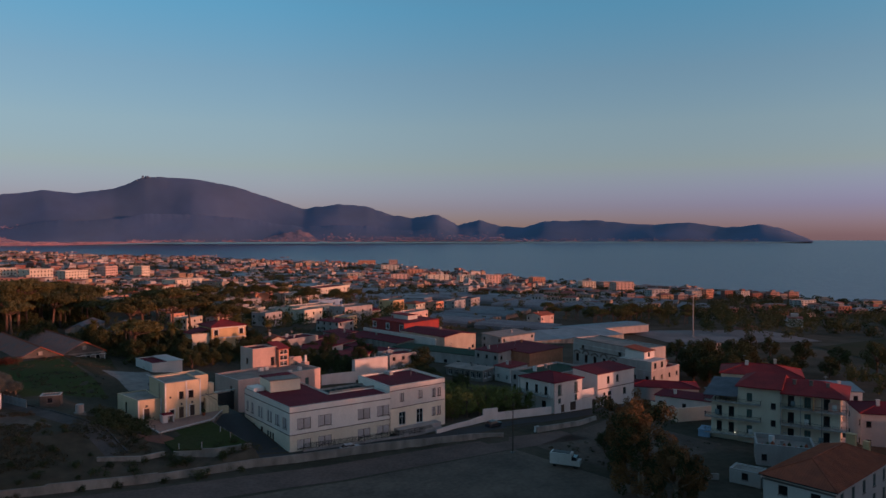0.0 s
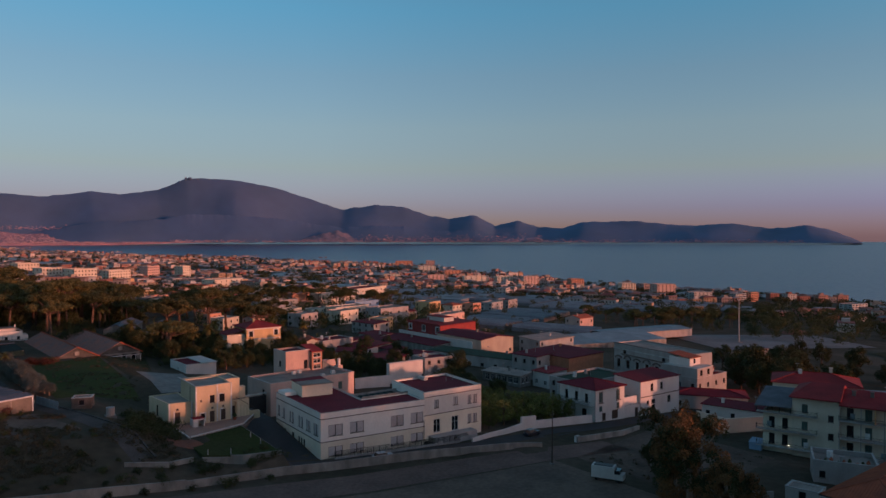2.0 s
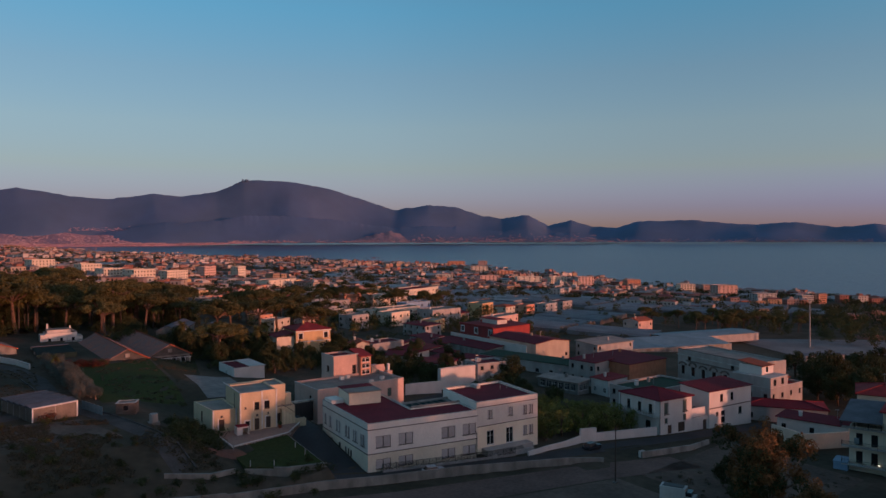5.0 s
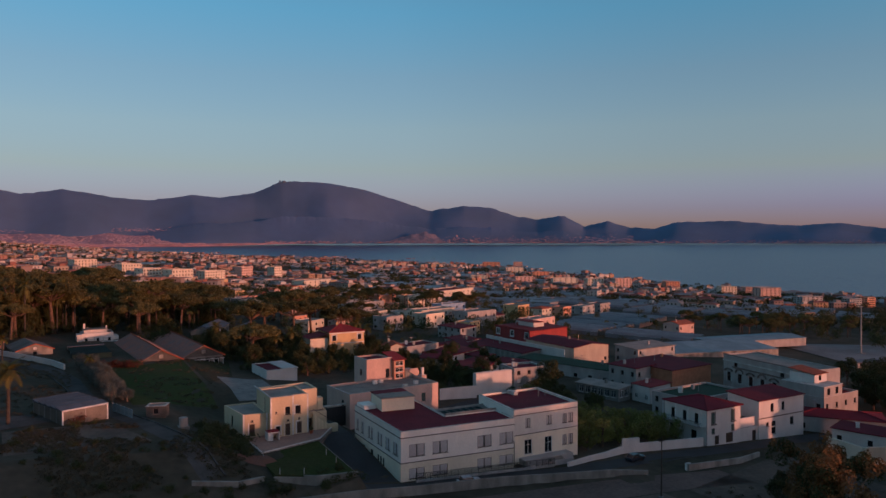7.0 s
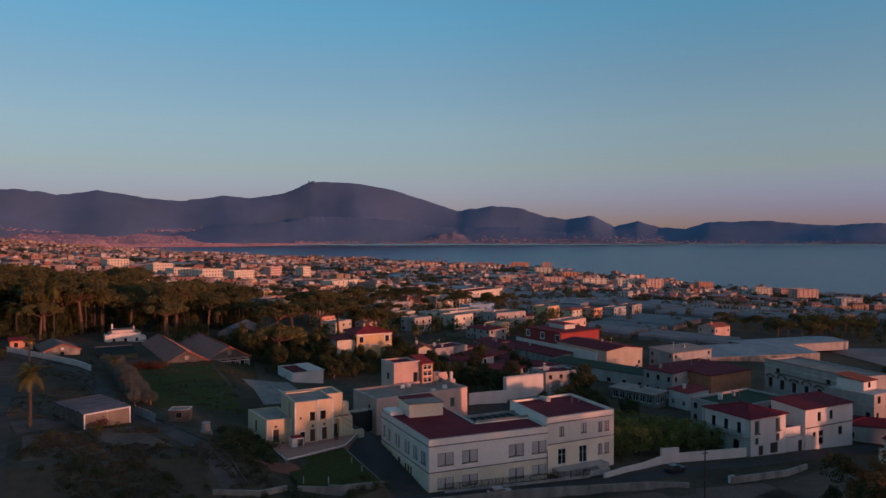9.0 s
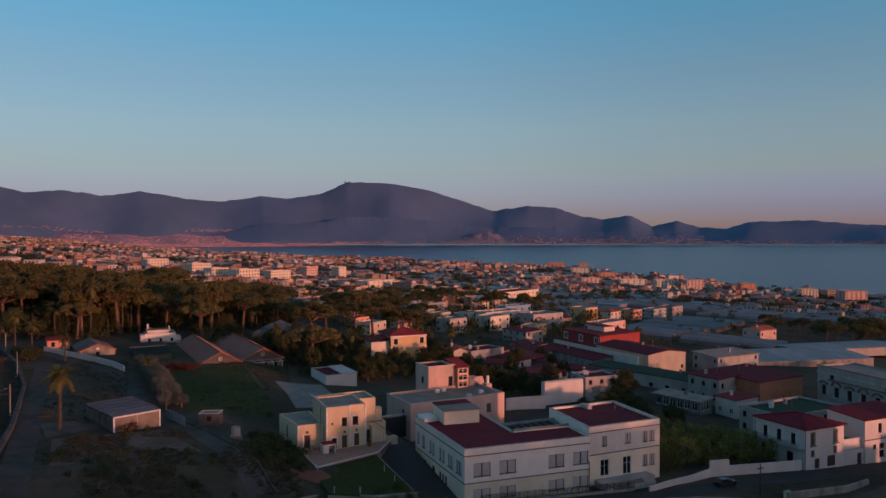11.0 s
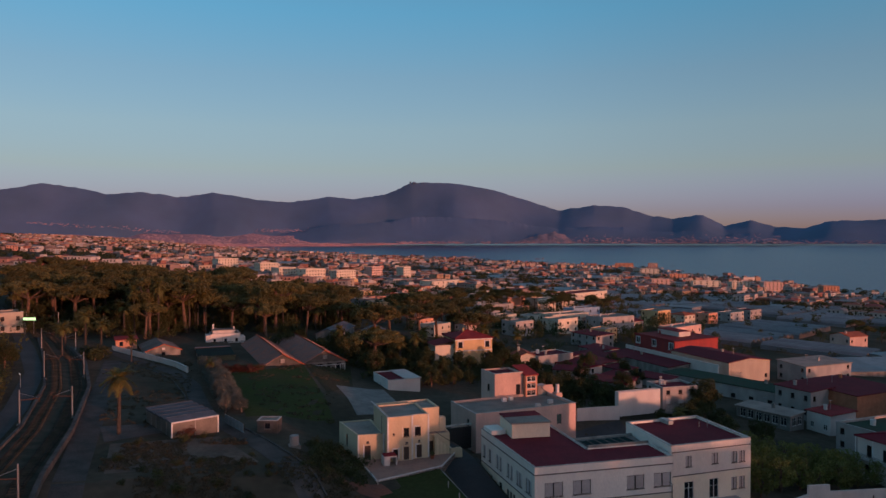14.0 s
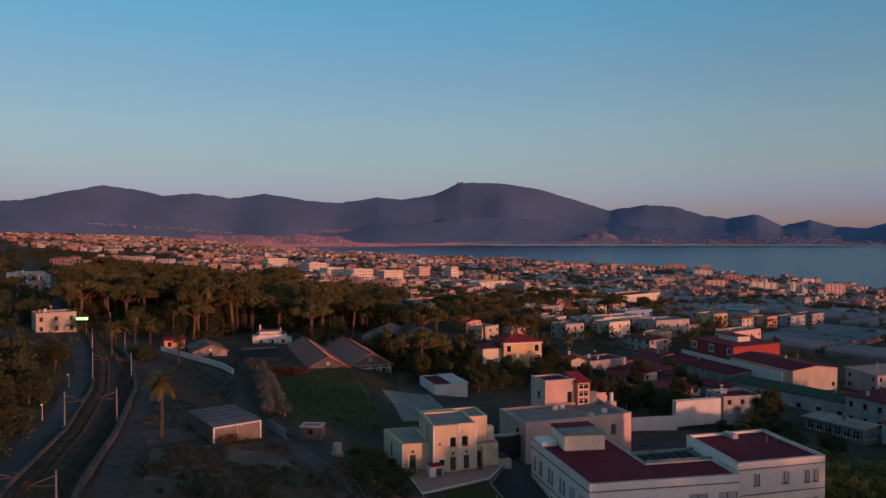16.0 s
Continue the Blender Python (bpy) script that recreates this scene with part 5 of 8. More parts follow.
kb = thing("terrace_kerb", "low white kerb round the paved terrace", "kerb")
for (x0, y0), (x1, y1) in zip(TERR[1:4], TERR[2:5]):
    part("kerb_stone", MB().wall((x0, y0), (x1, y1), 3.5, 4.3, [], 0.22), M["white"], kb)
bx_ = thing("clay_pot", "round clay pot with a shrub on the terrace", "pot", pose(-8.4, 24.2, 4.1))
part("pot", MB().tube([(0, 0, 0), (0, 0, 0.6)], [0.28, 0.42], 10), M["tile"], bx_)
part("shrub", MB().tube([(0, 0, 0.6), (0, 0, 1.0), (0, 0, 1.5)], [0.2, 0.5, 0.12], 7), M["leaf"], bx_)

# ---- the other near houses ----
def corner_house():
    """The street house with a hipped maroon roof, balconies on its west side and a lit front."""
    ob = thing("street_house", "white two-storey street house with a low maroon hipped roof", "house", pose(75.4, -2.4, -3.9))
    w, d, h = 11.3, 12.5, 8.4
    fr = [(1.6, 2.7, 4.9, 7.4, "shutter"), (8.2, 9.3, 4.9, 7.4, "shutter"), (1.6, 2.7, 2.6, 3.9, "shutter"), (8.2, 9.3, 2.6, 4.1, "shutter"), (2.7, 4.1, 0.0, 2.1, "door"), (6.4, 8.8, 0.0, 2.3, "door")]
    lf = [(1.6, 2.8, 0.9, 3.2, "brown"), (8.0, 9.6, 0.9, 3.0, "brown"), (2.0, 3.1, 4.7, 7.0, "brown"), (5.5, 6.6, 4.7, 7.0, "brown"), (9.0, 10.1, 4.7, 7.0, "brown")]
    storey_walls(ob, [(0, 0), (w, 0), (w, d), (0, d)], -1.2, h, M["white"], {0: fr, 3: lf})
    hip_roof(ob, w, d, h, 1.5, 0.5, M["maroon"])
    for z in (4.4,):
        part("balcony", MB().box(-1.4, -0.02, 0.4, d - 0.5, z - 0.16, z), M["coping"], ob)
        r = MB().box(-1.4, -1.35, 0.4, d - 0.5, z + 0.95, z + 1.0)
        for i in range(50):
            r.box(-1.39, -1.36, 0.4 + i * 0.23, 0.43 + i * 0.23, z, z + 0.95)
        part("railing", r, M["darkmetal"], ob)
    for y in (0.5, 4.2, 8.0, 11.8):
        part("post", MB().box(-1.36, -1.24, y, y + 0.12, 4.4, h), M["whitetrim"], ob)
    for u in (1.6, 8.2):
        s = MB().box(u - 0.15, u - 0.02, -0.04, 0.05, 4.7, 7.5).box(u + 1.12, u + 1.25, -0.04, 0.05, 4.7, 7.5).box(u - 0.15, u + 1.25, -0.04, 0.05, 7.43, 7.6)
        part("window_surround", s, M["trim"], ob)
        part("sill", MB().box(u - 0.3, u + 1.4, -0.35, -0.01, 4.70, 4.85), M["trim"], ob)
    part("drainpipe", MB().tube([(-0.06, -0.08, 0), (-0.06, -0.08, h)], [0.06, 0.06], 6), M["trim"], ob)
    return ob


def gable_house():
    ob = thing("street_house", "white street house with dark string course and maroon sloping roof", "house", pose(93.3, -2.4, -4.9))
    w, d, h = 16.8, 9.0, 9.4
    fr = [(4.2, 5.4, 6.3, 8.3, "brown"), (8.4, 9.5, 6.3, 8.3, "brown"), (2.6, 3.6, 2.9, 3.9, "dark"), (4.6, 6.2, 2.8, 4.0, "dark"), (4.6, 6.2, 0.9, 2.5, "dark"), (11.6, 13.0, 2.3, 4.2, "dark")]
    storey_walls(ob, [(0, 0), (w, 0), (w, d), (0, d)], -1.2, h, M["white"], {0: fr})
    part("string_course", MB().box(-0.05, w + 0.05, -0.10, -0.01, 4.9, 5.15), M["trim"], ob)
    mb = MB()
    o = 0.35
    mb.poly([(-o, -o, h + 0.02), (w + o, -o, h + 0.02), (w + o, d + o, h + 0.8), (-o, d + o, h + 0.8)])
    mb.poly([(-o, -o, h - 0.15), (w + o, -o, h - 0.15), (w + o, -o, h + 0.02), (-o, -o, h + 0.02)])
    mb.poly([(-o, d + o, h + 0.6), (-o, -o, h - 0.15), (-o, -o, h + 0.02), (-o, d + o, h + 0.8)])
    part("roof", mb, M["maroon"], ob)
    g = MB()
    g.poly([(0, d, h), (0, 0, h), (0, d, h + 0.6)])
    part("gable_wall", g, M["white"], ob)
    # the gateway wall and outside stair between the two houses
    part("gate_wall", MB().wall((-6.6, 0.3), (-0.02, 0.3), -1.0, 3.4, [(4.6, 6.0, -0.9, 2.6)], 0.35), M["white"], ob)
    put_window(ob, (-6.6, 0.3), (-0.02, 0.3), (4.6, 6.0, -0.9, 2.6), "door")
    part("stair_wall", MB().prism([(-6.6, 0.9), (-0.02, 0.9), (-0.02, 1.3), (-6.6, 1.3)], 3.4, 5.6), M["white"], ob)
    for i in range(11):
        part("step", MB().box(-6.4 + i * 0.4, -6.0 + i * 0.4, 1.4, 3.0, 0, 3.6 + i * 0.19), M["concrete"], ob)
    return ob


corner_house()
gable_house()
simple_house("house", "low dull white house behind the street with a green flat roof", 88.5, 13.5, 22, 13, 5.8, 3, "dull", "flat", "greenroof", 2, 4, 3, 2, z=-4.2, kind="brown")


def arcade_building():
    """A long old building whose upper windows carry arched hoods."""
    ob = thing("old_long_building", "long weathered pale building with arched window hoods", "building", pose(131.4, 39.2, -7.0, 0, 0, -98.5))
    w, d, h = 31.0, 13.0, 13.8
    fr = [(1.6 + i * 4.5, 3.2 + i * 4.5, 5.8, 8.6, "dark") for i in range(7)] + [(4.5 + i * 9.0, 5.9 + i * 9.0, 10.0, 11.8, "dark") for i in (0, 2)] + [(1.6 + i * 4.5, 3.1 + i * 4.5, 0.5, 2.9, "door") for i in range(7)]
    storey_walls(ob, [(0, 0), (w, 0), (w, d), (0, d)], -2.0, h, M["dull"], {0: fr, 1: row(d, 3, 1.2, 5.4, 2.2, kind="dark")})
    part("attic_band", MB().box(4.0, w - 4.0, -0.35, -0.01, h - 3.6, h - 3.2), M["trim"], ob)
    part("coping", MB().box(-0.15, w + 0.15, -0.2, 0.4, h + 0.003, h + 0.16), M["trim"], ob)
    part("roof", MB().box(0.3, w - 0.3, 0.3, d - 0.3, h - 0.6, h - 0.35), M["slab"], ob)
    part("cornice", MB().box(-0.2, w + 0.2, -0.25, 0.1, h - 1.9, h - 1.6), M["coping"], ob)
    for i in range(7):
        x = 2.4 + i * 4.5
        arc = [(x + 1.55 * math.cos(math.pi * k / 8), -0.22, 8.8 + (1.25 if i % 2 else 0.8) * math.sin(math.pi * k / 8)) for k in range(9)]
        part("window_hood", MB().tube(arc, [0.26] * 9, 6), M["trim"], ob)
        part("window_surround", MB().box(x - 1.1, x - 0.82, -0.1, -0.01, 5.8, 8.6).box(x + 0.82, x + 1.1, -0.1, -0.01, 5.8, 8.6), M["coping"], ob)
        part("sill", MB().box(x - 1.1, x + 1.1, -0.35, -0.01, 5.5, 5.7), M["coping"], ob)
    return ob


arcade_building()
tower = simple_house("house", "pale stepped house with orange tiled roofs", 123.0, 0.5, 17, 12, 7.2, 4, "dull", "flat", "redroof", 2, 4, 3, 2, z=-6.4, kind="brown")
part("upper_storey", MB().box(0.02, 8.9, 0.02, 11.9, 7.72, 10.5), M["dull"], tower)
part("coping", MB().box(-0.1, 9.0, -0.1, 12.0, 10.503, 10.62), M["coping"], tower)
part("roof_room", MB().box(2.5, 8.5, 4, 11, 10.63, 13.0), M["white"], tower)
for u in (1.6, 5.6):
    part("upper_window", MB().box(u, u + 1.2, -0.05, 0.1, 8.3, 10.0), M["glass"], tower)
part("upper_window", MB().box(4.6, 5.6, 3.93, 4.05, 11.2, 12.6), M["glass"], tower)
for x0, x1, za, zb in ((2.2, 8.8, 13.0, 14.0), (9.0, 16.8, 8.6, 9.8)):
    mb = MB()
    mb.poly([(x0, 3.6, za), (x1, 3.6, za), (x1, 11.4, zb), (x0, 11.4, zb)]), mb.poly([(x0, 3.6, za - 0.15), (x1, 3.6, za - 0.15), (x1, 3.6, za), (x0, 3.6, za)])
    mb.poly([(x1, 3.6, za - 0.15), (x1, 11.4, zb - 0.15), (x1, 11.4, zb), (x1, 3.6, za)]), mb.poly([(x0, 11.4, zb - 0.15), (x0, 3.6, za - 0.15), (x0, 3.6, za), (x0, 11.4, zb)])
    part("tiled_roof", mb, M["tile"], tower)
part("roof_room", MB().box(9.2, 16.5, 4, 11, 7.25, 8.58), M["pink"], tower)

brick = simple_house("brick_house", "bare brick house with a maroon flat roof", 113, 43, 20, 19, 7.2, 7, "brickw", "lean", "maroon", 2, 0, 0, 3, z=-4.6, rise=0.6)
simple_house("house", "white house with a roof terrace and red canopy", 103.6, 61.0, 11, 9, 7.4, -83, "dull", "lean", "maroon", 2, 3, 1, 2, z=-4.6, kind="brown", rise=0.5)
simple_house("house", "low white house end with a red lean-to roof", 98.0, 44.6, 7, 8.5, 5.0, -88, "white", "lean", "redroof", 1, 2, 1, 1, z=-5.0, kind="pair", rise=0.5)
simple_house("veranda_house", "low house with a glazed grey veranda", 87.4, 57.5, 15, 6, 3.6, -76, "concrete", "lean", "slab", 1, 6, 2, 2, z=-4.5, kind="pair", rise=0.5, win=(1.6, 2.0))
green = simple_house("workshop", "long pale workshop under a green felt roof", 94.8, 99.3, 38, 9.6, 4.8, -73.5, "dull", "lean", "greenroof", 1, 7, 1, 1, z=-4.8, kind="dark", rise=0.3, win=(1.5, 1.3))
strip = simple_house("workshop", "long low workshop under a maroon sheet roof", 98.6, 139.5, 35, 8.6, 5.2, -87, "oldwall", "lean", "maroon", 1, 8, 1, 1, z=-5.0, kind="dark", rise=0.9, win=(1.6, 1.2))
part("parapet", MB().box(-1, 48, 9.05, 9.4, -1, 7.5), M["white"], strip, "long white parapet")
simple_house("warehouse", "cream gabled warehouse with a long maroon roof", 121.5, 131.5, 30, 18, 6.9, -88, "oldcream", "gable", "maroon", 1, 6, 1, 2, z=-6.0, kind="dark", rise=1.1, win=(1.3, 1.3))
part("low_lean_to", MB().box(1.0, 6.0, 0, 5, -1, 3.0), M["white"], simple_house("house", "small white annex house on the yard corner", 63.5, 56.5, 10, 8, 4.8, -5, "dull", "flat", "maroon", 2, 3, 2, 2, z=0.2, kind="brown"))
# a high blank wall, built as a shallow roofed box
cy = thing("yard_building", "high blank white yard wall, sunlit", "building", pose(49.5, 54.8, 0.6, 0, 0, 2))
storey_walls(cy, [(0, 0), (12.3, 0), (12.3, 1.6), (0, 1.6)], -1.0, 5.0, M["white"], {})
part("roof", MB().box(0.2, 12.1, 0.2, 1.4, 4.4, 4.7), M["slab"], cy)

# the pink house behind the school: a wide low block and a set-back upper storey with a red stair tower
pk = thing("pink_house", "pink rendered house with a wide roof terrace and red tower", "house", pose(5.2, 37.6, 0, 0, 0, 4.8))
storey_walls(pk, [(0, 0), (24, 0), (24, 12.4), (0, 12.4)], -1.0, 7.9, M["pink"], {0: [(4, 5.2, 1.0, 2.6, "dark"), (11, 12.2, 1.0, 2.6, "dark"), (19.2, 20.4, 3.9, 5.9, "shutter")], 3: [(3, 4.2, 0.8, 2.6, "dark"), (8, 9.2, 4.4, 6.0, "dark")]})
part("roof", MB().box(0.3, 23.7, 0.3, 12.1, 7.1, 7.4), M["slab"], pk)
part("coping", MB().box(-0.06, 24.06, -0.06, 0.3, 7.903, 7.98).box(-0.06, 0.3, 0.3, 12.4, 7.903, 7.98).box(23.7, 24.06, 0.3, 12.4, 7.903, 7.98), M["coping"], pk)
storey_walls(pk, [(10.9, 12.6), (18.1, 12.6), (18.1, 19.4), (10.9, 19.4)], -1.0, 12.9, M["pink"], {0: [(5.4, 6.6, 7.6, 10.2, "dark")], 3: [(3, 4.2, 8.6, 10.2, "dark")]})
part("roof", MB().box(11.2, 17.8, 12.9, 19.1, 12.2, 12.5), M["maroon"], pk)
part("coping", MB().box(10.8, 18.2, 12.5, 12.9, 12.903, 13.0).box(10.8, 11.2, 12.9, 19.4, 12.903, 13.0), M["coping"], pk)
storey_walls(pk, [(18.2, 11.4), (21.2, 11.4), (21.2, 17.0), (18.2, 17.0)], 7.4, 12.4, M["salmon"], {0: [(0.35, 2.65, 9.2, 10.4, "pair"), (0.35, 2.65, 10.8, 12.0, "pair"), (0.35, 2.65, 7.6, 8.8, "pair")]})
mb = MB()
mb.poly([(17.9, 11.0, 12.4), (21.5, 11.0, 12.4), (21.5, 17.4, 13.7), (17.9, 17.4, 13.7)])
mb.poly([(17.9, 11.0, 12.2), (21.5, 11.0, 12.2), (21.5, 11.0, 12.4), (17.9, 11.0, 12.4)])
mb.poly([(17.9, 17.4, 13.5), (17.9, 11.0, 12.2), (17.9, 11.0, 12.4), (17.9, 17.4, 13.7)])
part("tower_roof", mb, M["redroof"], pk)
part("terrace_wall", MB().box(21.25, 26.0, 12.5, 12.8, 7.0, 9.4), M["pink"], pk)
part("annex", MB().box(21.25, 26.5, 12.85, 18, -1, 8.6), M["pink"], pk)
for i in range(8):
    part("step", MB().box(21.3 + i * 0.4, 21.7 + i * 0.4, 11.2, 12.3, 7.4, 9.6 - i * 0.26), M["concrete"], pk)
part("chimney", MB().box(24.6, 25.2, 8.4, 9.0, 6.0, 10.2), M["white"], pk)
part("chimney_base", MB().box(24.1, 25.6, 7.8, 9.6, -1.0, 8.4), M["pink"], pk)
for x, y in ((11, 9), (13, 9.6), (15, 1.2), (19.5, 3.5)):
    part("vent", MB().box(x, x + 1.0, y, y + 0.8, 7.4, 8.2), M["white"], pk)
part("gate", MB().box(-5.6, -0.1, 2.0, 2.15, 0.5, 5.0), M["darkmetal"], pk)
part("gate_lintel", MB().box(-6.0, -0.02, 1.9, 2.2, 5.3, 5.65), M["coping"], pk)

# garden house, orange villa, sheds, greenhouse
gh = simple_house("garden_house", "small white garden house with maroon and white roof", -1.2, 84.5, 9.0, 13, 3.8, 4, "white", "flat", "maroon", 1, 0, 1, 0, z=2.3, par=0.15, clutter=False)
part("roof_edge", MB().box(4.8, 9.3, -0.3, 13.2, 3.96, 4.12), M["white"], gh)
vl = simple_house("orange_villa", "two-storey orange villa with a red hipped roof", 33.0, 127.6, 13.2, 13, 8.2, 0, "ochre", "hip", "redroof", 2, 2, 3, 2, z=1.6, kind="brown", rise=2.0, win=(1.5, 2.0))
for u in (1.0, 10.7):
    for v in (0.95, 5.05):
        part("window_surround", MB().box(u - 0.3, u - 0.02, -0.08, -0.01, v, v + 2.0).box(u + 1.52, u + 1.8, -0.08, -0.01, v, v + 2.0).box(u - 0.35, u + 1.85, -0.1, -0.01, v + 2.003, v + 2.3), M["whitetrim"], vl)
part("string_course", MB().box(-0.1, 13.3, -0.12, -0.01, 3.9, 4.2), M["whitetrim"], vl)
part("cornice", MB().box(-0.2, 13.4, -0.25, -0.01, 7.6, 7.95), M["whitetrim"], vl)
part("wing", MB().box(-6.5, -0.02, 2, 11, -1.5, 6.0), M["cream"], vl)
mb = MB()
mb.poly([(-7.0, 1.5, 6.0), (-0.02, 1.5, 7.4), (-0.02, 11.5, 7.4), (-7.0, 11.5, 6.0)])
part("wing_roof", mb, M["redroof"], vl)


def old_shed(x, y, rot):
    ob = thing("old_shed", "old gabled farm shed with worn grey and red tiles", "shed", pose(x, y, 4.6, 0, 0, rot), group="old farm sheds")
    w, d, h, rise = 12.2, 45.0, 2.6, 3.2
    storey_walls(ob, [(0, 0), (w, 0), (w, d), (0, d)], -1.2, h, M["concrete"], {0: row(w, 4, 1.7, 0.2, 1.9, 1.0, "dark"), 3: row(d, 6, 1.2, 0.9, 1.0, 2.0, "dark")})
    g = MB()
    g.poly([(0, 0, h), (w, 0, h), (w / 2, 0, h + rise)])
    part("gable_wall", g, M["oldconcrete"], ob)
    part("gable_hatch", MB().box(w / 2 - 0.6, w / 2 + 0.6, -0.5, -0.05, h + 0.9, h + 2.0), M["oldwall"], ob)
    for sgn, m_ in ((-1, "oldtile"), (1, "tile")):
        mb = MB()
        x0 = w / 2
        x1 = w / 2 + sgn * (w / 2 + 0.5)
        z1 = h - 0.25
        q = [(x0, -0.4, h + rise), (x1, -0.4, z1), (x1, d + 0.4, z1), (x0, d + 0.4, h + rise)]
        mb.poly(q if sgn > 0 else q[::-1])
        mb.poly([(a, b, c + 0.14) for a, b, c in (q if sgn > 0 else q[::-1])])
        mb.poly([(x0, -0.4, h + rise), (x1, -0.4, z1), (x1, -0.4, z1 + 0.14), (x0, -0.4, h + rise + 0.14)])
        r = part("roof", mb, M["redtile"], ob)
        ribs = MB()
        for i in range(60):
            y_ = -0.2 + i * 0.76
            ribs.tube([(x0, y_, h + rise + 0.16), (x1, y_, z1 + 0.16)], [0.06, 0.06], 4)
        tagged(part("roof_tiles", ribs, M["redtile"], r), kind="stuff")
    for i in range(9):
        part("porch_post", MB().box(0.3 + i * 1.4, 0.42 + i * 1.4, -2.2, -2.08, -1.0, 1.9), M["whitetrim"], ob)
    part("porch_beam", MB().box(0.2, w - 0.2, -2.25, -2.05, 1.903, 2.05), M["whitetrim"], ob)
    part("ridge_tiles", MB().tube([(w / 2, -0.4, h + rise + 0.18), (w / 2, d + 0.4, h + rise + 0.18)], [0.22, 0.22], 6), M["tile"], ob)
    part("verge_tiles", MB().tube([(w / 2, -0.4, h + rise + 0.2), (w + 0.5, -0.4, h - 0.1)], [0.2, 0.2], 6), M["tile"], ob)
    return ob


old_shed(-31.8, 109.5, 5)
old_shed(-19.2, 112.5, 5)
g2 = simple_house("lane_shed", "gabled shed with worn red tiles beside the lane", -63.0, 129.8, 9.6, 16, 2.3, 11, "oldwall", "gable", "oldtile", 1, 1, 1, 1, z=7.8, kind="dark", rise=1.9)
part("gable_lamp", MB().box(4.4, 5.2, -0.25, -0.02, 2.6, 3.3), M["whitetrim"], g2)
part("verge_tiles", MB().tube([(4.8, -0.45, 4.35), (10.0, -0.45, 2.4)], [0.14, 0.14], 6).tube([(4.8, -0.45, 4.35), (-0.4, -0.45, 2.4)], [0.14, 0.14], 6), M["tile"], g2)
simple_house("lane_shed", "low red-roofed porch beside the lane", -72.6, 143.0, 6, 5, 3.0, 8, "salmon", "lean", "redroof", 1, 2, 1, 1, z=9.4, kind="dark", rise=0.5)
wv = simple_house("white_villa", "white single-storey villa with a terrace parapet", -44.6, 161, 12, 10, 4.0, 3, "white", "flat", "slab", 1, 3, 2, 2, z=7.0, kind="brown")
part("wing", MB().box(-2.0, -0.02, -1.5, 5, -1.5, 4.2), M["white"], wv)
part("terrace", MB().box(-2.0, 13.5, -3.4, -2.0, -1.5, 1.0), M["white"], wv)
part("roof_room", MB().box(1.0, 10.0, 3.5, 9.5, 4.0, 5.5), M["white"], wv)
part("roof", MB().box(0.6, 10.4, 3.1, 9.8, 5.503, 5.68), M["slab"], wv)
part("chimney", MB().box(1.2, 1.9, 8.2, 8.9, 5.68, 7.9), M["white"], wv)
part("chimney", MB().box(9.6, 10.1, 5.0, 5.5, 5.68, 6.9), M["white"], wv)
part("balcony", MB().box(12.02, 14.2, 1.0, 8, 0.9, 2.6), M["white"], wv)
for x in (1.2, 4.6, 8.0):
    part("shutter", MB().box(x, x + 0.1, -0.1, -0.02, 0.9, 2.9), M["greenwood"], wv)
wv.scale = (0.82, 0.82, 0.8)
ns = thing("net_shelter", "low nursery bed under a dark green shade net", "shelter", pose(-48.6, 121.5, 7.4, 0, 0, 3))
part("net_roof", MB().box(0, 10.5, 0, 19.0, 1.8, 1.86), M["net"], ns)
for x in (0.05, 5.2, 10.3):
    for y in (0.05, 9, 18.8):
        part("post", MB().box(x, x + 0.12, y, y + 0.12, -0.4, 1.8), M["metal"], ns)
part("net_side", MB().box(0, 10.5, -0.06, -0.01, -0.2, 1.75), M["net"], ns)
part("edge_sheet", MB().box(0, 10.5, 17.2, 18.9, 1.863, 2.05), M["sheetgrey"], ns)
simple_house("yellow_house", "pale yellow two-storey house beside the railway road", -115, 168.5, 12, 10, 6.4, 22, "oldcream", "flat", "slab", 2, 3, 2, 2, z=12.4, kind="brown")
simple_house("pink_villa", "pale pink house on the wooded slope", -154, 284, 10, 10, 6.5, 5, "pink", "flat", "slab", 2, 2, 2, 2, kind="brown")
simple_house("slope_house", "grey house on the wooded slope", -172, 330, 18, 12, 8, 0, "white", "flat", "slab", 2, 3, 2, 2, kind="brown")


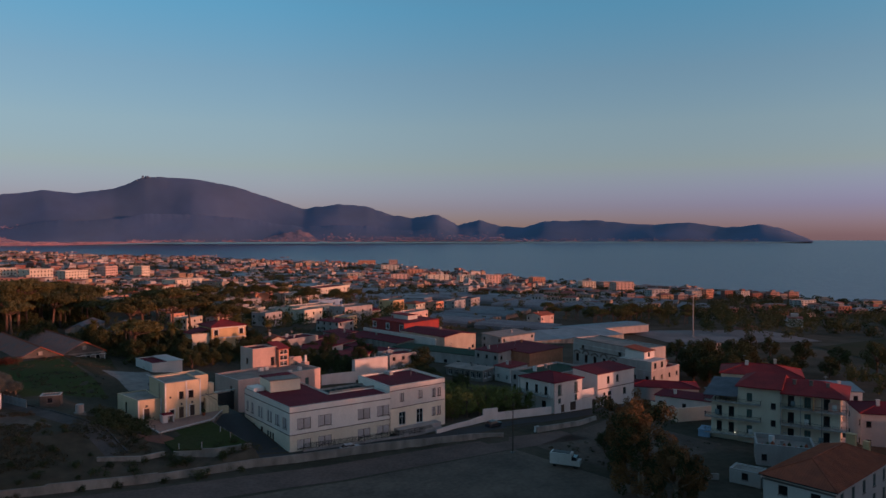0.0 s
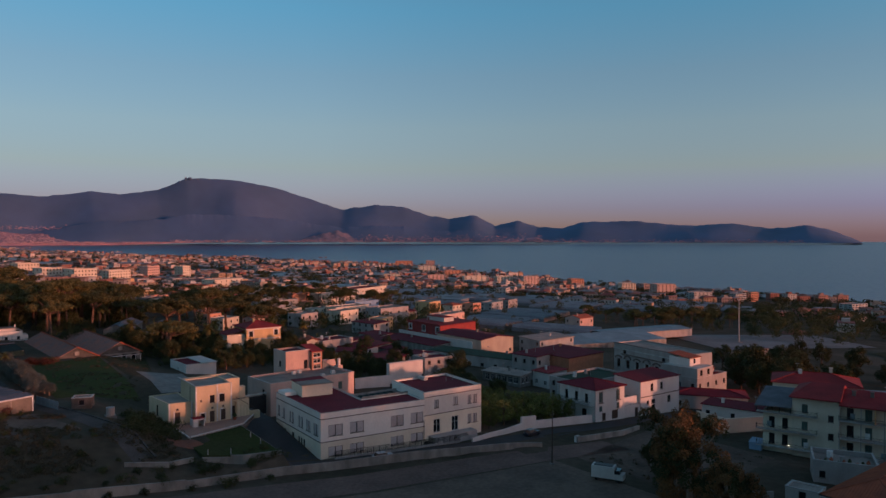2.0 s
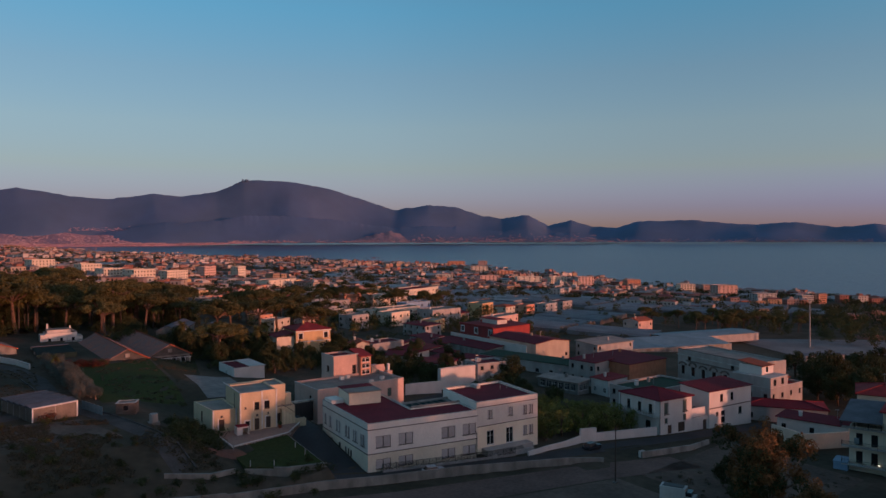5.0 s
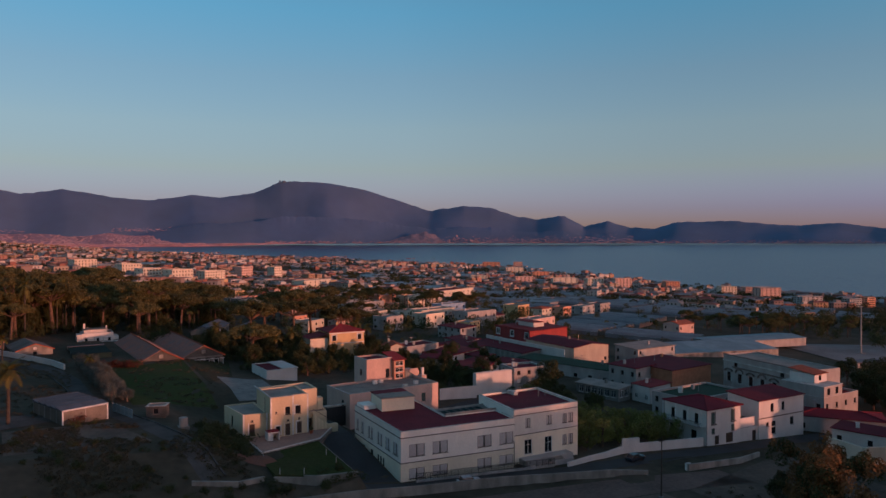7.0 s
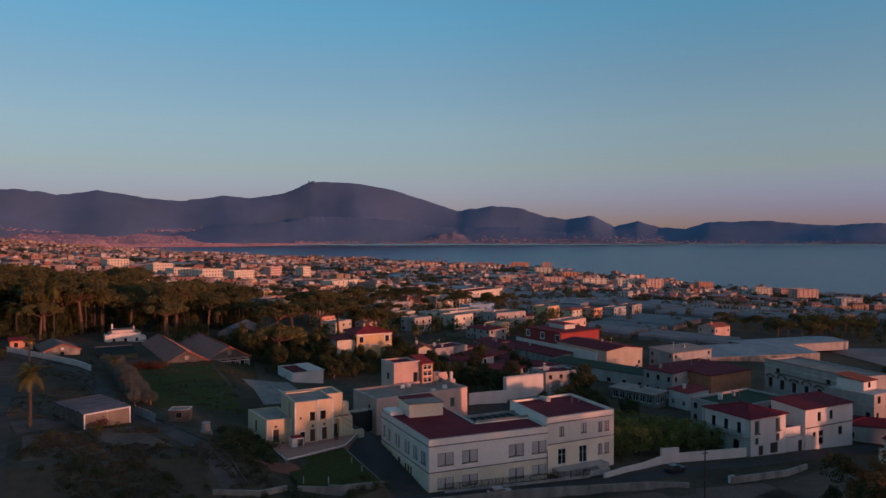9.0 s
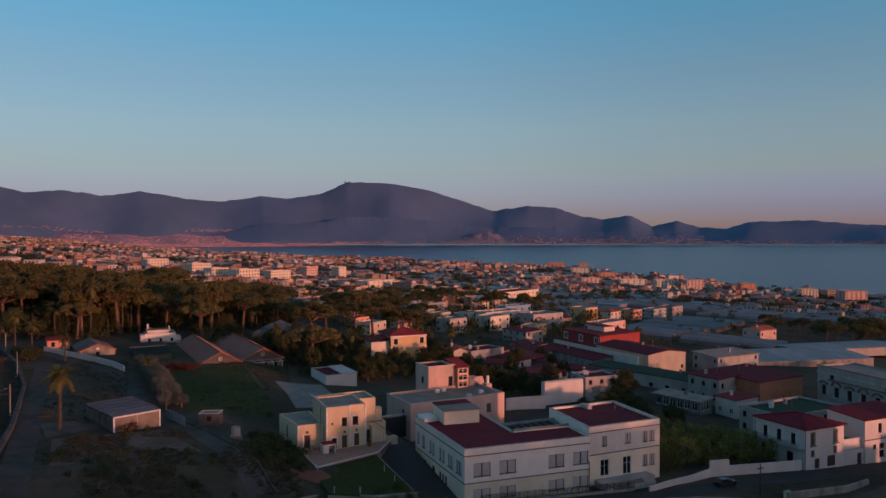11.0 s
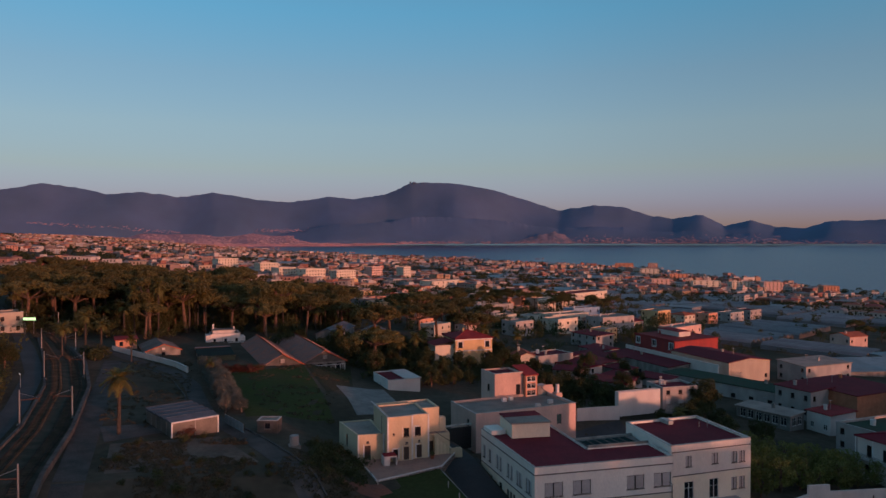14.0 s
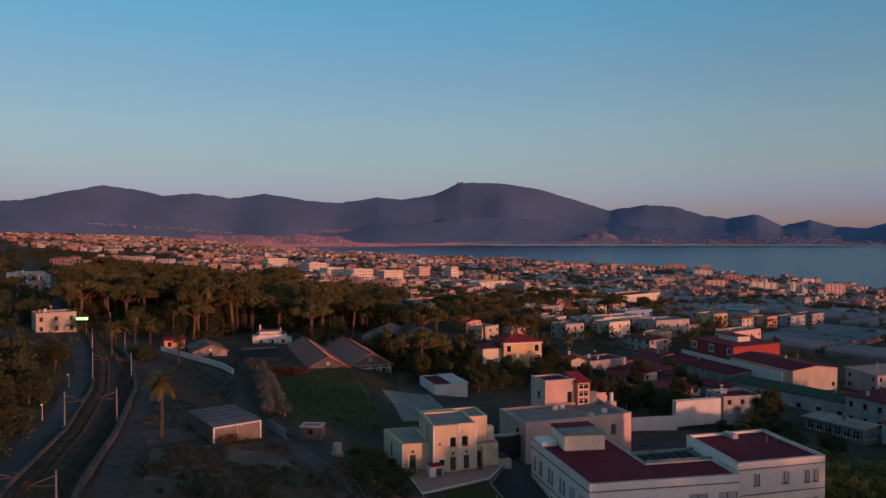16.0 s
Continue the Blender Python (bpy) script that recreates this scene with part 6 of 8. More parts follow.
def small_greenhouse():
    ob = thing("greenhouse", "small greenhouse with a white-framed front and stepped grey roof", "greenhouse", pose(-52.4, 36.4, 8.0, 0, 0, 22))
    w, d, h = 8.4, 13.0, 3.1
    for x in (0, w):
        part("post", MB().box(x - 0.11, x + 0.11, -0.11, 0.11, -0.5, h), M["whitetrim"], ob)
    part("post", MB().box(w / 2 - 0.05, w / 2 + 0.05, -0.05, 0.05, -0.4, h), M["metal"], ob)
    part("beam", MB().box(-0.12, w + 0.12, -0.14, 0.1, h, h + 0.24), M["whitetrim"], ob, "white front beam")
    part("beam", MB().box(0.12, w - 0.12, -0.08, 0.08, 0.0, 0.14), M["whitetrim"], ob)
    for x0, x1 in ((0.12, w / 2 - 0.06), (w / 2 + 0.06, w - 0.12)):
        part("panel", MB().box(x0, x1, -0.02, 0.02, 0.15, h - 0.01), M["film"], ob, "dusty translucent front panel")
    for y in np.linspace(0, d, 6)[1:]:
        for x in (0, w):
            part("post", MB().box(x - 0.07, x + 0.07, y - 0.07, y + 0.07, -0.5, h), M["metal"], ob)
    for i in range(5):
        y0, y1 = d * i / 5 + 0.09, d * (i + 1) / 5 - 0.09
        for x in (0, w):
            part("panel", MB().box(x - 0.02, x + 0.02, y0, y1, 0.1, h - 0.01), M["film"], ob)
        mb = MB()
        ya, yb = d * i / 5, d * (i + 1) / 5
        mb.poly([(-0.2, ya, h + 0.22), (w + 0.2, ya, h + 0.22), (w + 0.2, yb, h + 0.58), (-0.2, yb, h + 0.58)])
        mb.poly([(w + 0.2, yb, h + 0.1), (-0.2, yb, h + 0.1), (-0.2, yb, h + 0.58), (w + 0.2, yb, h + 0.58)])
        for x in (-0.2, w + 0.2):
            mb.poly([(x, ya, h + 0.1), (x, ya, h + 0.22), (x, yb, h + 0.58), (x, yb, h + 0.1)])
        part("roof_panel", mb, M["sheetgrey"], ob)
        part("roof_edge", MB().box(-0.25, w + 0.25, yb - 0.05, yb + 0.05, h + 0.583, h + 0.62), M["sheetgrey"], ob)
    return ob


small_greenhouse()
sh = simple_house("tool_shed", "small grey tool shed by the meadow", -37.8, 38.2, 3.8, 3.0, 2.4, -20, "oldconcrete", "flat", "slab", 1, 1, 1, 0, z=7.5, kind="dark", par=0.1)
tk = thing("water_tank", "white plastic water tank on a stand", "tank", pose(-32.2, 28.6, 7.4))
part("tank_body", MB().tube([(0, 0, 0.3), (0, 0, 1.9)], [0.8, 0.8], 14), M["dull"], tk)
part("stand", MB().box(-1, 1, -1, 1, -0.6, 0.3), M["concrete"], tk)


# ---- the apartment house and the red-roofed houses ----
def apartment_house():
    """Three storeys over a half-sunk ground floor: a low wing, a plain stair block, and a right part behind deep balconies."""
    ob = thing("apartment_house", "cream apartment house with long balconies and a red roof", "apartment house", pose(90.5, -38.5, -5.4, 0, 0, -70))
    w, d, c0, c1 = 27.0, 14.0, 6.0, 15.2
    floors, hc, hr, hw = (2.3, 6.0, 9.8), 13.9, 13.2, 9.8
    wall = M["cream"]
    # the low wing, with a sheet roof over its top terrace
    wing = [(u, u + 1.2, v + 0.1, v + 2.5, "brown") for v in floors[:2] for u in (1.2, 3.9)]
    storey_walls(ob, [(0, 0.6), (c0 - 0.01, 0.6), (c0 - 0.01, d - 1), (0, d - 1)], -1.5, hw, wall, {0: wing, 3: row(d - 1.6, 2, 1.1, 7.0, 1.5, kind="brown")})
    mb = MB()
    lo_ = [(-1.6, -1.3, hw + 1.3), (c0 - 0.02, -1.3, hw + 1.5), (c0 - 0.02, d - 0.8, hw + 3.3), (-1.6, d - 0.8, hw + 3.1)]
    mb.poly(lo_), mb.poly([(x, y, z - 0.14) for x, y, z in lo_][::-1])
    for i in range(4):
        p, q = lo_[i], lo_[(i + 1) % 4]
        mb.poly([(*p[:2], p[2] - 0.14), (*q[:2], q[2] - 0.14), q, p])
    part("wing_roof", mb, M["sheetgrey"], ob, "grey sheet roof over the terrace")
    for x in (-1.4, 1.2, 3.6, 5.8):
        part("post", MB().box(x - 0.06, x + 0.06, -1.2, -1.08, hw, hw + 1.3 + 0.03 * x), M["darkmetal"], ob)
    # the stair block: half-landing windows, one shuttered pair on each floor
    ctr = [(1.9, 3.1, v + 0.5, v + 2.4, "shutter") for v in floors] + [(7.0, 8.1, v, v + 1.5, "dark") for v in (5.0, 8.9)] + [(6.6, 7.9, 0.0, 2.3, "door")]
    storey_walls(ob, [(c0, 0), (c1, 0), (c1, d), (c0, d)], -1.5, hc, wall, {0: ctr, 3: [(1.6, 2.8, 10.6, 12.2, "brown")]})
    # the right part, set back behind its balconies
    rt = [(u, u + 1.3, v + 0.05, v + 2.5, k) for v in floors for u, k in ((1.2, "brown"), (4.6, "shutter"), (8.4, "dark"))] + [(2.0, 3.4, 0.0, 1.8, "dark"), (7.0, 8.4, 0.0, 1.8, "dark")]
    storey_walls(ob, [(c1 + 0.02, 1.3), (w, 1.3), (w, d), (c1 + 0.02, d)], -1.5, hr, wall, {0: rt, 1: [(u, u + 1.2, v + 0.6, v + 2.2, "brown") for v in floors for u in (3.0, 8.0)]})
    part("plinth", MB().box(c1 + 0.02, w - 0.3, -0.2, 1.28, -1.5, 1.9), M["dull"], ob)
    for z in floors[:2]:
        balcony(ob, -1.2, 11.0, -1.4, -0.02, z)
    balcony(ob, -1.2, 11.0, -1.4, -0.02, hw + 0.02)
    for z in floors:
        b = balcony(ob, c1 - 0.2, w + 1.3, -1.1, 1.28, z)
        part("slab_return", MB().box(w + 0.01, w + 1.3, 1.3, 9.0, z - 0.18, z), M["coping"], b)
        part("railing", MB().box(w + 1.25, w + 1.3, 1.3, 9.0, z + 0.95, z + 1.0).box(w + 1.25, w + 1.29, 1.3, 9.0, z + 0.1, z + 0.14), M["darkmetal"], b)
    for x in (c1, 19.2, 23.4, w + 1.1):
        part("post", MB().box(x - 0.09, x + 0.09, -1.0, -0.82, 2.3, hr), M["dull"], ob)
    # a sunlit screen wall and boarded end on the top balcony
    part("screen_wall", MB().box(21.6, 21.8, -0.9, 1.28, 9.8, 12.7), M["ochre"], ob)
    part("screen_wall", MB().box(24.6, 27.0, 0.9, 1.25, 9.8, 11.6), M["pink"], ob)
    for i, (x, y) in enumerate(((1.0, -0.5), (8.4, -0.7), (17.2, -0.4), (19.9, -0.5), (22.8, -0.6), (25.4, -0.5))):
        z = floors[(i * 2 + 1) % 3]
        part("laundry", MB().box(x, x + 0.9, y, y + 0.05, z + 0.5, z + 1.7), M["whitetrim" if i % 2 else "sheet"], ob, "washing hung on the balcony")
    # roofs: the stair block's stands a step higher
    for x0, x1, h, rise, r0, r1 in ((c0 - 0.5, c1 + 0.3, hc, 2.0, c0 + 3.0, c1 + 0.3), (c1 - 0.1, w + 1.7, hr, 2.0, c1 - 0.1, w - 4.0)):
        mb = MB()
        y0, y1, ry, zt = -1.5, d + 0.8, d * 0.55, h + rise
        mb.poly([(x0, y0, h), (x1, y0, h), (r1, ry, zt), (r0, ry, zt)])
        mb.poly([(x1, y0, h), (x1, y1, h), (r1, ry, zt)]), mb.poly([(x1, y1, h), (x0, y1, h), (r0, ry, zt), (r1, ry, zt)]), mb.poly([(x0, y1, h), (x0, y0, h), (r0, ry, zt)])
        mb.poly([(x0, y0, h - 0.25), (x1, y0, h - 0.25), (x1, y0, h), (x0, y0, h)]), mb.poly([(x0, y1, h - 0.25), (x0, y0, h - 0.25), (x0, y0, h), (x0, y1, h)])
        mb.poly([(x1, y0, h - 0.25), (x1, y1, h - 0.25), (x1, y1, h), (x1, y0, h)]), mb.poly([(x0, y0, h - 0.25), (x0, y1, h - 0.25), (x1, y1, h - 0.25), (x1, y0, h - 0.25)])
        part("roof", mb, M["redroof"], ob)
    for x, z in ((17.2, 14.0), (20.6, 14.1), (24.0, 13.9)):
        part("chimney", MB().box(x, x + 0.7, 4.0, 4.6, z, z + 1.4).box(x - 0.1, x + 0.8, 3.9, 4.7, z + 1.403, z + 1.5), M["trim"], ob)
    part("annex", MB().box(-2.6, -0.02, -1.3, 3.0, -1.5, 2.5).box(-2.7, 0.0, -1.4, 3.1, 2.503, 2.6), M["blue"], ob, "small pale blue annex")
    part("forecourt", MB().box(-1, 28, -7.0, -1.6, -1.5, 0.15), M["paving"], ob)
    for x in (5.2, 12.6):
        part("wall_lamp", MB().box(x, x + 0.35, -0.12, -0.01, 2.5, 2.7), M["lampglow"], ob, "small lit lamp over the entrance")
    return ob


apartment_house()
a2 = simple_house("red_roof_house", "cream house with a wide red hipped roof", 115.4, -26.9, 20, 13, 11.2, -62, "cream", "hip", "redroof", 3, 4, 3, 2, z=-5.2, kind="brown", rise=2.0)
part("chimney", MB().box(6, 6.9, 5, 5.9, 12, 14), M["white"], a2)
simple_house("house", "white house with a pale sheet roof", 124, -47, 12, 10, 10.5, -52, "white", "lean", "sheet", 3, 3, 2, 2, z=-7, kind="brown", rise=0.6)
simple_house("house", "white house with a dark red roof beside the apartment house", 116, -62, 16, 12, 8.6, -55, "white", "hip", "maroon", 2, 3, 2, 2, z=-7, kind="brown")
simple_house("house", "pale blue house with a flat terrace roof", 124, -76, 14, 11, 7, -55, "blue", "flat", "slab", 2, 3, 2, 2, z=-7, kind="brown")
lf = simple_house("low_house", "low white house with a maroon flat roof behind a beige wall", 108, -11.2, 16, 8, 3.9, -74, "white", "lean", "maroon", 1, 3, 1, 2, z=-5.6, kind="dark", rise=0.25)
long_wall("terrace_wall", [(101, -14.5, 3.2), (97.2, -25.0, 3.6), (111, -28.0, 3.6)], 1, 0.5, M["cream"], "high beige yard wall beside the houses", low=1.5)
simple_house("low_house", "grey low house under a wide dark red roof", 113, 1.5, 20, 10, 4.2, -52, "grey", "hip", "maroon", 1, 3, 2, 2, z=-6.2, kind="dark", rise=1.0)
hp = thing("hip_roof_house", "white house under a large clay-tiled hipped roof", "house", pose(48.2, -72.6, -2.6, 0, 0, -88))
w_, d_, h_ = 11.0, 24.0, 7.0
storey_walls(hp, [(0, 0), (w_, 0), (w_, d_), (0, d_)], -1.5, h_, M["white"], {0: [(2.4, 3.9, 4.2, 5.8, "dark"), (7.4, 8.9, 4.2, 5.8, "dark")], 1: row(d_, 5, 1.3, 3.9, 2.1, 2.0, "shutter") + row(d_, 5, 1.3, 0.6, 2.1, 2.0, "shutter")})
hip_roof(hp, w_, d_, h_, 2.6, 0.5, M["tile"], ribs=0.42)
part("cornice", MB().box(-0.12, w_ + 0.12, -0.14, -0.01, h_ - 0.9, h_ - 0.6), M["trim"], hp)
part("gutter", MB().box(-0.6, w_ + 0.6, -0.62, -0.52, h_ - 0.20, h_ - 0.05), M["darkmetal"], hp)
s2 = simple_house("garden_shed", "small white shed with an open dark doorway", 59.6, -60.4, 5.5, 4, 2.6, -78, "white", "flat", "slab", 1, 1, 0, 0, z=-2.9, kind="dark", par=0.1, win=(1.2, 1.35))
part("lean_to", MB().box(5.6, 8.6, 0.4, 3.6, -0.4, 1.9).box(5.5, 8.8, 0.2, 3.8, 1.903, 2.0), M["grey"], s2)
long_wall("garden_wall", [(55.5, -56.5, 1.2), (59.0, -58.6, 1.2)], 1, 0.3, M["oldwall"], "low stained garden wall by the shed")
th_ = simple_house("terrace_house", "low white house with a roof terrace of pots", 76.2, -57.0, 11, 9, 3.4, -60, "dull", "flat", "slab", 1, 2, 1, 1, z=-3.8, kind="dark", par=0.9)
for i in range(9):
    part("plant_pot", MB().tube([(1.2 + i * 1.05, 1.2 + (i % 3) * 1.1, 3.4), (1.2 + i * 1.05, 1.2 + (i % 3) * 1.1, 3.75), (1.2 + i * 1.05, 1.2 + (i % 3) * 1.1, 4.3)], [0.2, 0.42, 0.1], 7), M["leaf" if i % 2 else "tile"], th_)
ch_ = MB().box(5.0, 6.4, 21.2, 22.2, 7.4, 10.6).box(4.9, 6.5, 21.1, 22.3, 10.603, 10.75).box(7.6, 8.6, 21.4, 22.2, 7.4, 9.9)
part("chimney", ch_, M["ochre"], hp, "wide rendered chimney")

# camper hut on the field edge
hut = thing("parked_van", "white box van parked at the field edge", "van", pose(39.6, -37.4, -1.45, 0, 0, -62))
part("box_body", MB().box(-2.6, 1.6, -1.1, 1.1, 0.55, 2.7), M["white"], hut)
part("cab", MB().prism([(1.62, -1.0), (3.2, -1.0), (3.2, 1.0), (1.62, 1.0)], 0.5, 1.5), M["white"], hut)
part("windscreen", MB().prism([(1.62, -0.95), (2.6, -0.95), (2.6, 0.95), (1.62, 0.95)], 1.503, 2.2), M["glass"], hut)
part("roof_panel", MB().box(-2.2, 1.2, -0.8, 0.8, 2.703, 2.8), M["darkmetal"], hut)
for x in (-1.7, 2.3):
    for y in (-1.0, 0.8):
        part("wheel", MB().tube([(x, y, 0.36), (x, y + 0.24, 0.36)], [0.36, 0.36], 12), M["rubber"], hut)

def parked_car(x, y, rot, paint, label):
    ob = thing("parked_car", label, "car", pose(x, y, land(x, y) + 0.06, 0, 0, rot), group="parked cars")
    b = MB().prism([(-2.0, -0.85), (2.0, -0.85), (2.1, -0.5), (2.1, 0.5), (2.0, 0.85), (-2.0, 0.85), (-2.1, 0.5), (-2.1, -0.5)], 0.32, 0.9)
    part("body", b, paint, ob)
    c = MB()
    lo_, hi_ = [(-1.7, -0.78), (1.05, -0.78), (1.05, 0.78), (-1.7, 0.78)], [(-1.3, -0.62), (0.4, -0.62), (0.4, 0.62), (-1.3, 0.62)]
    c.v = [(*p, 0.9) for p in lo_] + [(*p, 1.42) for p in hi_]
    c.f = [(0, 1, 5, 4), (1, 2, 6, 5), (2, 3, 7, 6), (3, 0, 4, 7)]
    part("glazing", c, M["glass"], ob)
    part("roof", MB().prism(hi_, 1.42, 1.48), paint, ob)
    for wx in (-1.3, 1.3):
        for wy in (-0.88, 0.68):
            part("wheel", MB().tube([(wx, wy, 0.32), (wx, wy + 0.2, 0.32)], [0.32, 0.32], 12), M["rubber"], ob)
    return ob


parked_car(10.5, -5.9, -8, M["carpaint"], "pale car parked behind the roadside wall")
parked_car(49, -7.2, 4, M["cardark"], "dark car parked on the street")

# low sheds and walls in the yards between the workshops and the pink house
for x, y, w, d, h, rot, wall, rm in ((62, 92, 13, 6, 2.4, -60, "oldwall", "redroof"), (72, 100, 11, 6, 2.6, -70, "grey", "maroon"), (58, 106, 9, 6, 2.6, -40, "oldwall", "maroon"), (76, 80, 8, 5, 2.4, -70, "dull", "slab"), (82, 118, 12, 6, 2.6, -80, "oldwall", "maroon"),
                                     (66, 122, 16, 8, 2.8, -78, "grey", "maroon"), (78, 134, 18, 8, 3.0, -80, "oldwall", "redroof"), (88, 146, 20, 8, 3.0, -84, "oldwall", "maroon"), (70, 142, 14, 8, 2.8, -70, "dull", "maroon"), (84, 100, 12, 6, 2.6, -74, "dull", "maroon"), (60, 134, 10, 6, 2.6, -60, "oldwall", "redroof"), (98, 160, 14, 9, 3.4, -86, "dull", "maroon")):
    simple_house("yard_shed", "low shed under a dull red roof in a yard", x, y, w, d, h, rot, wall, "lean", rm, 1, 2, 1, 1, kind="dark", rise=0.6, group="yard sheds")

# ---- trees ----
def leaf_cloud(clumps, leaf, per, rnd, flat=1.0):
    """Many small bent leaf blades, scattered through uneven clumps (centre, radius)."""
    mb = MB()
    for (cx, cy, cz), r in clumps:
        for _ in range(max(6, int(per * r * r))):
            while True:
                p = Vector((rnd.uniform(-1, 1), rnd.uniform(-1, 1), rnd.uniform(-1, 1)))
                if 0.05 < p.length <= 1:
                    break
            p = p.normalized() * (p.length ** 0.45)
            q = Vector((cx + p.x * r, cy + p.y * r, cz + p.z * r * flat))
            n = (p + Vector((rnd.gauss(0, 0.6), rnd.gauss(0, 0.6), rnd.gauss(0, 0.6) + 0.3))).normalized()
            a = n.orthogonal().normalized()
            a.rotate(Matrix.Rotation(rnd.uniform(0, 6.28), 3, n))
            b = n.cross(a)
            s = leaf * rnd.uniform(0.6, 1.35)
            k = len(mb.v)
            mb.v += [tuple(q - a * s), tuple(q - b * s * 0.55 + n * s * 0.2), tuple(q + a * s), tuple(q + b * s * 0.55 + n * s * 0.2)]
            mb.f.append((k, k + 1, k + 2, k + 3))
    return mb


def limbs(mb, start, ends, r0, rnd, sides=6):
    for e in ends:
        mid = (Vector(start) + Vector(e)) / 2 + Vector((rnd.uniform(-0.4, 0.4), rnd.uniform(-0.4, 0.4), rnd.uniform(-0.5, 0.2)))
        mb.tube([start, mid, e], [r0, r0 * 0.7, r0 * 0.35], sides)


def tree(name, label, seed, style):
    """One tree of a kind, standing at the origin."""
    rnd = random.Random(seed)
    ob = thing(name, label, "tree")
    tk = MB()
    if style == "pine":
        h, r = rnd.uniform(12.5, 15.5), rnd.uniform(4.2, 5.6)
        lean = Vector((rnd.uniform(-0.6, 0.6), rnd.uniform(-0.6, 0.6), 0))
        fork = Vector((0, 0, h * 0.62)) + lean
        tk.tube([(0, 0, -0.6), tuple(Vector((0, 0, h * 0.3)) + lean * 0.6), tuple(fork)], [0.42, 0.33, 0.27], 8)
        clumps = []
        for i in range(38):
            a, q = rnd.uniform(0, 6.28), math.sqrt(rnd.random()) * r
            clumps.append(((lean.x + q * math.cos(a), lean.y + q * math.sin(a), h - 0.9 - 1.9 * (q / r) ** 2 + rnd.uniform(-0.4, 0.4)), rnd.uniform(0.9, 1.5)))
        limbs(tk, tuple(fork), [c[0] for c in clumps[:11]], 0.17, rnd)
        part("trunk", tk, M["bark"], ob)
        part("crown", leaf_cloud(clumps, 0.30, 80, rnd, 0.75), M["pine_leaf"], ob)
    elif style == "tall":
        h = rnd.uniform(13, 17)
        tk.tube([(0, 0, -0.6), (rnd.uniform(-0.4, 0.4), 0.2, h * 0.5), (rnd.uniform(-0.5, 0.5), 0, h * 0.95)], [0.38, 0.27, 0.12], 8)
        clumps = [((rnd.gauss(0, 1.4), rnd.gauss(0, 1.4), h * rnd.uniform(0.66, 1.0)), rnd.uniform(0.9, 1.6)) for _ in range(20)]
        limbs(tk, (0, 0, h * 0.62), [c[0] for c in clumps[:8]], 0.14, rnd)
        part("trunk", tk, M["bark"], ob)
        part("crown", leaf_cloud(clumps, 0.28, 70, rnd, 0.8), M["pine_leaf"], ob)
    elif style in ("broad", "citrus", "olive"):
        h = {"broad": rnd.uniform(6.5, 9.5), "citrus": rnd.uniform(3.4, 4.6), "olive": rnd.uniform(4, 5.5)}[style]
        r = h * 0.42
        tk.tube([(0, 0, -0.5), (0.1, 0.1, h * 0.22), (rnd.uniform(-0.3, 0.3), 0, h * 0.45)], [0.05 * h * 0.7, 0.035 * h, 0.025 * h], 7)
        clumps = []
        for i in range(30):
            a, b = rnd.uniform(0, 6.28), rnd.uniform(-0.75, 1.0)
            q = r * rnd.uniform(0.45, 0.98) * math.sqrt(max(0.05, 1 - b * b))
            clumps.append(((q * math.cos(a), q * math.sin(a), h * 0.55 + b * r * 0.95), r * rnd.uniform(0.22, 0.40)))
        limbs(tk, (0, 0, h * 0.38), [c[0] for c in clumps[:9]], 0.018 * h, rnd)
        part("trunk", tk, M["palebark" if style == "olive" else "bark"], ob)
        part("crown", leaf_cloud(clumps, {"broad": 0.24, "citrus": 0.15, "olive": 0.13}[style], {"broad": 85, "citrus": 130, "olive": 120}[style], rnd), M[{"broad": "leaf", "citrus": "citrus", "olive": "olive"}[style]], ob)
    elif style == "eucalyptus":
        h = 15.0
        tk.tube([(0, 0, -0.6), (0.3, 0.2, 4), (0.0, 0.5, 9.5)], [0.6, 0.46, 0.3], 9)
        ends, clumps = [], []
        for i in range(15):
            a = rnd.uniform(0, 6.28)
            q = rnd.uniform(2.0, 6.2)
            ends.append((q * math.cos(a), q * math.sin(a), rnd.uniform(6.5, h)))
        limbs(tk, (0.1, 0.4, 6.5), ends, 0.24, rnd, 7)
        for e in ends:
            for _ in range(8):
                clumps.append(((e[0] + rnd.gauss(0, 1.1), e[1] + rnd.gauss(0, 1.1), e[2] + rnd.gauss(-0.4, 1.0)), rnd.uniform(0.6, 1.25)))
        for _ in range(34):
            a = rnd.uniform(0, 6.28)
            clumps.append(((rnd.uniform(2.5, 5.0) * math.cos(a), 4.2 * math.sin(a), rnd.uniform(1.2, 8)), rnd.uniform(0.8, 1.5)))
        part("trunk", tk, M["palebark"], ob)
        rnd.shuffle(clumps)
        k = len(clumps) * 2 // 5
        part("crown", leaf_cloud(clumps[:k], 0.20, 130, rnd), M["leaf"], ob)
        part("crown", leaf_cloud(clumps[k:], 0.20, 130, rnd), M["dry_leaf"], ob, "dry russet foliage")
    elif style == "palm":
        h = rnd.uniform(7.5, 9.5)
        tk.tube([(0, 0, -0.5), (0.1, 0.05, h * 0.5), (0.15, 0.1, h)], [0.34, 0.26, 0.24], 9)
        for i in range(12):
            z = h * (0.08 + i * 0.08)
            tk.tube([(0.1 * z / h, 0.05, z), (0.1 * z / h, 0.05, z + 0.12)], [0.35, 0.31], 9)
        part("trunk", tk, M["palmbark"], ob)
        fm = MB()
        n = 12
        for i in range(n):
            t0, t1 = i / n, (i + 1) / n
            pt = lambda t: Vector((2.9 * t, 0, 1.3 * t - 2.3 * t * t))
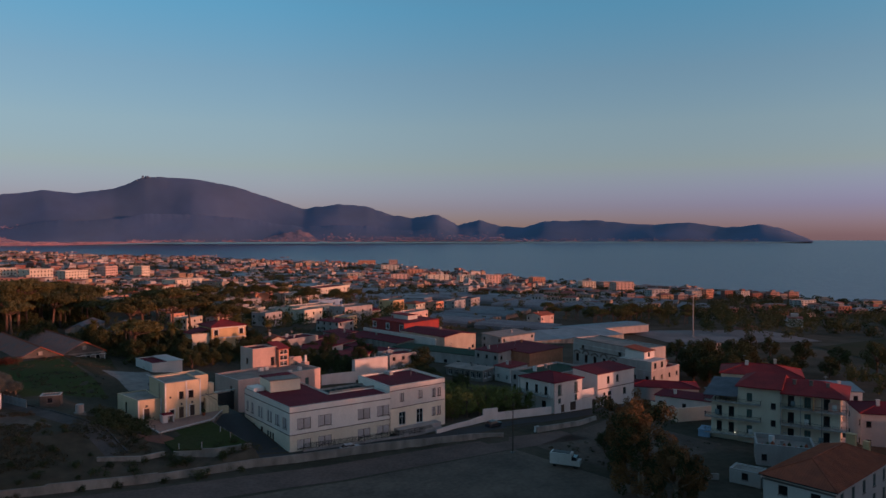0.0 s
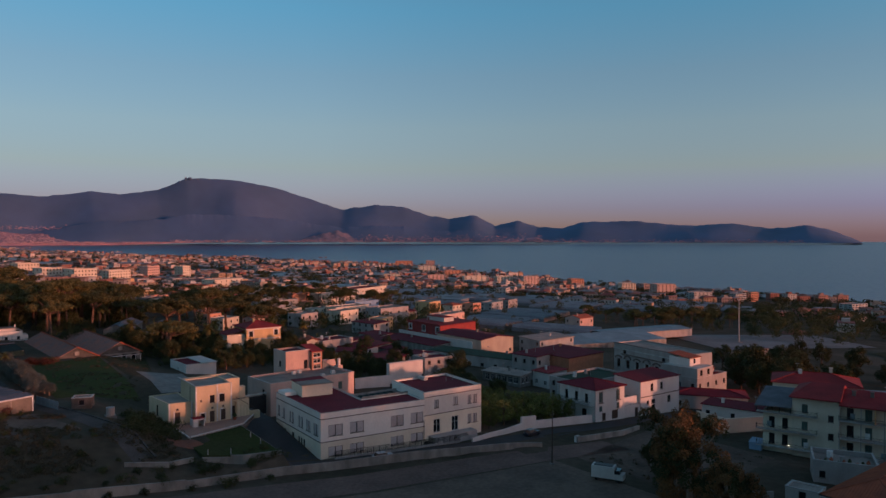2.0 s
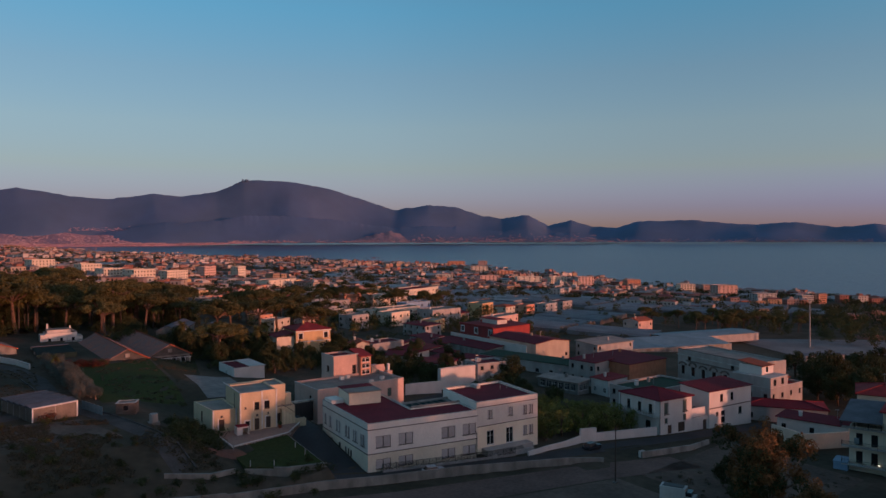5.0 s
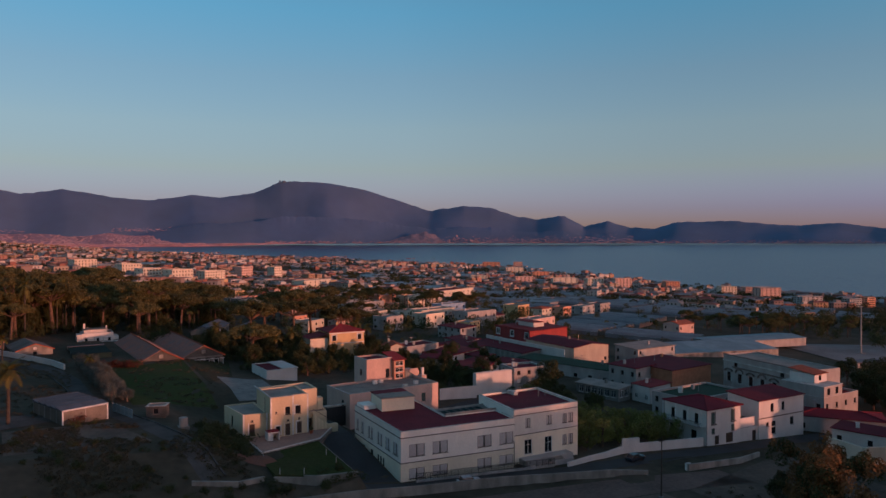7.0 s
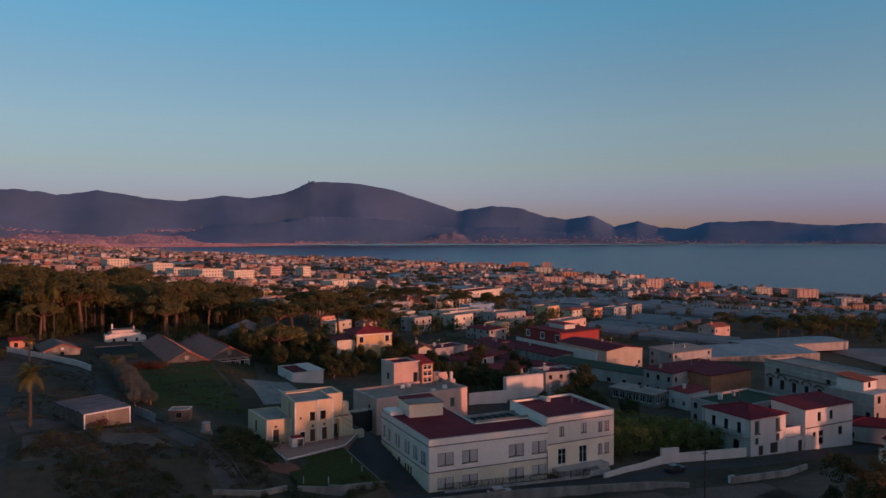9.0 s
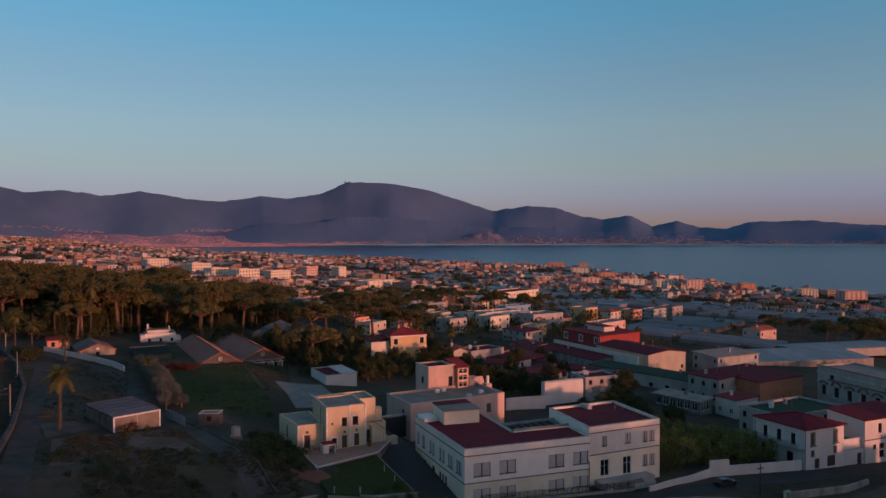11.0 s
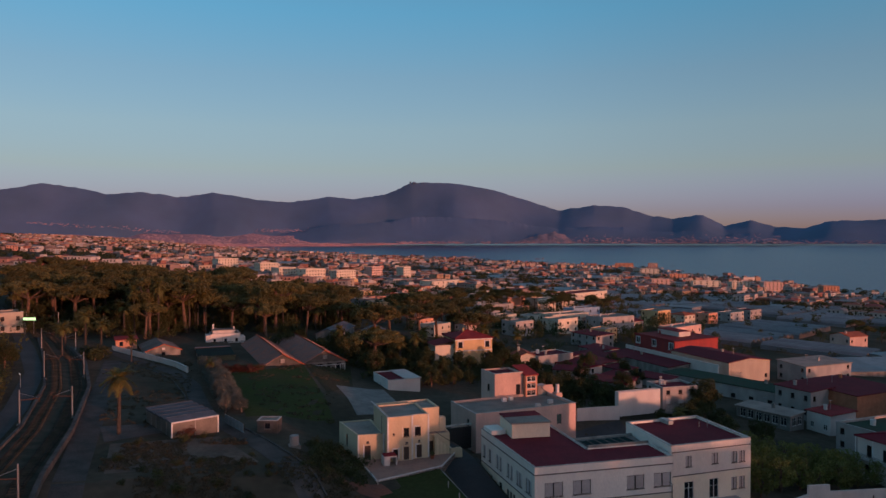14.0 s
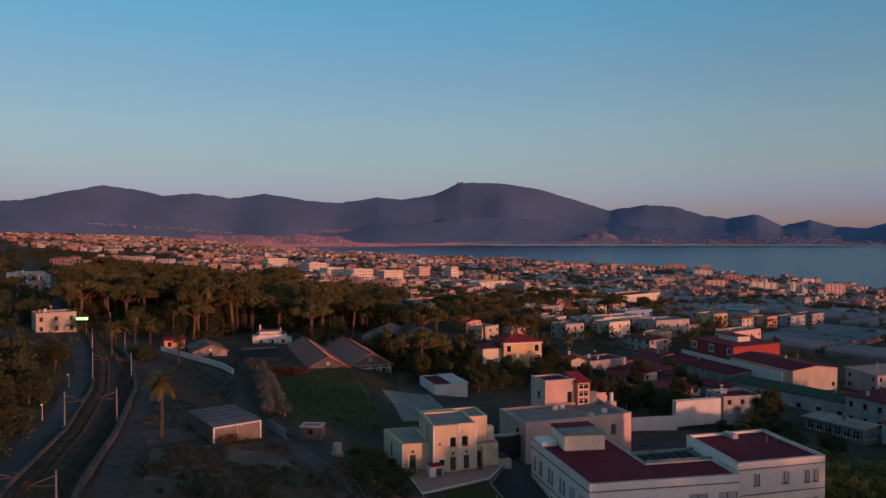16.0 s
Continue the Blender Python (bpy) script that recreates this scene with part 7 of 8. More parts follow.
            p, q = pt(t0), pt(t1)
            wd = 0.95 * math.sin(math.pi * min(1, t0 * 0.85 + 0.12)) + 0.05
            for sg in (-1, 1):
                for u in (0.0, 0.33, 0.66):
                    a = p + (q - p) * u
                    b = p + (q - p) * (u + 0.34)
                    tip = (a + b) / 2 + Vector((0.25, sg * wd, -0.35 * wd))
                    k = len(fm.v)
                    fm.v += [tuple(a), tuple(b), tuple(tip)]
                    fm.f.append((k, k + 1, k + 2))
        fm.tube([tuple(Vector((2.9 * t, 0, 1.3 * t - 2.3 * t * t))) for t in (0, 0.35, 0.7, 1)], [0.05, 0.04, 0.03, 0.01], 4)
        frond = fm.mesh("frond", M["palm_leaf"])
        for i in range(26):
            el = rnd.uniform(-35, 62)
            part("frond", frond, None, ob, m=pose(0.15, 0.1, h, 0, -el, i * 360 / 26 + rnd.uniform(-8, 8)))
        dead = [((0.15 + rnd.gauss(0, 0.3), 0.1 + rnd.gauss(0, 0.3), h - rnd.uniform(0.3, 1.4)), 0.5) for _ in range(5)]
        part("dry_skirt", leaf_cloud(dead, 0.25, 80, rnd), M["dry_leaf"], ob, "hanging dry fronds")
    elif style in ("bush", "russet"):
        clumps = [((rnd.gauss(0, 0.8), rnd.gauss(0, 0.8), rnd.uniform(0.2, 1.3)), rnd.uniform(0.5, 0.95)) for _ in range(10)]
        tk.tube([(0, 0, -0.3), (0, 0, 0.8)], [0.12, 0.06], 6)
        part("trunk", tk, M["bark"], ob)
        part("crown", leaf_cloud(clumps, 0.17, 70, rnd), M["leaf" if style == "bush" else "redleaf"], ob)
    return ob


def plant(protos, places, rnd, group, lo=0.8, hi=1.2, dz=0.0):
    """Copies of the trees at the places (x, y) or (x, y, size)."""
    for i, p in enumerate(places):
        k = p[2] if len(p) > 2 else rnd.uniform(lo, hi)
        pr = protos[i % len(protos)]
        m = pose(p[0], p[1], land(p[0], p[1]) + dz, 0, 0, rnd.uniform(0, 360))
        c = copy_thing(pr, m)
        kz = (p[3] if len(p) > 3 else k) * rnd.uniform(0.92, 1.08)
        c.scale = (k, k, kz)
        tagged(c, group=group)


def scatter(rnd, n, x0, x1, y0, y1, gap, keep=None, tries=40):
    out = []
    for _ in range(n * tries):
        if len(out) >= n:
            break
        x, y = rnd.uniform(x0, x1), rnd.uniform(y0, y1)
        if (keep is None or keep(x, y)) and all((x - a) ** 2 + (y - b) ** 2 > gap * gap for a, b in out):
            out.append((x, y))
    return out


rnd = random.Random(11)
PINE = [tree("stone_pine", "umbrella-shaped stone pine with a bare trunk", s, "pine") for s in (1, 2, 3)]
TALL = [tree("tall_pine", "tall dark pine with a high crown", s, "tall") for s in (4, 5)]
BROAD = [tree("broadleaf_tree", "dense dark green broadleaf tree", s, "broad") for s in (6, 7, 8)]
CITRUS = [tree("citrus_tree", "yellow-green citrus tree in a garden", s, "citrus") for s in (9, 10)]
OLIVE = [tree("olive_tree", "grey-green olive tree with fine leaves", s, "olive") for s in (12, 13)]
PALM = [tree("palm_tree", "tall palm with drooping yellow-green fronds", s, "palm") for s in (14, 15)]
BUSH = [tree("bush", "dark evergreen bush with small leaves", s, "bush") for s in (16, 17)]
EUC = tree("eucalyptus_tree", "large eucalyptus with pale limbs and russet leaves", 21, "eucalyptus")
HOME = [(-30, 235), (-55, 250), (-10, 262), (-75, 262), (10, 290), (-42, 300), (-20, 330), (-95, 300), (52, 12), (56, 18),
        (-43, 74), (-43.5, 68), (-61.3, 40.2), (8, 138), (-28, 26), (-26, 24)]
for ob, (x, y) in zip(PINE + TALL + BROAD + CITRUS + OLIVE + PALM + BUSH, HOME):
    ob.matrix_world = pose(x, y, land(x, y))
PALM[0].scale = (1.12, 1.12, 1.28)
EUC.matrix_world = pose(37.5, -56.5, land(37.5, -56.5))
copy_thing(EUC, pose(46, -48, land(46, -48), 0, 0, 130)).scale = (0.85, 0.85, 0.95)
copy_thing(EUC, pose(33, -66, land(33, -66), 0, 0, 230)).scale = (0.7, 0.7, 0.75)
plant(BROAD, [(52, -44, 0.7), (57, -40, 0.6), (49, -58, 0.75), (55, -35, 0.5), (63, -30, 0.45), (66, -36, 0.5)], rnd, "trees by the road")

# the pine wood to the north of the meadows
wood = lambda x, y: -100 + (y - 150) * -0.25 < x < 18 + (y - 150) * 0.05 and not (-50 < x < -28 and y < 185) and math.hypot(x + 38, y - 168) > 18 and not (x < -50 and y < 165) and not (-14 < x < 24 and 160 < y < 212)
plant(PINE, [(x, y, rnd.uniform(1.45, 1.9), rnd.uniform(1.0, 1.32) - 0.15 * (x > -20)) for x, y in scatter(rnd, 98, -130, 28, 180, 360, 7.6, wood)], rnd, "stone pines of the wood")
plant(TALL, [(x, y, rnd.uniform(1.2, 1.6), rnd.uniform(0.95, 1.2) - 0.12 * (x > -20)) for x, y in scatter(rnd, 66, -130, 28, 172, 350, 6.0, wood)], rnd, "tall pines of the wood")
plant(BROAD, scatter(rnd, 80, -110, 24, 150, 330, 5.5, wood), rnd, "broadleaf trees of the wood", 0.75, 1.25)
plant(PALM, scatter(rnd, 18, -85, 15, 162, 240, 5, wood), rnd, "palms of the wood", 0.9, 1.35)
plant(PALM, [(x, y, rnd.uniform(0.9, 1.1), rnd.uniform(1.6, 1.9)) for x, y in ((-52, 186), (-49, 189), (-46, 185), (-50, 193), (-54, 192), (-22, 196), (-18, 199), (-70, 176), (-66, 181), (-62, 172))], rnd, "tall palms of the wood")
plant([PINE[0]], [(1.5, 113, 1.5, 1.0), (9.3, 144.9, 1.55, 1.4), (-25.6, 164, 1.3, 0.95), (-66, 168, 1.2, 0.95)], rnd, "garden pines")
plant(PINE, [(47, 236, 1.5, 1.0), (56, 246, 1.6, 1.05), (66, 240, 1.5, 1.0), (76, 250, 1.6, 1.1), (84, 262, 1.5, 1.0), (60, 262, 1.6, 1.1), (72, 270, 1.5, 1.1), (86, 282, 1.5, 1.1), (48, 254, 1.4, 1.1), (94, 250, 1.4, 0.95)], rnd, "pines beyond the villa")
plant([PINE[1]], [(34, 172, 1.6, 1.0), (44, 180, 1.6, 1.0), (24, 180, 1.7, 1.0), (54, 172, 1.4, 0.9), (-25, 180, 1.4, 0.95), (-8, 192, 1.4, 1.0), (-52, 198, 1.3, 1.0), (62, 180, 1.4, 0.9), (-37, 186, 1.3, 0.9)], rnd, "garden pines")
# thicket between the garden house, the villa and the sheds
thicket = lambda x, y: not (-2.5 < x < 9 and y < 100) and not (25 < x < 48 and 122 < y < 143) and not (x < -4 and 106 < y < 162) and not (x < 2 and y < 100)
plant(BROAD, scatter(rnd, 75, -6, 70, 90, 168, 4.6, lambda x, y: thicket(x, y) and y > 88 + 0.2 * x and x < 62 - (168 - y) * 0.15), rnd, "thicket trees", 0.5, 0.85)
plant(BROAD, scatter(rnd, 14, 36, 60, 62, 82, 4, None), rnd, "trees behind the pink house", 0.55, 0.85)
plant(PALM, [(9, 150, 1.0), (20, 132, 0.95), (14, 128, 0.9), (52, 150, 1.0), (60, 158, 1.05), (66, 150, 0.9), (26, 147, 0.8), (-2, 150, 0.9), (30, 155, 1.0)], rnd, "palms round the villa")
plant(PALM, [(-45.5, 92, 0.6), (-66, 118, 0.7)], rnd, "garden palms")
plant(BUSH, [(-75.5, 121, 1.8), (-74, 125, 2.2), (-77.5, 127, 1.8), (-57.5, 33, 0.6), (-50, 33.5, 0.8), (-47, 35.5, 0.6)], rnd, "garden bushes")
# garden between the school and the street house
plant(CITRUS, scatter(rnd, 42, 44, 73, 2, 27, 3.2, lambda x, y: x > 44 and y < 28 and not (62 < x and y > 19)), rnd, "citrus trees of the garden", 1.15, 1.6)
plant(BROAD, [(60, 42, 0.8), (64, 46, 0.75), (56, 46, 0.7), (70, 44, 0.7), (78, 40, 0.6), (74, 33, 0.7), (66, 36, 0.7)], rnd, "trees behind the school")
plant(PALM, [(57, 41, 0.75)], rnd, "garden palms")
plant(BROAD, [(75, 55, 1.1), (69.5, 51, 0.9), (80, 92, 0.8), (68, 82, 0.75), (64, 98, 0.8), (86, 108, 0.8), (74, 112, 0.85), (90, 122, 0.8), (66, 112, 0.7)], rnd, "yard trees")
# olive hedge along the lane, garden of the beige house
plant(OLIVE, [(-45.6 + 0.22 * i + sd + rnd.uniform(-0.4, 0.4), 107 - 2.6 * i, rnd.uniform(0.72, 0.92), rnd.uniform(0.55, 0.75)) for i in range(21) for sd in (-1.3, 1.2)], rnd, "olive hedge")
RUSSET = tree("russet_bush", "russet bush with small dry leaves", 18, "russet")
RUSSET.matrix_world = pose(-49.6, 36.2, land(-49.6, 36.2))
plant([RUSSET], [(-43.2 + i * 1.3, 102.6 - 0.25 * i, rnd.uniform(0.85, 1.1)) for i in range(8)] + [(-27.2, 27.4, 0.6), (-25.5, 26, 0.7)], rnd, "russet hedge")
plant(BUSH, [(-40.5 + i * 1.0, 104.5 + rnd.uniform(-0.5, 0.5), rnd.uniform(0.7, 0.9)) for i in range(9)], rnd, "hedge by the sheds")
plant(BUSH, scatter(rnd, 26, -30, -22, 14, 34, 1.6), rnd, "bushes below the villa", 0.6, 1.2)
plant(BUSH, scatter(rnd, 50, -60, -26, -6, 24, 2.0), rnd, "scrub bushes", 0.3, 0.7)
plant(BUSH, scatter(rnd, 16, -24, -10, -6, 4, 1.6), rnd, "wall bushes", 0.4, 0.9)
# wooded slope beyond the railway
VERGE = ([0, 53, 107, 134, 160, 330], [-82.5, -85.0, -93.0, -99.5, -107, -152])
beyond = lambda x, y: x < float(np.interp(y, *VERGE)) and not (-126 < x < -95 and 112 < y < 185)
plant(BROAD, scatter(rnd, 60, -125, -83, 10, 200, 5.0, beyond), rnd, "trees of the slope", 0.55, 0.95)
plant(PINE, scatter(rnd, 16, -260, -120, 240, 520, 14, lambda x, y: x < -95 - max(0, y - 110) * 0.26), rnd, "pines of the slope", 0.8, 1.0)
plant(PALM, [(-108, 200, 1.1), (-84.5, 126, 0.8), (-86, 140, 0.9), (-82, 150, 1.0), (-77, 146, 0.9)], rnd, "palms along the railway")
# trees near the yard with the mast and among the far fields
plant(BROAD, scatter(rnd, 28, 150, 262, -20, 52, 8.5, lambda x, y: y < 52 - 0.05 * x), rnd, "dark trees behind the houses", 1.0, 1.5)
plant(PINE, scatter(rnd, 26, 285, 400, 150, 215, 6), rnd, "row of pines by the greenhouses", 0.75, 0.9)
plant(PINE, scatter(rnd, 30, 130, 240, 330, 420, 8), rnd, "pines of the middle town", 0.8, 1.0)
# denser growth farther off, as one mass
clumps = []
for spots, lo_, hi_ in ((scatter(rnd, 240, -190, -84, 10, 330, 4.8, beyond), 5, 9), (scatter(rnd, 90, 330, 600, 60, 235, 8), 7, 12), (scatter(rnd, 60, 185, 420, -80, 30, 8, lambda x, y: y < -10 or x < 230), 5, 8), (scatter(rnd, 330, 60, 640, 185, 900, 9), 4, 8), (scatter(rnd, 240, 40, 300, 180, 520, 7, lambda x, y: x < 120 + 0.4 * y), 5, 9)):
    for x, y in spots:
        h = rnd.uniform(lo_, hi_)
        for _ in range(9):
            clumps.append(((x + rnd.gauss(0, h * 0.22), y + rnd.gauss(0, h * 0.22), land(x, y) + h * rnd.uniform(0.25, 0.9)), h * rnd.uniform(0.14, 0.26)))
single("garden_trees", leaf_cloud(clumps, 0.42, 16, rnd), M["leaf"], "dark trees of the gardens and fields of the plain", "trees", kind="stuff")
# undergrowth of the wood, the thicket and the wooded slope
under = []
def grow(n, x0, x1, y0, y1, keep, lo_, hi_):
    for x, y in scatter(rnd, n, x0, x1, y0, y1, 1.8, keep, 12):
        h = rnd.uniform(lo_, hi_)
        for _ in range(4):
            under.append(((x + rnd.gauss(0, 1.2), y + rnd.gauss(0, 1.2), land(x, y) + h * rnd.uniform(0.2, 0.8)), rnd.uniform(0.8, 1.5)))
grow(1100, -125, 30, 146, 330, lambda x, y: wood(x, y), 1.5, 6.5)
grow(330, -8, 66, 92, 172, lambda x, y: thicket(x, y) and y > 90 + 0.2 * x, 1.0, 3.5)
grow(620, -150, -82, 5, 240, beyond, 1.0, 3.0)
grow(120, 36, 66, 58, 92, None, 0.8, 2.5)
grow(260, 60, 260, 150, 420, None, 1.0, 4.0)
single("undergrowth", leaf_cloud(under, 0.30, 22, rnd), M["leaf"], "dark undergrowth beneath the trees", "undergrowth", kind="stuff")
# tall trees to the west, behind the flight: unseen, added to cast shade
# taller stretch keeps the school's east block shaded, the gap leaves a lit strip
west = [(x, -121 + rnd.uniform(-6, 6), rnd.uniform(1.15, 1.4) * (1.2 if 90 < x < 107 else 1.0)) for x in np.arange(-25, 132, 4.6) if not 107 < x < 111]
plant(TALL, west, rnd, "row of tall trees")
plant(BROAD, [(x, -124 + rnd.uniform(-4, 4), rnd.uniform(1.8, 2.2) * (1.2 if 90 < x < 106 else 1.0)) for x in np.arange(-25, 132, 3.6) if not 106 < x < 112], rnd, "row of tall trees")
plant(PINE, [(x, -130 + rnd.uniform(-5, 5), rnd.uniform(1.0, 1.2)) for x in np.arange(-20, 128, 8)], rnd, "row of tall trees")

# pale-roofed sheds in a clearing of the wood, fence panels, lit sign
simple_house("wood_shed", "long low shed with a pale sheet roof among the trees", -7, 172, 9, 26, 3.0, -24, "oldwall", "gable", "sheetgrey", 1, 1, 2, 0, kind="dark", rise=1.8, group="wood sheds")
simple_house("wood_shed", "long low shed with a pale sheet roof among the trees", 6, 172, 9, 26, 3.0, -24, "oldwall", "gable", "sheetgrey", 1, 1, 2, 0, kind="dark", rise=1.8, group="wood sheds")
pf = thing("panel_fence", "line of pale sheet fence panels beside the lane", "fence")
for i in range(5):
    x, y = -43.2 + 3.0 * i / 5, 45.8 - 7.9 * i / 5
    m = pose(x, y, land(x, y), 0, 0, math.degrees(math.atan2(-7.9, 3.0)))
    part("panel", MB().box(0.05, 1.62, -0.03, 0.03, 0.0, 1.75), M["sheet"], pf, m=m)
    part("post", MB().box(-0.04, 0.04, -0.05, 0.05, -0.3, 1.9), M["metal"], pf, m=m)
glow = bpy.data.materials.new("lit_sign")
glow.use_nodes = True
glow.node_tree.nodes["Principled BSDF"].inputs["Base Color"].default_value = (0.3, 0.5, 0.3, 1)
glow.node_tree.nodes["Principled BSDF"].inputs["Emission Color"].default_value = (0.62, 1.0, 0.45, 1)
glow.node_tree.nodes["Principled BSDF"].inputs["Emission Strength"].default_value = 0.9
sg = thing("station_sign", "lit pale green sign board on two posts beside the railway", "sign", pose(-101.5, 170, land(-101.5, 170), 0, 0, -15))
part("board", MB().box(-2.0, 2.0, -0.12, 0.12, 4.6, 5.5), glow, sg, "lit green and white board")
for x in (-1.4, 1.4):
    part("post", MB().box(x - 0.06, x + 0.06, -0.06, 0.06, -0.3, 4.597), M["metal"], sg)

for x, y in ((-83.0, 52.3), (-85.4, 82.0)):
    sl_ = thing("street_lamp", "short street lamp with a lit head beside the railway road", "lamp", pose(x, y, land(x, y)), group="street lamps")
    part("pole", MB().tube([(0, 0, -0.3), (0, 0, 3.0)], [0.07, 0.05], 7), M["metal"], sl_)
    part("head", MB().box(-0.3, 0.12, -0.12, 0.12, 3.003, 3.14), M["metal"], sl_)
    part("bulb", MB().box(-0.26, -0.02, -0.09, 0.09, 2.93, 2.999), M["lampglow"], sl_)
tp = thing("telegraph_pole", "thin dark wooden pole beside the dirt road", "pole", pose(37.8, -25.0, land(37.8, -25.0)))
part("shaft", MB().tube([(0, 0, -0.6), (0.1, 0, 10.5)], [0.15, 0.09], 7), M["wood"], tp)
part("crossarm", MB().box(-0.5, 0.7, -0.06, 0.06, 9.8, 9.95), M["wood"], tp)
part("footing", MB().box(-0.35, 0.35, -0.35, 0.35, -0.4, 0.3), M["concrete"], tp)
bx = thing("meter_box", "small white meter box on the street wall", "box", pose(56.0, -14.5, land(56, -14.5)))
part("case", MB().box(-0.6, 0.6, -0.25, 0.25, -0.2, 1.3), M["whitetrim"], bx)
part("lid", MB().box(-0.66, 0.66, -0.3, 0.3, 1.303, 1.38), M["coping"], bx)

# ---- houses of the middle town ----
rb = simple_house("red_building", "deep red building with white window frames", 134.0, 174.0, 26.5, 22, 8.8, -88, "red", "lean", "redroof", 2, 3, 3, 0, z=-7.5, kind="pair", rise=0.7, win=(2.4, 2.6))
for u in (1.0, 12.05, 23.1):
    fr = MB().box(u - 0.35, u - 0.02, -0.12, -0.01, 5.2, 7.7).box(u + 2.42, u + 2.75, -0.12, -0.01, 5.2, 7.7).box(u - 0.35, u + 2.75, -0.12, -0.01, 7.703, 8.05).box(u - 0.45, u + 2.85, -0.3, -0.01, 4.85, 5.15)
    part("window_surround", fr, M["whitetrim"], rb, "white window surround")
part("roof_room", MB().box(4, 18, 9, 15, 8.9, 11.2), M["white"], rb, "white room on the roof")
part("roof_room_roof", MB().box(3.7, 18.3, 8.7, 15.3, 11.203, 11.4), M["redroof"], rb)
part("parapet", MB().box(-0.1, 26.6, -0.3, -0.02, 8.6, 9.3), M["red"], rb)
simple_house("house", "low pink house behind the red building", 172, 196, 22, 10, 7.5, 20, "pink", "flat", "slab", 2, 4, 2, 2, kind="brown")
simple_house("house", "long white house with a maroon roof", 112, 192, 17, 10, 5.6, -80, "dull", "lean", "maroon", 2, 4, 2, 2, kind="dark", rise=0.6)
simple_house("house", "white house with corner balconies", 153, 232, 22, 14, 8.2, 10, "dull", "flat", "slab", 2, 4, 3, 2, kind="brown")
simple_house("house", "pale long house with flat roofs", 134, 252, 26, 12, 7.2, 12, "cream", "flat", "slab", 2, 5, 2, 2, kind="brown")
simple_house("house", "pale blue house end between white walls", 175, 303, 22, 10, 7.0, 12, "blue", "flat", "slab", 2, 4, 2, 2, kind="brown")
simple_house("house", "bright orange-red house wall", 159, 369, 16, 12, 8.0, 15, "salmon", "flat", "slab", 2, 2, 2, 2, kind="brown")
simple_house("house", "long pale two-storey house", 181, 366, 38, 12, 8.0, 18, "cream", "flat", "slab", 2, 7, 2, 2, kind="brown")
simple_house("house", "long low white house", 116, 321, 30, 11, 5.5, 15, "dull", "flat", "slab", 1, 6, 2, 2, kind="brown")
simple_house("warehouse", "wide flat cream hall", 241, 436, 66, 22, 8.0, 27, "cream", "flat", "redroof", 2, 9, 2, 2, kind="brown")
simple_house("house", "cream house pair on a terrace", 161, 552, 40, 16, 9.5, 30, "cream", "flat", "slab", 3, 6, 2, 2, kind="brown")
simple_house("cottage", "small gabled cottage with red tiles", 52, 121, 8, 9, 3.6, -12, "cream", "gable", "tile", 1, 1, 2, 1, kind="dark", rise=1.6)
simple_house("cottage", "dull white flat-roofed annex with maroon roof", 59, 118, 15, 9, 4.6, 12, "dull", "flat", "maroon", 1, 3, 2, 1, kind="dark", par=0.2)
simple_house("ruin", "unfinished grey concrete house", 148.4, 94, 22, 12, 6.2, 4, "grey", "lean", "slab", 2, 2, 2, 2, z=-6.9, kind="dark", rise=0.8)
simple_house("house", "small pink house beside the greenhouses", 256, 172, 13, 11, 7.5, 5, "pink", "gable", "tile", 2, 2, 2, 2, kind="brown")
for x, y, w, d, h, nf, wall, nfr in ((24, 617, 34, 14, 14, 4, "cream", 6), (46, 588, 40, 16, 15, 4, "cream", 7), (90, 668, 46, 14, 13, 4, "cream", 8), (14, 720, 40, 14, 15, 4, "cream", 7), (-30, 760, 44, 14, 14, 4, "cream", 7),
                                     (150, 760, 30, 14, 17, 5, "pink", 6), (196, 780, 22, 14, 18, 5, "cream", 4)):
    simple_house("apartment_block", "sunlit pale apartment block of the town", x, y, w * 0.58, d, h * 0.9, 28, wall, "flat", "slab", nf, nfr, 3, 0, kind="brown", group="apartment blocks", far=True)
for x, y, w, d, h, nf, wall, rot in ((664, 667, 40, 16, 22, 7, "pink", -20), (640, 700, 40, 16, 19, 6, "cream", -20), (725, 628, 32, 18, 20, 6, "salmon", -25), (745, 548, 34, 16, 17, 5, "cream", -25), (800, 553, 18, 14, 16, 5, "pink", -25),
                                     (722, 470, 44, 18, 21, 7, "pink", -20), (690, 392, 44, 14, 13, 4, "grey", -15), (735, 365, 26, 12, 13, 4, "grey", -15), (760, 360, 18, 14, 16, 5, "salmon", -15),
                                     (700, 215, 40, 14, 12, 4, "grey", -10), (600, 730, 60, 16, 17, 5, "cream", -25), (560, 770, 46, 16, 16, 5, "pink", -25), (910, 1420, 70, 20, 24, 7, "salmon", -35), (1060, 1500, 40, 20, 24, 7, "pink", -35),
                                     (500, 800, 40, 16, 15, 5, "cream", -25), (820, 1180, 60, 18, 20, 6, "cream", -35), (760, 1000, 50, 18, 18, 5, "salmon", -30)):
    simple_house("apartment_tower", "tall seaside apartment block in evening light", x, y, w * 0.62, d, h * 0.7, rot, wall, "flat", "slab", nf, 5, 3, 0, kind="dark", group="seaside apartment blocks", win=(2.2, 1.6), far=True)

# ordinary houses, built in a few kinds and set about the streets
rnd = random.Random(23)
KINDS = []
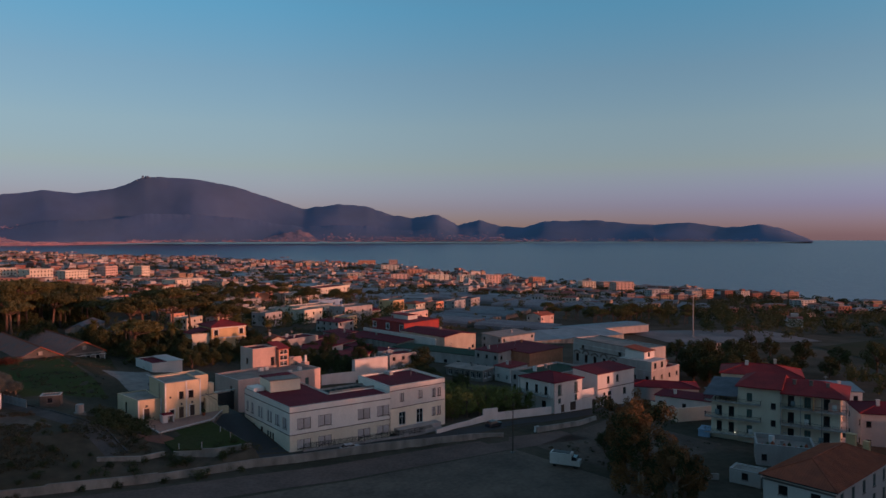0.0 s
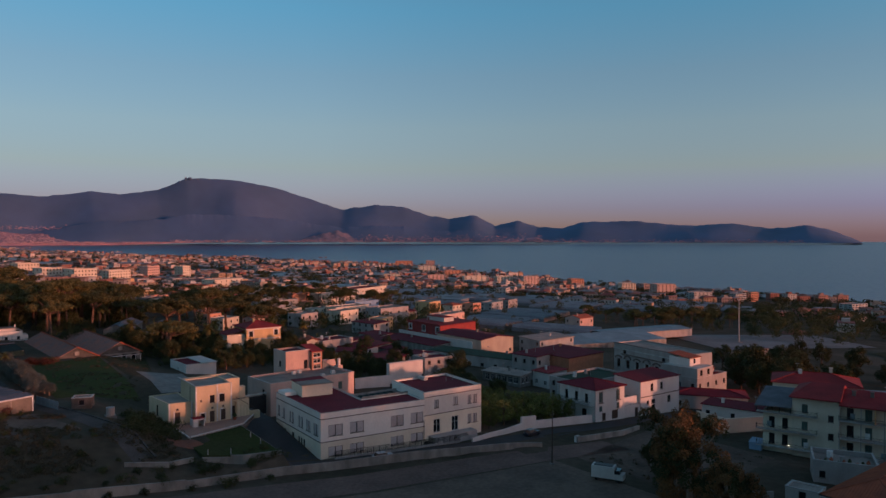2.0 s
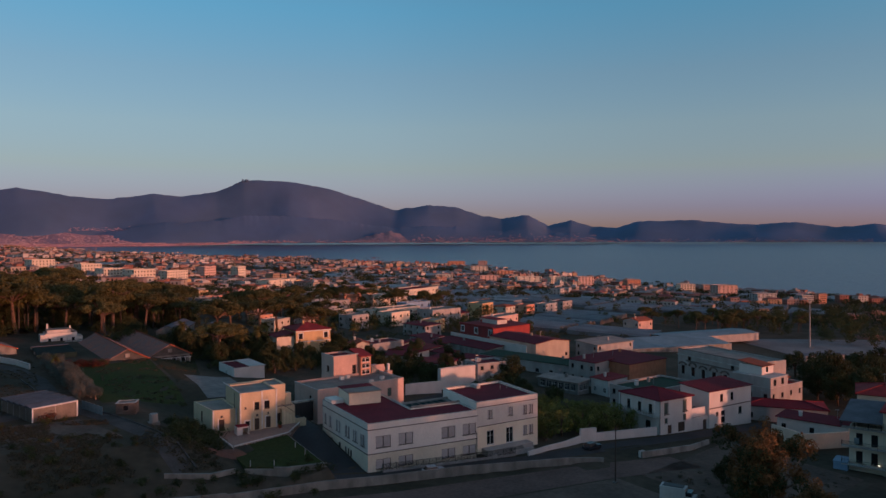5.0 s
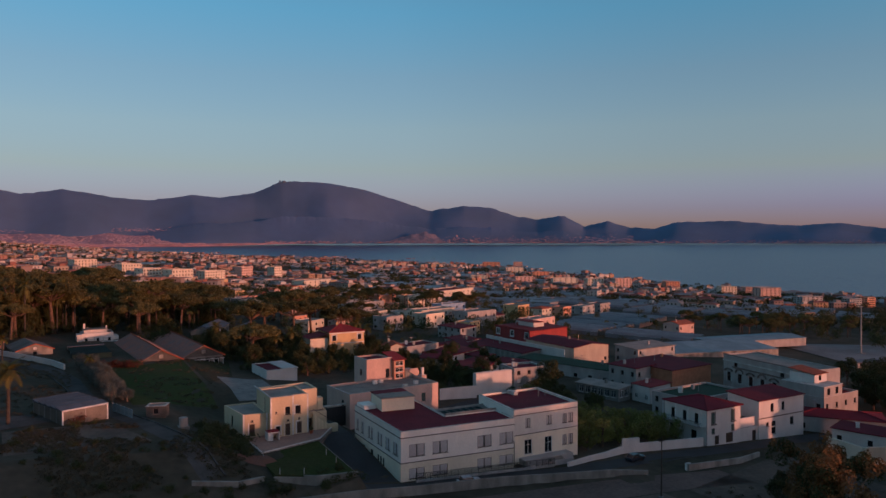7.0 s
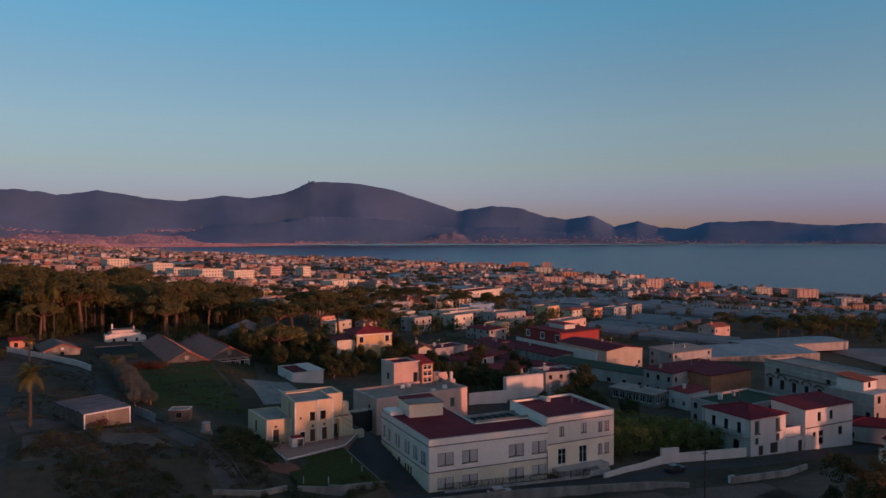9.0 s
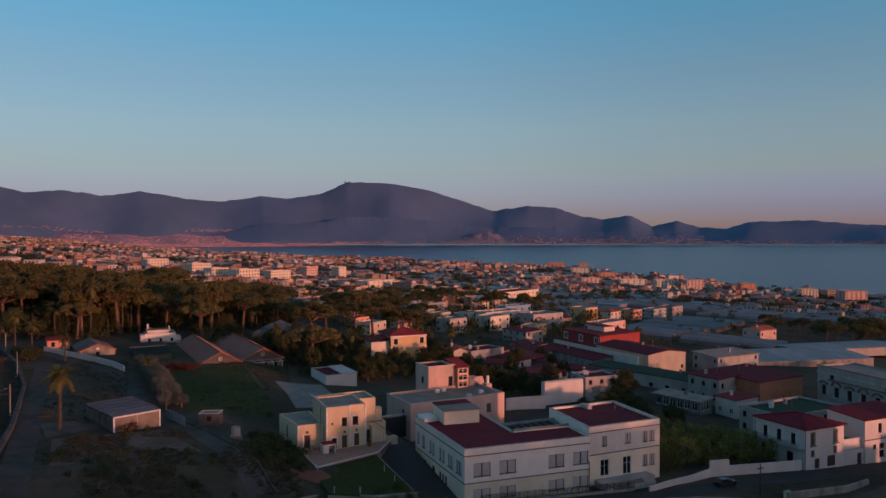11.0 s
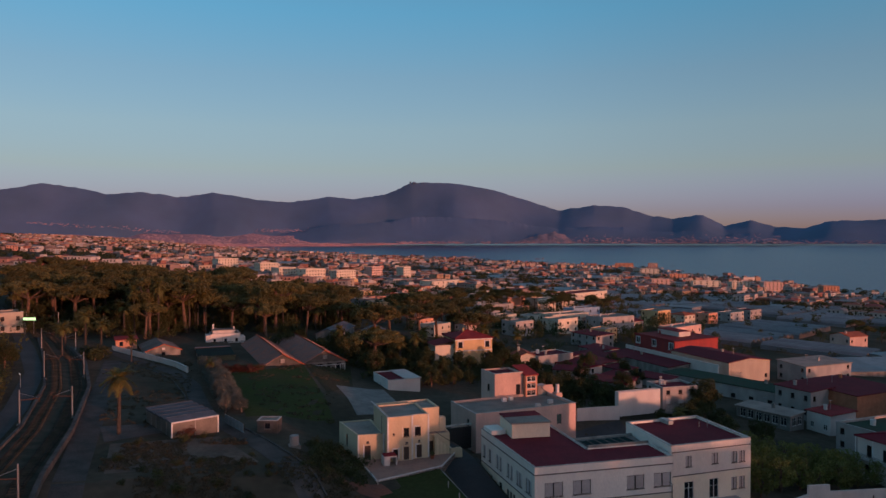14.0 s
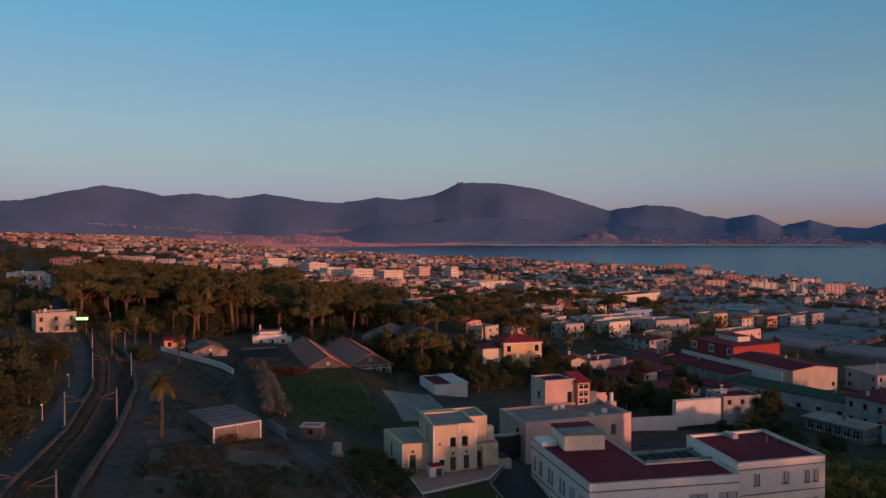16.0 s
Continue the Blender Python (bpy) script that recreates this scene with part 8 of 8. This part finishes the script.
for i, (wall, roof, rm, w, d, h, nf) in enumerate((("dull", "flat", "slab", 12, 10, 6.6, 2), ("cream", "flat", "slab", 15, 11, 7.0, 2), ("pink", "gable", "tile", 12, 9, 6.4, 2), ("dull", "lean", "maroon", 14, 9, 4.2, 1), ("ochre", "flat", "slab", 13, 12, 9.4, 3),
                                                  ("cream", "hip", "tile", 12, 11, 6.6, 2), ("salmon", "flat", "redroof", 11, 10, 6.5, 2), ("grey", "flat", "slab", 18, 10, 6.0, 2), ("dull", "flat", "maroon", 16, 12, 6.8, 2))):
    KINDS.append(simple_house("town_house", f"{['dull white', 'cream', 'pink', 'low dull white', 'ochre', 'cream hip-roofed', 'salmon', 'grey', 'dull white'][i]} rendered house of the town", 95 + 30 * i, 215 + 14 * i, w, d, h, 20, wall, roof, rm, nf, 3, 2, 0, kind="brown", rise=1.4, group="town houses", far=True))
taken = [(70, 256, 28), (143, 161, 26), (172, 196, 20), (160, 240, 24), (175, 303, 20), (200, 370, 36), (270, 450, 50), (116, 321, 26), (180, 560, 30), (159, 369, 18)] + [(95 + 30 * i, 215 + 14 * i, 17) for i in range(9)]
n = 0
for _ in range(6000):
    if n >= 92:
        break
    y = rnd.uniform(195, 640)
    x = rnd.uniform(40, 120 + y * 0.75)
    if x > 128 + 0.25 * y or any(math.hypot(x - a, y - b) < r + 9 for a, b, r in taken):
        continue
    taken.append((x, y, 9))
    c = copy_thing(KINDS[rnd.randrange(9)], pose(x, y, land(x, y) - 0.2, 0, 0, rnd.choice((25, 30, 20, -60, -65, 28)) + rnd.uniform(-4, 4)))
    c.scale = (rnd.uniform(0.62, 0.85), rnd.uniform(0.65, 0.9), rnd.uniform(0.68, 0.9))
    n += 1

# greenhouses of the plain: rows of film-covered bays
def film_house(bays, d, bw=7.0):
    ob = thing("greenhouse", "row of pale film-covered greenhouse bays", "greenhouse", group="field greenhouses")
    roof, ends, gut = MB(), MB(), MB()
    for i in range(bays):
        arc = [(i * bw + bw * k / 6, 2.2 + 1.5 * math.sin(math.pi * k / 6)) for k in range(7)]
        for (xa, za), (xb, zb) in zip(arc, arc[1:]):
            roof.poly([(xa, 0, za), (xb, 0, zb), (xb, d, zb), (xa, d, za)])
        for y in (0.0, d):
            ends.poly([(i * bw, y, -1)] + [((i + 1) * bw, y, -1)] + [(x, y, z) for x, z in arc[::-1]])
        gut.box(i * bw - 0.12, i * bw + 0.12, 0.05, d - 0.05, 2.15, 2.26)
    part("film_roof", roof, M["plastic"], ob)
    part("end_wall", ends, M["film"], ob)
    part("gutter", gut, M["metal"], ob)
    part("side_wall", MB().box(-0.05, 0, 0, d, -1.0, 2.2), M["plastic"], ob)
    part("side_wall", MB().box(bays * bw, bays * bw + 0.05, 0, d, -1.0, 2.2), M["plastic"], ob)
    return ob


def on_slope(x, y, turn):
    """A pose that lies on the fall of the ground."""
    c, k = math.cos(radians(turn)), math.sin(radians(turn))
    a = Vector((c, k, (land(x + c * 20, y + k * 20) - land(x, y)) / 20)).normalized()
    b = Vector((-k, c, (land(x - k * 20, y + c * 20) - land(x, y)) / 20)).normalized()
    n = a.cross(b).normalized()
    b = n.cross(a)
    m = Matrix((a, b, n)).transposed().to_4x4()
    m.translation = (x, y, land(x, y))
    return m


GREEN = [film_house(5, 45), film_house(5, 46), film_house(4, 40)]
busy = [(c.matrix_world.translation.x + 8, c.matrix_world.translation.y + 5) for c in bpy.data.objects if c.parent is None and c.name.split(".")[0] in ("town_house", "house", "warehouse", "ruin", "red_building")]
field = lambda x, y: x > 132 + 0.24 * y and x < 600 and 120 < y < 620 and not (225 < x < 380 and y < 150) and not (280 < x < 410 and 140 < y < 225) and not (x > 330 and y < 235) and not (235 < x < 300 and 420 < y < 480) and not (165 < x < 250 and y < 165)
cells = []
for i in range(20):
    for j in range(-12, 22):
        u, v = i * 39.0 - 60, j * 49.0
        x, y = 150 + u * 0.866 - v * 0.5, 95 + u * 0.5 + v * 0.866
        cx, cy = x + 15 * 0.866 - 23 * 0.5, y + 15 * 0.5 + 23 * 0.866
        if field(cx, cy) and rnd.random() < 0.92 and all(abs((cx - a) * 0.866 + (cy - b) * 0.5) > 23 or abs((cy - b) * 0.866 - (cx - a) * 0.5) > 29 for a, b in busy):
            cells.append((x + rnd.uniform(-1, 1), y + rnd.uniform(-1, 1)))
for ob, (x, y) in zip(GREEN, cells):
    ob.matrix_world = on_slope(x, y, 30)
for x, y in cells[3:]:
    c = copy_thing(GREEN[rnd.choice((0, 1, 1, 2))], on_slope(x, y, 30))
# the long pale-blue roof and the sheds beside it
lg = thing("long_shed", "very long shed with a pale blue sheet roof", "shed", pose(176, 113, land(190, 100) - 3.0, 0, 0, -14))
for i in range(5):
    mb = MB()
    x0 = i * 13.0
    mb.poly([(x0, 0, 4.6), (x0 + 13, 0, 4.6), (x0 + 13, 22, 6.4), (x0, 22, 6.4)])
    mb.poly([(x0, 0, 4.4), (x0 + 13, 0, 4.4), (x0 + 13, 0, 4.6), (x0, 0, 4.6)])
    part("roof_sheet", mb, M["sheet"], lg)
part("wall", MB().wall((0, 0.3), (65, 0.3), -2, 4.4, [], 0.3), M["oldwall"], lg)
part("wall", MB().wall((0.3, 21.8), (0.3, 0.3), -2, 4.4, [], 0.3), M["oldwall"], lg)
simple_house("long_shed", "long grey shed beyond the pale roof", 236, 132, 60, 20, 2.6, -10, "dull", "gable", "sheet", 1, 0, 0, 0, rise=0.7)
simple_house("hall", "low grey hall by the gravel yard", 248, 66, 20, 5, 2.4, -20, "grey", "lean", "sheetgrey", 1, 4, 1, 1, kind="dark", rise=0.4)
# tall lamp mast of the yard
mast = thing("lamp_mast", "tall grey lamp mast on a gravel yard", "mast", pose(306, 99, land(306, 99)))
part("pole", MB().tube([(0, 0, -0.5), (0, 0, 24)], [0.45, 0.22], 8), M["metal"], mast)
part("lamp_ring", MB().tube([(-1.6, 0, 24), (1.6, 0, 24)], [0.2, 0.2], 6), M["metal"], mast)
part("base", MB().tube([(0, 0, -0.4), (0, 0, 0.5)], [2.4, 2.0], 10), M["concrete"], mast)
heap = MB()
for j in range(7):
    for i in range(12):
        a, q = i * math.pi / 6, 9 * j / 6
        heap.v.append((q * math.cos(a) * 1.4, q * math.sin(a), 3.0 * math.cos(q / 9 * 1.5) + 0.4 * noise.noise((q, a, 1))))
heap.f = [(j * 12 + i, j * 12 + (i + 1) % 12, (j + 1) * 12 + (i + 1) % 12, (j + 1) * 12 + i) for j in range(6) for i in range(12)]
single("earth_heap", heap, M["oxide"], "heap of reddish earth at the edge of the yard", "heap", m=pose(398, 116, land(398, 116)))

# ---- the far town down to the shore ----
rnd = random.Random(31)
def island_mat(name, colours, rough=0.85):
    m = bpy.data.materials.new(name)
    m.use_nodes = True
    n, l = m.node_tree.nodes, m.node_tree.links
    geo, ramp = n.new("ShaderNodeNewGeometry"), n.new("ShaderNodeValToRGB")
    ramp.color_ramp.interpolation = "CONSTANT"
    while len(ramp.color_ramp.elements) < len(colours):
        ramp.color_ramp.elements.new(0.5)
    for i, c in enumerate(colours):
        ramp.color_ramp.elements[i].position, ramp.color_ramp.elements[i].color = i / len(colours), (*c, 1)
    l.new(geo.outputs["Random Per Island"], ramp.inputs[0]), l.new(ramp.outputs[0], n["Principled BSDF"].inputs["Base Color"])
    n["Principled BSDF"].inputs["Roughness"].default_value = rough
    return m


town_wall = island_mat("far_house_walls", [(0.50, 0.44, 0.40), (0.38, 0.29, 0.22), (0.34, 0.18, 0.14), (0.26, 0.22, 0.20), (0.34, 0.22, 0.14), (0.46, 0.40, 0.36), (0.28, 0.11, 0.08), (0.24, 0.17, 0.15)])
town_roof = island_mat("far_house_roofs", [(0.20, 0.18, 0.18), (0.26, 0.09, 0.06), (0.24, 0.22, 0.22), (0.20, 0.06, 0.05), (0.26, 0.13, 0.09), (0.13, 0.12, 0.12)])
walls, roofs, wins, films = MB(), MB(), MB(), MB()
gaps = []


def far_house(m, w, dd, h, pitched, d):
    walls.obox(m, w, dd, h)
    if pitched:
        o, r, k = 0.5, rnd.uniform(1.2, 2.0), len(roofs.v)
        e = min(w, dd) * 0.45
        pts = [(-w / 2 - o, -dd / 2 - o, h), (w / 2 + o, -dd / 2 - o, h), (w / 2 + o, dd / 2 + o, h), (-w / 2 - o, dd / 2 + o, h), (-w / 2 + e, 0, h + r), (w / 2 - e, 0, h + r)]
        roofs.v += [tuple(m @ Vector(p)) for p in pts]
        roofs.f += [tuple(k + q for q in f) for f in ((0, 1, 5, 4), (1, 2, 5), (2, 3, 4, 5), (3, 0, 4))]
    else:
        roofs.obox(m @ Matrix.Translation((0, 0, h + 0.01)), w + 0.5, dd + 0.5, 0.35)
        if rnd.random() < 0.35:
            walls.obox(m @ Matrix.Translation((w * rnd.uniform(-0.25, 0.25), 0, h + 0.37)), w * 0.35, dd * 0.5, 2.2)
    if d < 1500:
        for f in range(max(1, int(h / 3.2))):
            for i in range(int(w / 3.4)):
                wins.obox(m @ Matrix.Translation((-w / 2 + 2 + i * 3.4, -dd / 2 - 0.02, 1.7 + f * 3.0)), 1.2, 0.12, 1.5)
            for i in range(int(dd / 4)):
                wins.obox(m @ Matrix.Translation((-w / 2 - 0.02, -dd / 2 + 2 + i * 4, 1.7 + f * 3.0)), 0.12, 1.2, 1.5)


# streets of houses, side by side, with trees in the gardens behind them
count = 0
for _ in range(5000):
    if count >= 3700:
        break
    y0 = 470 + 4000 * rnd.random() ** 1.7 if rnd.random() < 0.93 else rnd.uniform(-250, 480)
    coast = float(np.interp(y0, *COAST))
    x0 = rnd.uniform(-750, coast - 40) if y0 > 900 else rnd.uniform(-220 if y0 > 500 else 440, coast - 40)
    if noise.noise((x0 * 0.005, y0 * 0.005, 5.0)) < (-0.22 if y0 < 1300 else -0.4):
        continue
    turn = rnd.choice((28, 28, -62, -25, 10)) + rnd.uniform(-5, 5)
    c, k = math.cos(radians(turn)), math.sin(radians(turn))
    tall = rnd.random() < 0.16
    at = 0.0
    for i in range(rnd.randint(3, 8)):
        w, dd = rnd.uniform(8, 17), rnd.uniform(8, 12)
        x, y = x0 + c * (at + w / 2), y0 + k * (at + w / 2)
        at += w + rnd.choice((1.0, 3.0, 6.0, 12.0))
        if x > float(np.interp(y, *COAST)) - 25 or (y < 470 and x < 430):
            break
        h = rnd.choice((3.2, 3.4, 3.6, 6.2, 6.4, 6.6)) + (3.1 if tall else 0) + 0.8
        far_house(pose(x, y, land(x, y) - 0.8, 0, 0, turn), w, dd, h, rnd.random() < 0.45 and not tall, math.hypot(x + 55, y + 112))
        count += 1
        if rnd.random() < 0.65:
            q = rnd.choice((-1, 1)) * (dd / 2 + rnd.uniform(3, 7))
            gaps.append(((x - k * q, y + c * q, land(x, y) + 2.2), rnd.uniform(2.0, 3.6)))
single("far_town_walls", walls, town_wall, "crowded pale houses of the coastal town", "town", kind="stuff")
single("far_town_roofs", roofs, town_roof, "flat grey and red roofs of the coastal town", "town", kind="stuff")
single("far_town_windows", wins, M["glass"], "dark windows of the coastal town", "town", kind="stuff")
for _ in range(430):
    y = 420 + 2900 * rnd.random() ** 1.3
    x = rnd.uniform(-100 if y > 900 else 200, float(np.interp(y, *COAST)) - 60)
    films.obox(pose(x, y, land(x, y) - 0.5, 0, 0, rnd.choice((28, -62))), rnd.uniform(25, 80), rnd.uniform(20, 60), 3.4)
single("far_greenhouses", films, M["plastic"], "pale greenhouse roofs scattered through the far plain", "greenhouses", kind="stuff")
far = gaps
for _ in range(6500):
    y = 430 + 3900 * rnd.random() ** 1.6 if rnd.random() < 0.85 else rnd.uniform(-250, 450)
    x = rnd.uniform(-800 if y > 900 else (-300 if y > 450 else 430), float(np.interp(y, *COAST)) - 12)
    if noise.noise((x * 0.008, y * 0.008, 9.0)) > -0.1 or rnd.random() < 0.3:
        far.append(((x, y, land(x, y) + 3.0), rnd.uniform(2.5, 5.5)))
# pinewood along the far beach
for _ in range(1500):
    y = rnd.uniform(1200, 4600)
    x = float(np.interp(y, *COAST)) - abs(rnd.gauss(0, 16)) - 6
    if noise.noise((y * 0.004, 1.0, 3.0)) > -0.25:
        far.append(((x, y, land(x, y) + 3.5), rnd.uniform(3, 5)))
single("far_trees", leaf_cloud(far, 1.0, 4.0, rnd, 0.8), M["leaf"], "dark tree clumps among the far houses", "trees", kind="stuff")

# ---- rough grass and weeds ----
rnd = random.Random(41)
tufts = []
def weeds(n, x0, x1, y0, y1, keep=None):
    for _ in range(n):
        x, y = rnd.uniform(x0, x1), rnd.uniform(y0, y1)
        if (keep is None or keep(x, y)) and noise.noise((x * 0.09, y * 0.09, 2.0)) > -0.15:
            tufts.append(((x, y, land(x, y) + 0.12), rnd.uniform(0.25, 0.6)))
weeds(1500, -62, -25, 3, 26)
weeds(500, -60, -40, 24, 34)
weeds(500, -66, -50, 44, 120)
weeds(400, -36, -8, 52, 110, lambda x, y: x < -19 or y > 88)
weeds(90, 46, 84, -44, -26)
weeds(300, 14, 43, 25, 52)
single("dry_weeds", leaf_cloud(tufts, 0.16, 130, rnd, 0.45), M["drygrass"], "tufts of dry grass and weeds", "grass", kind="stuff")
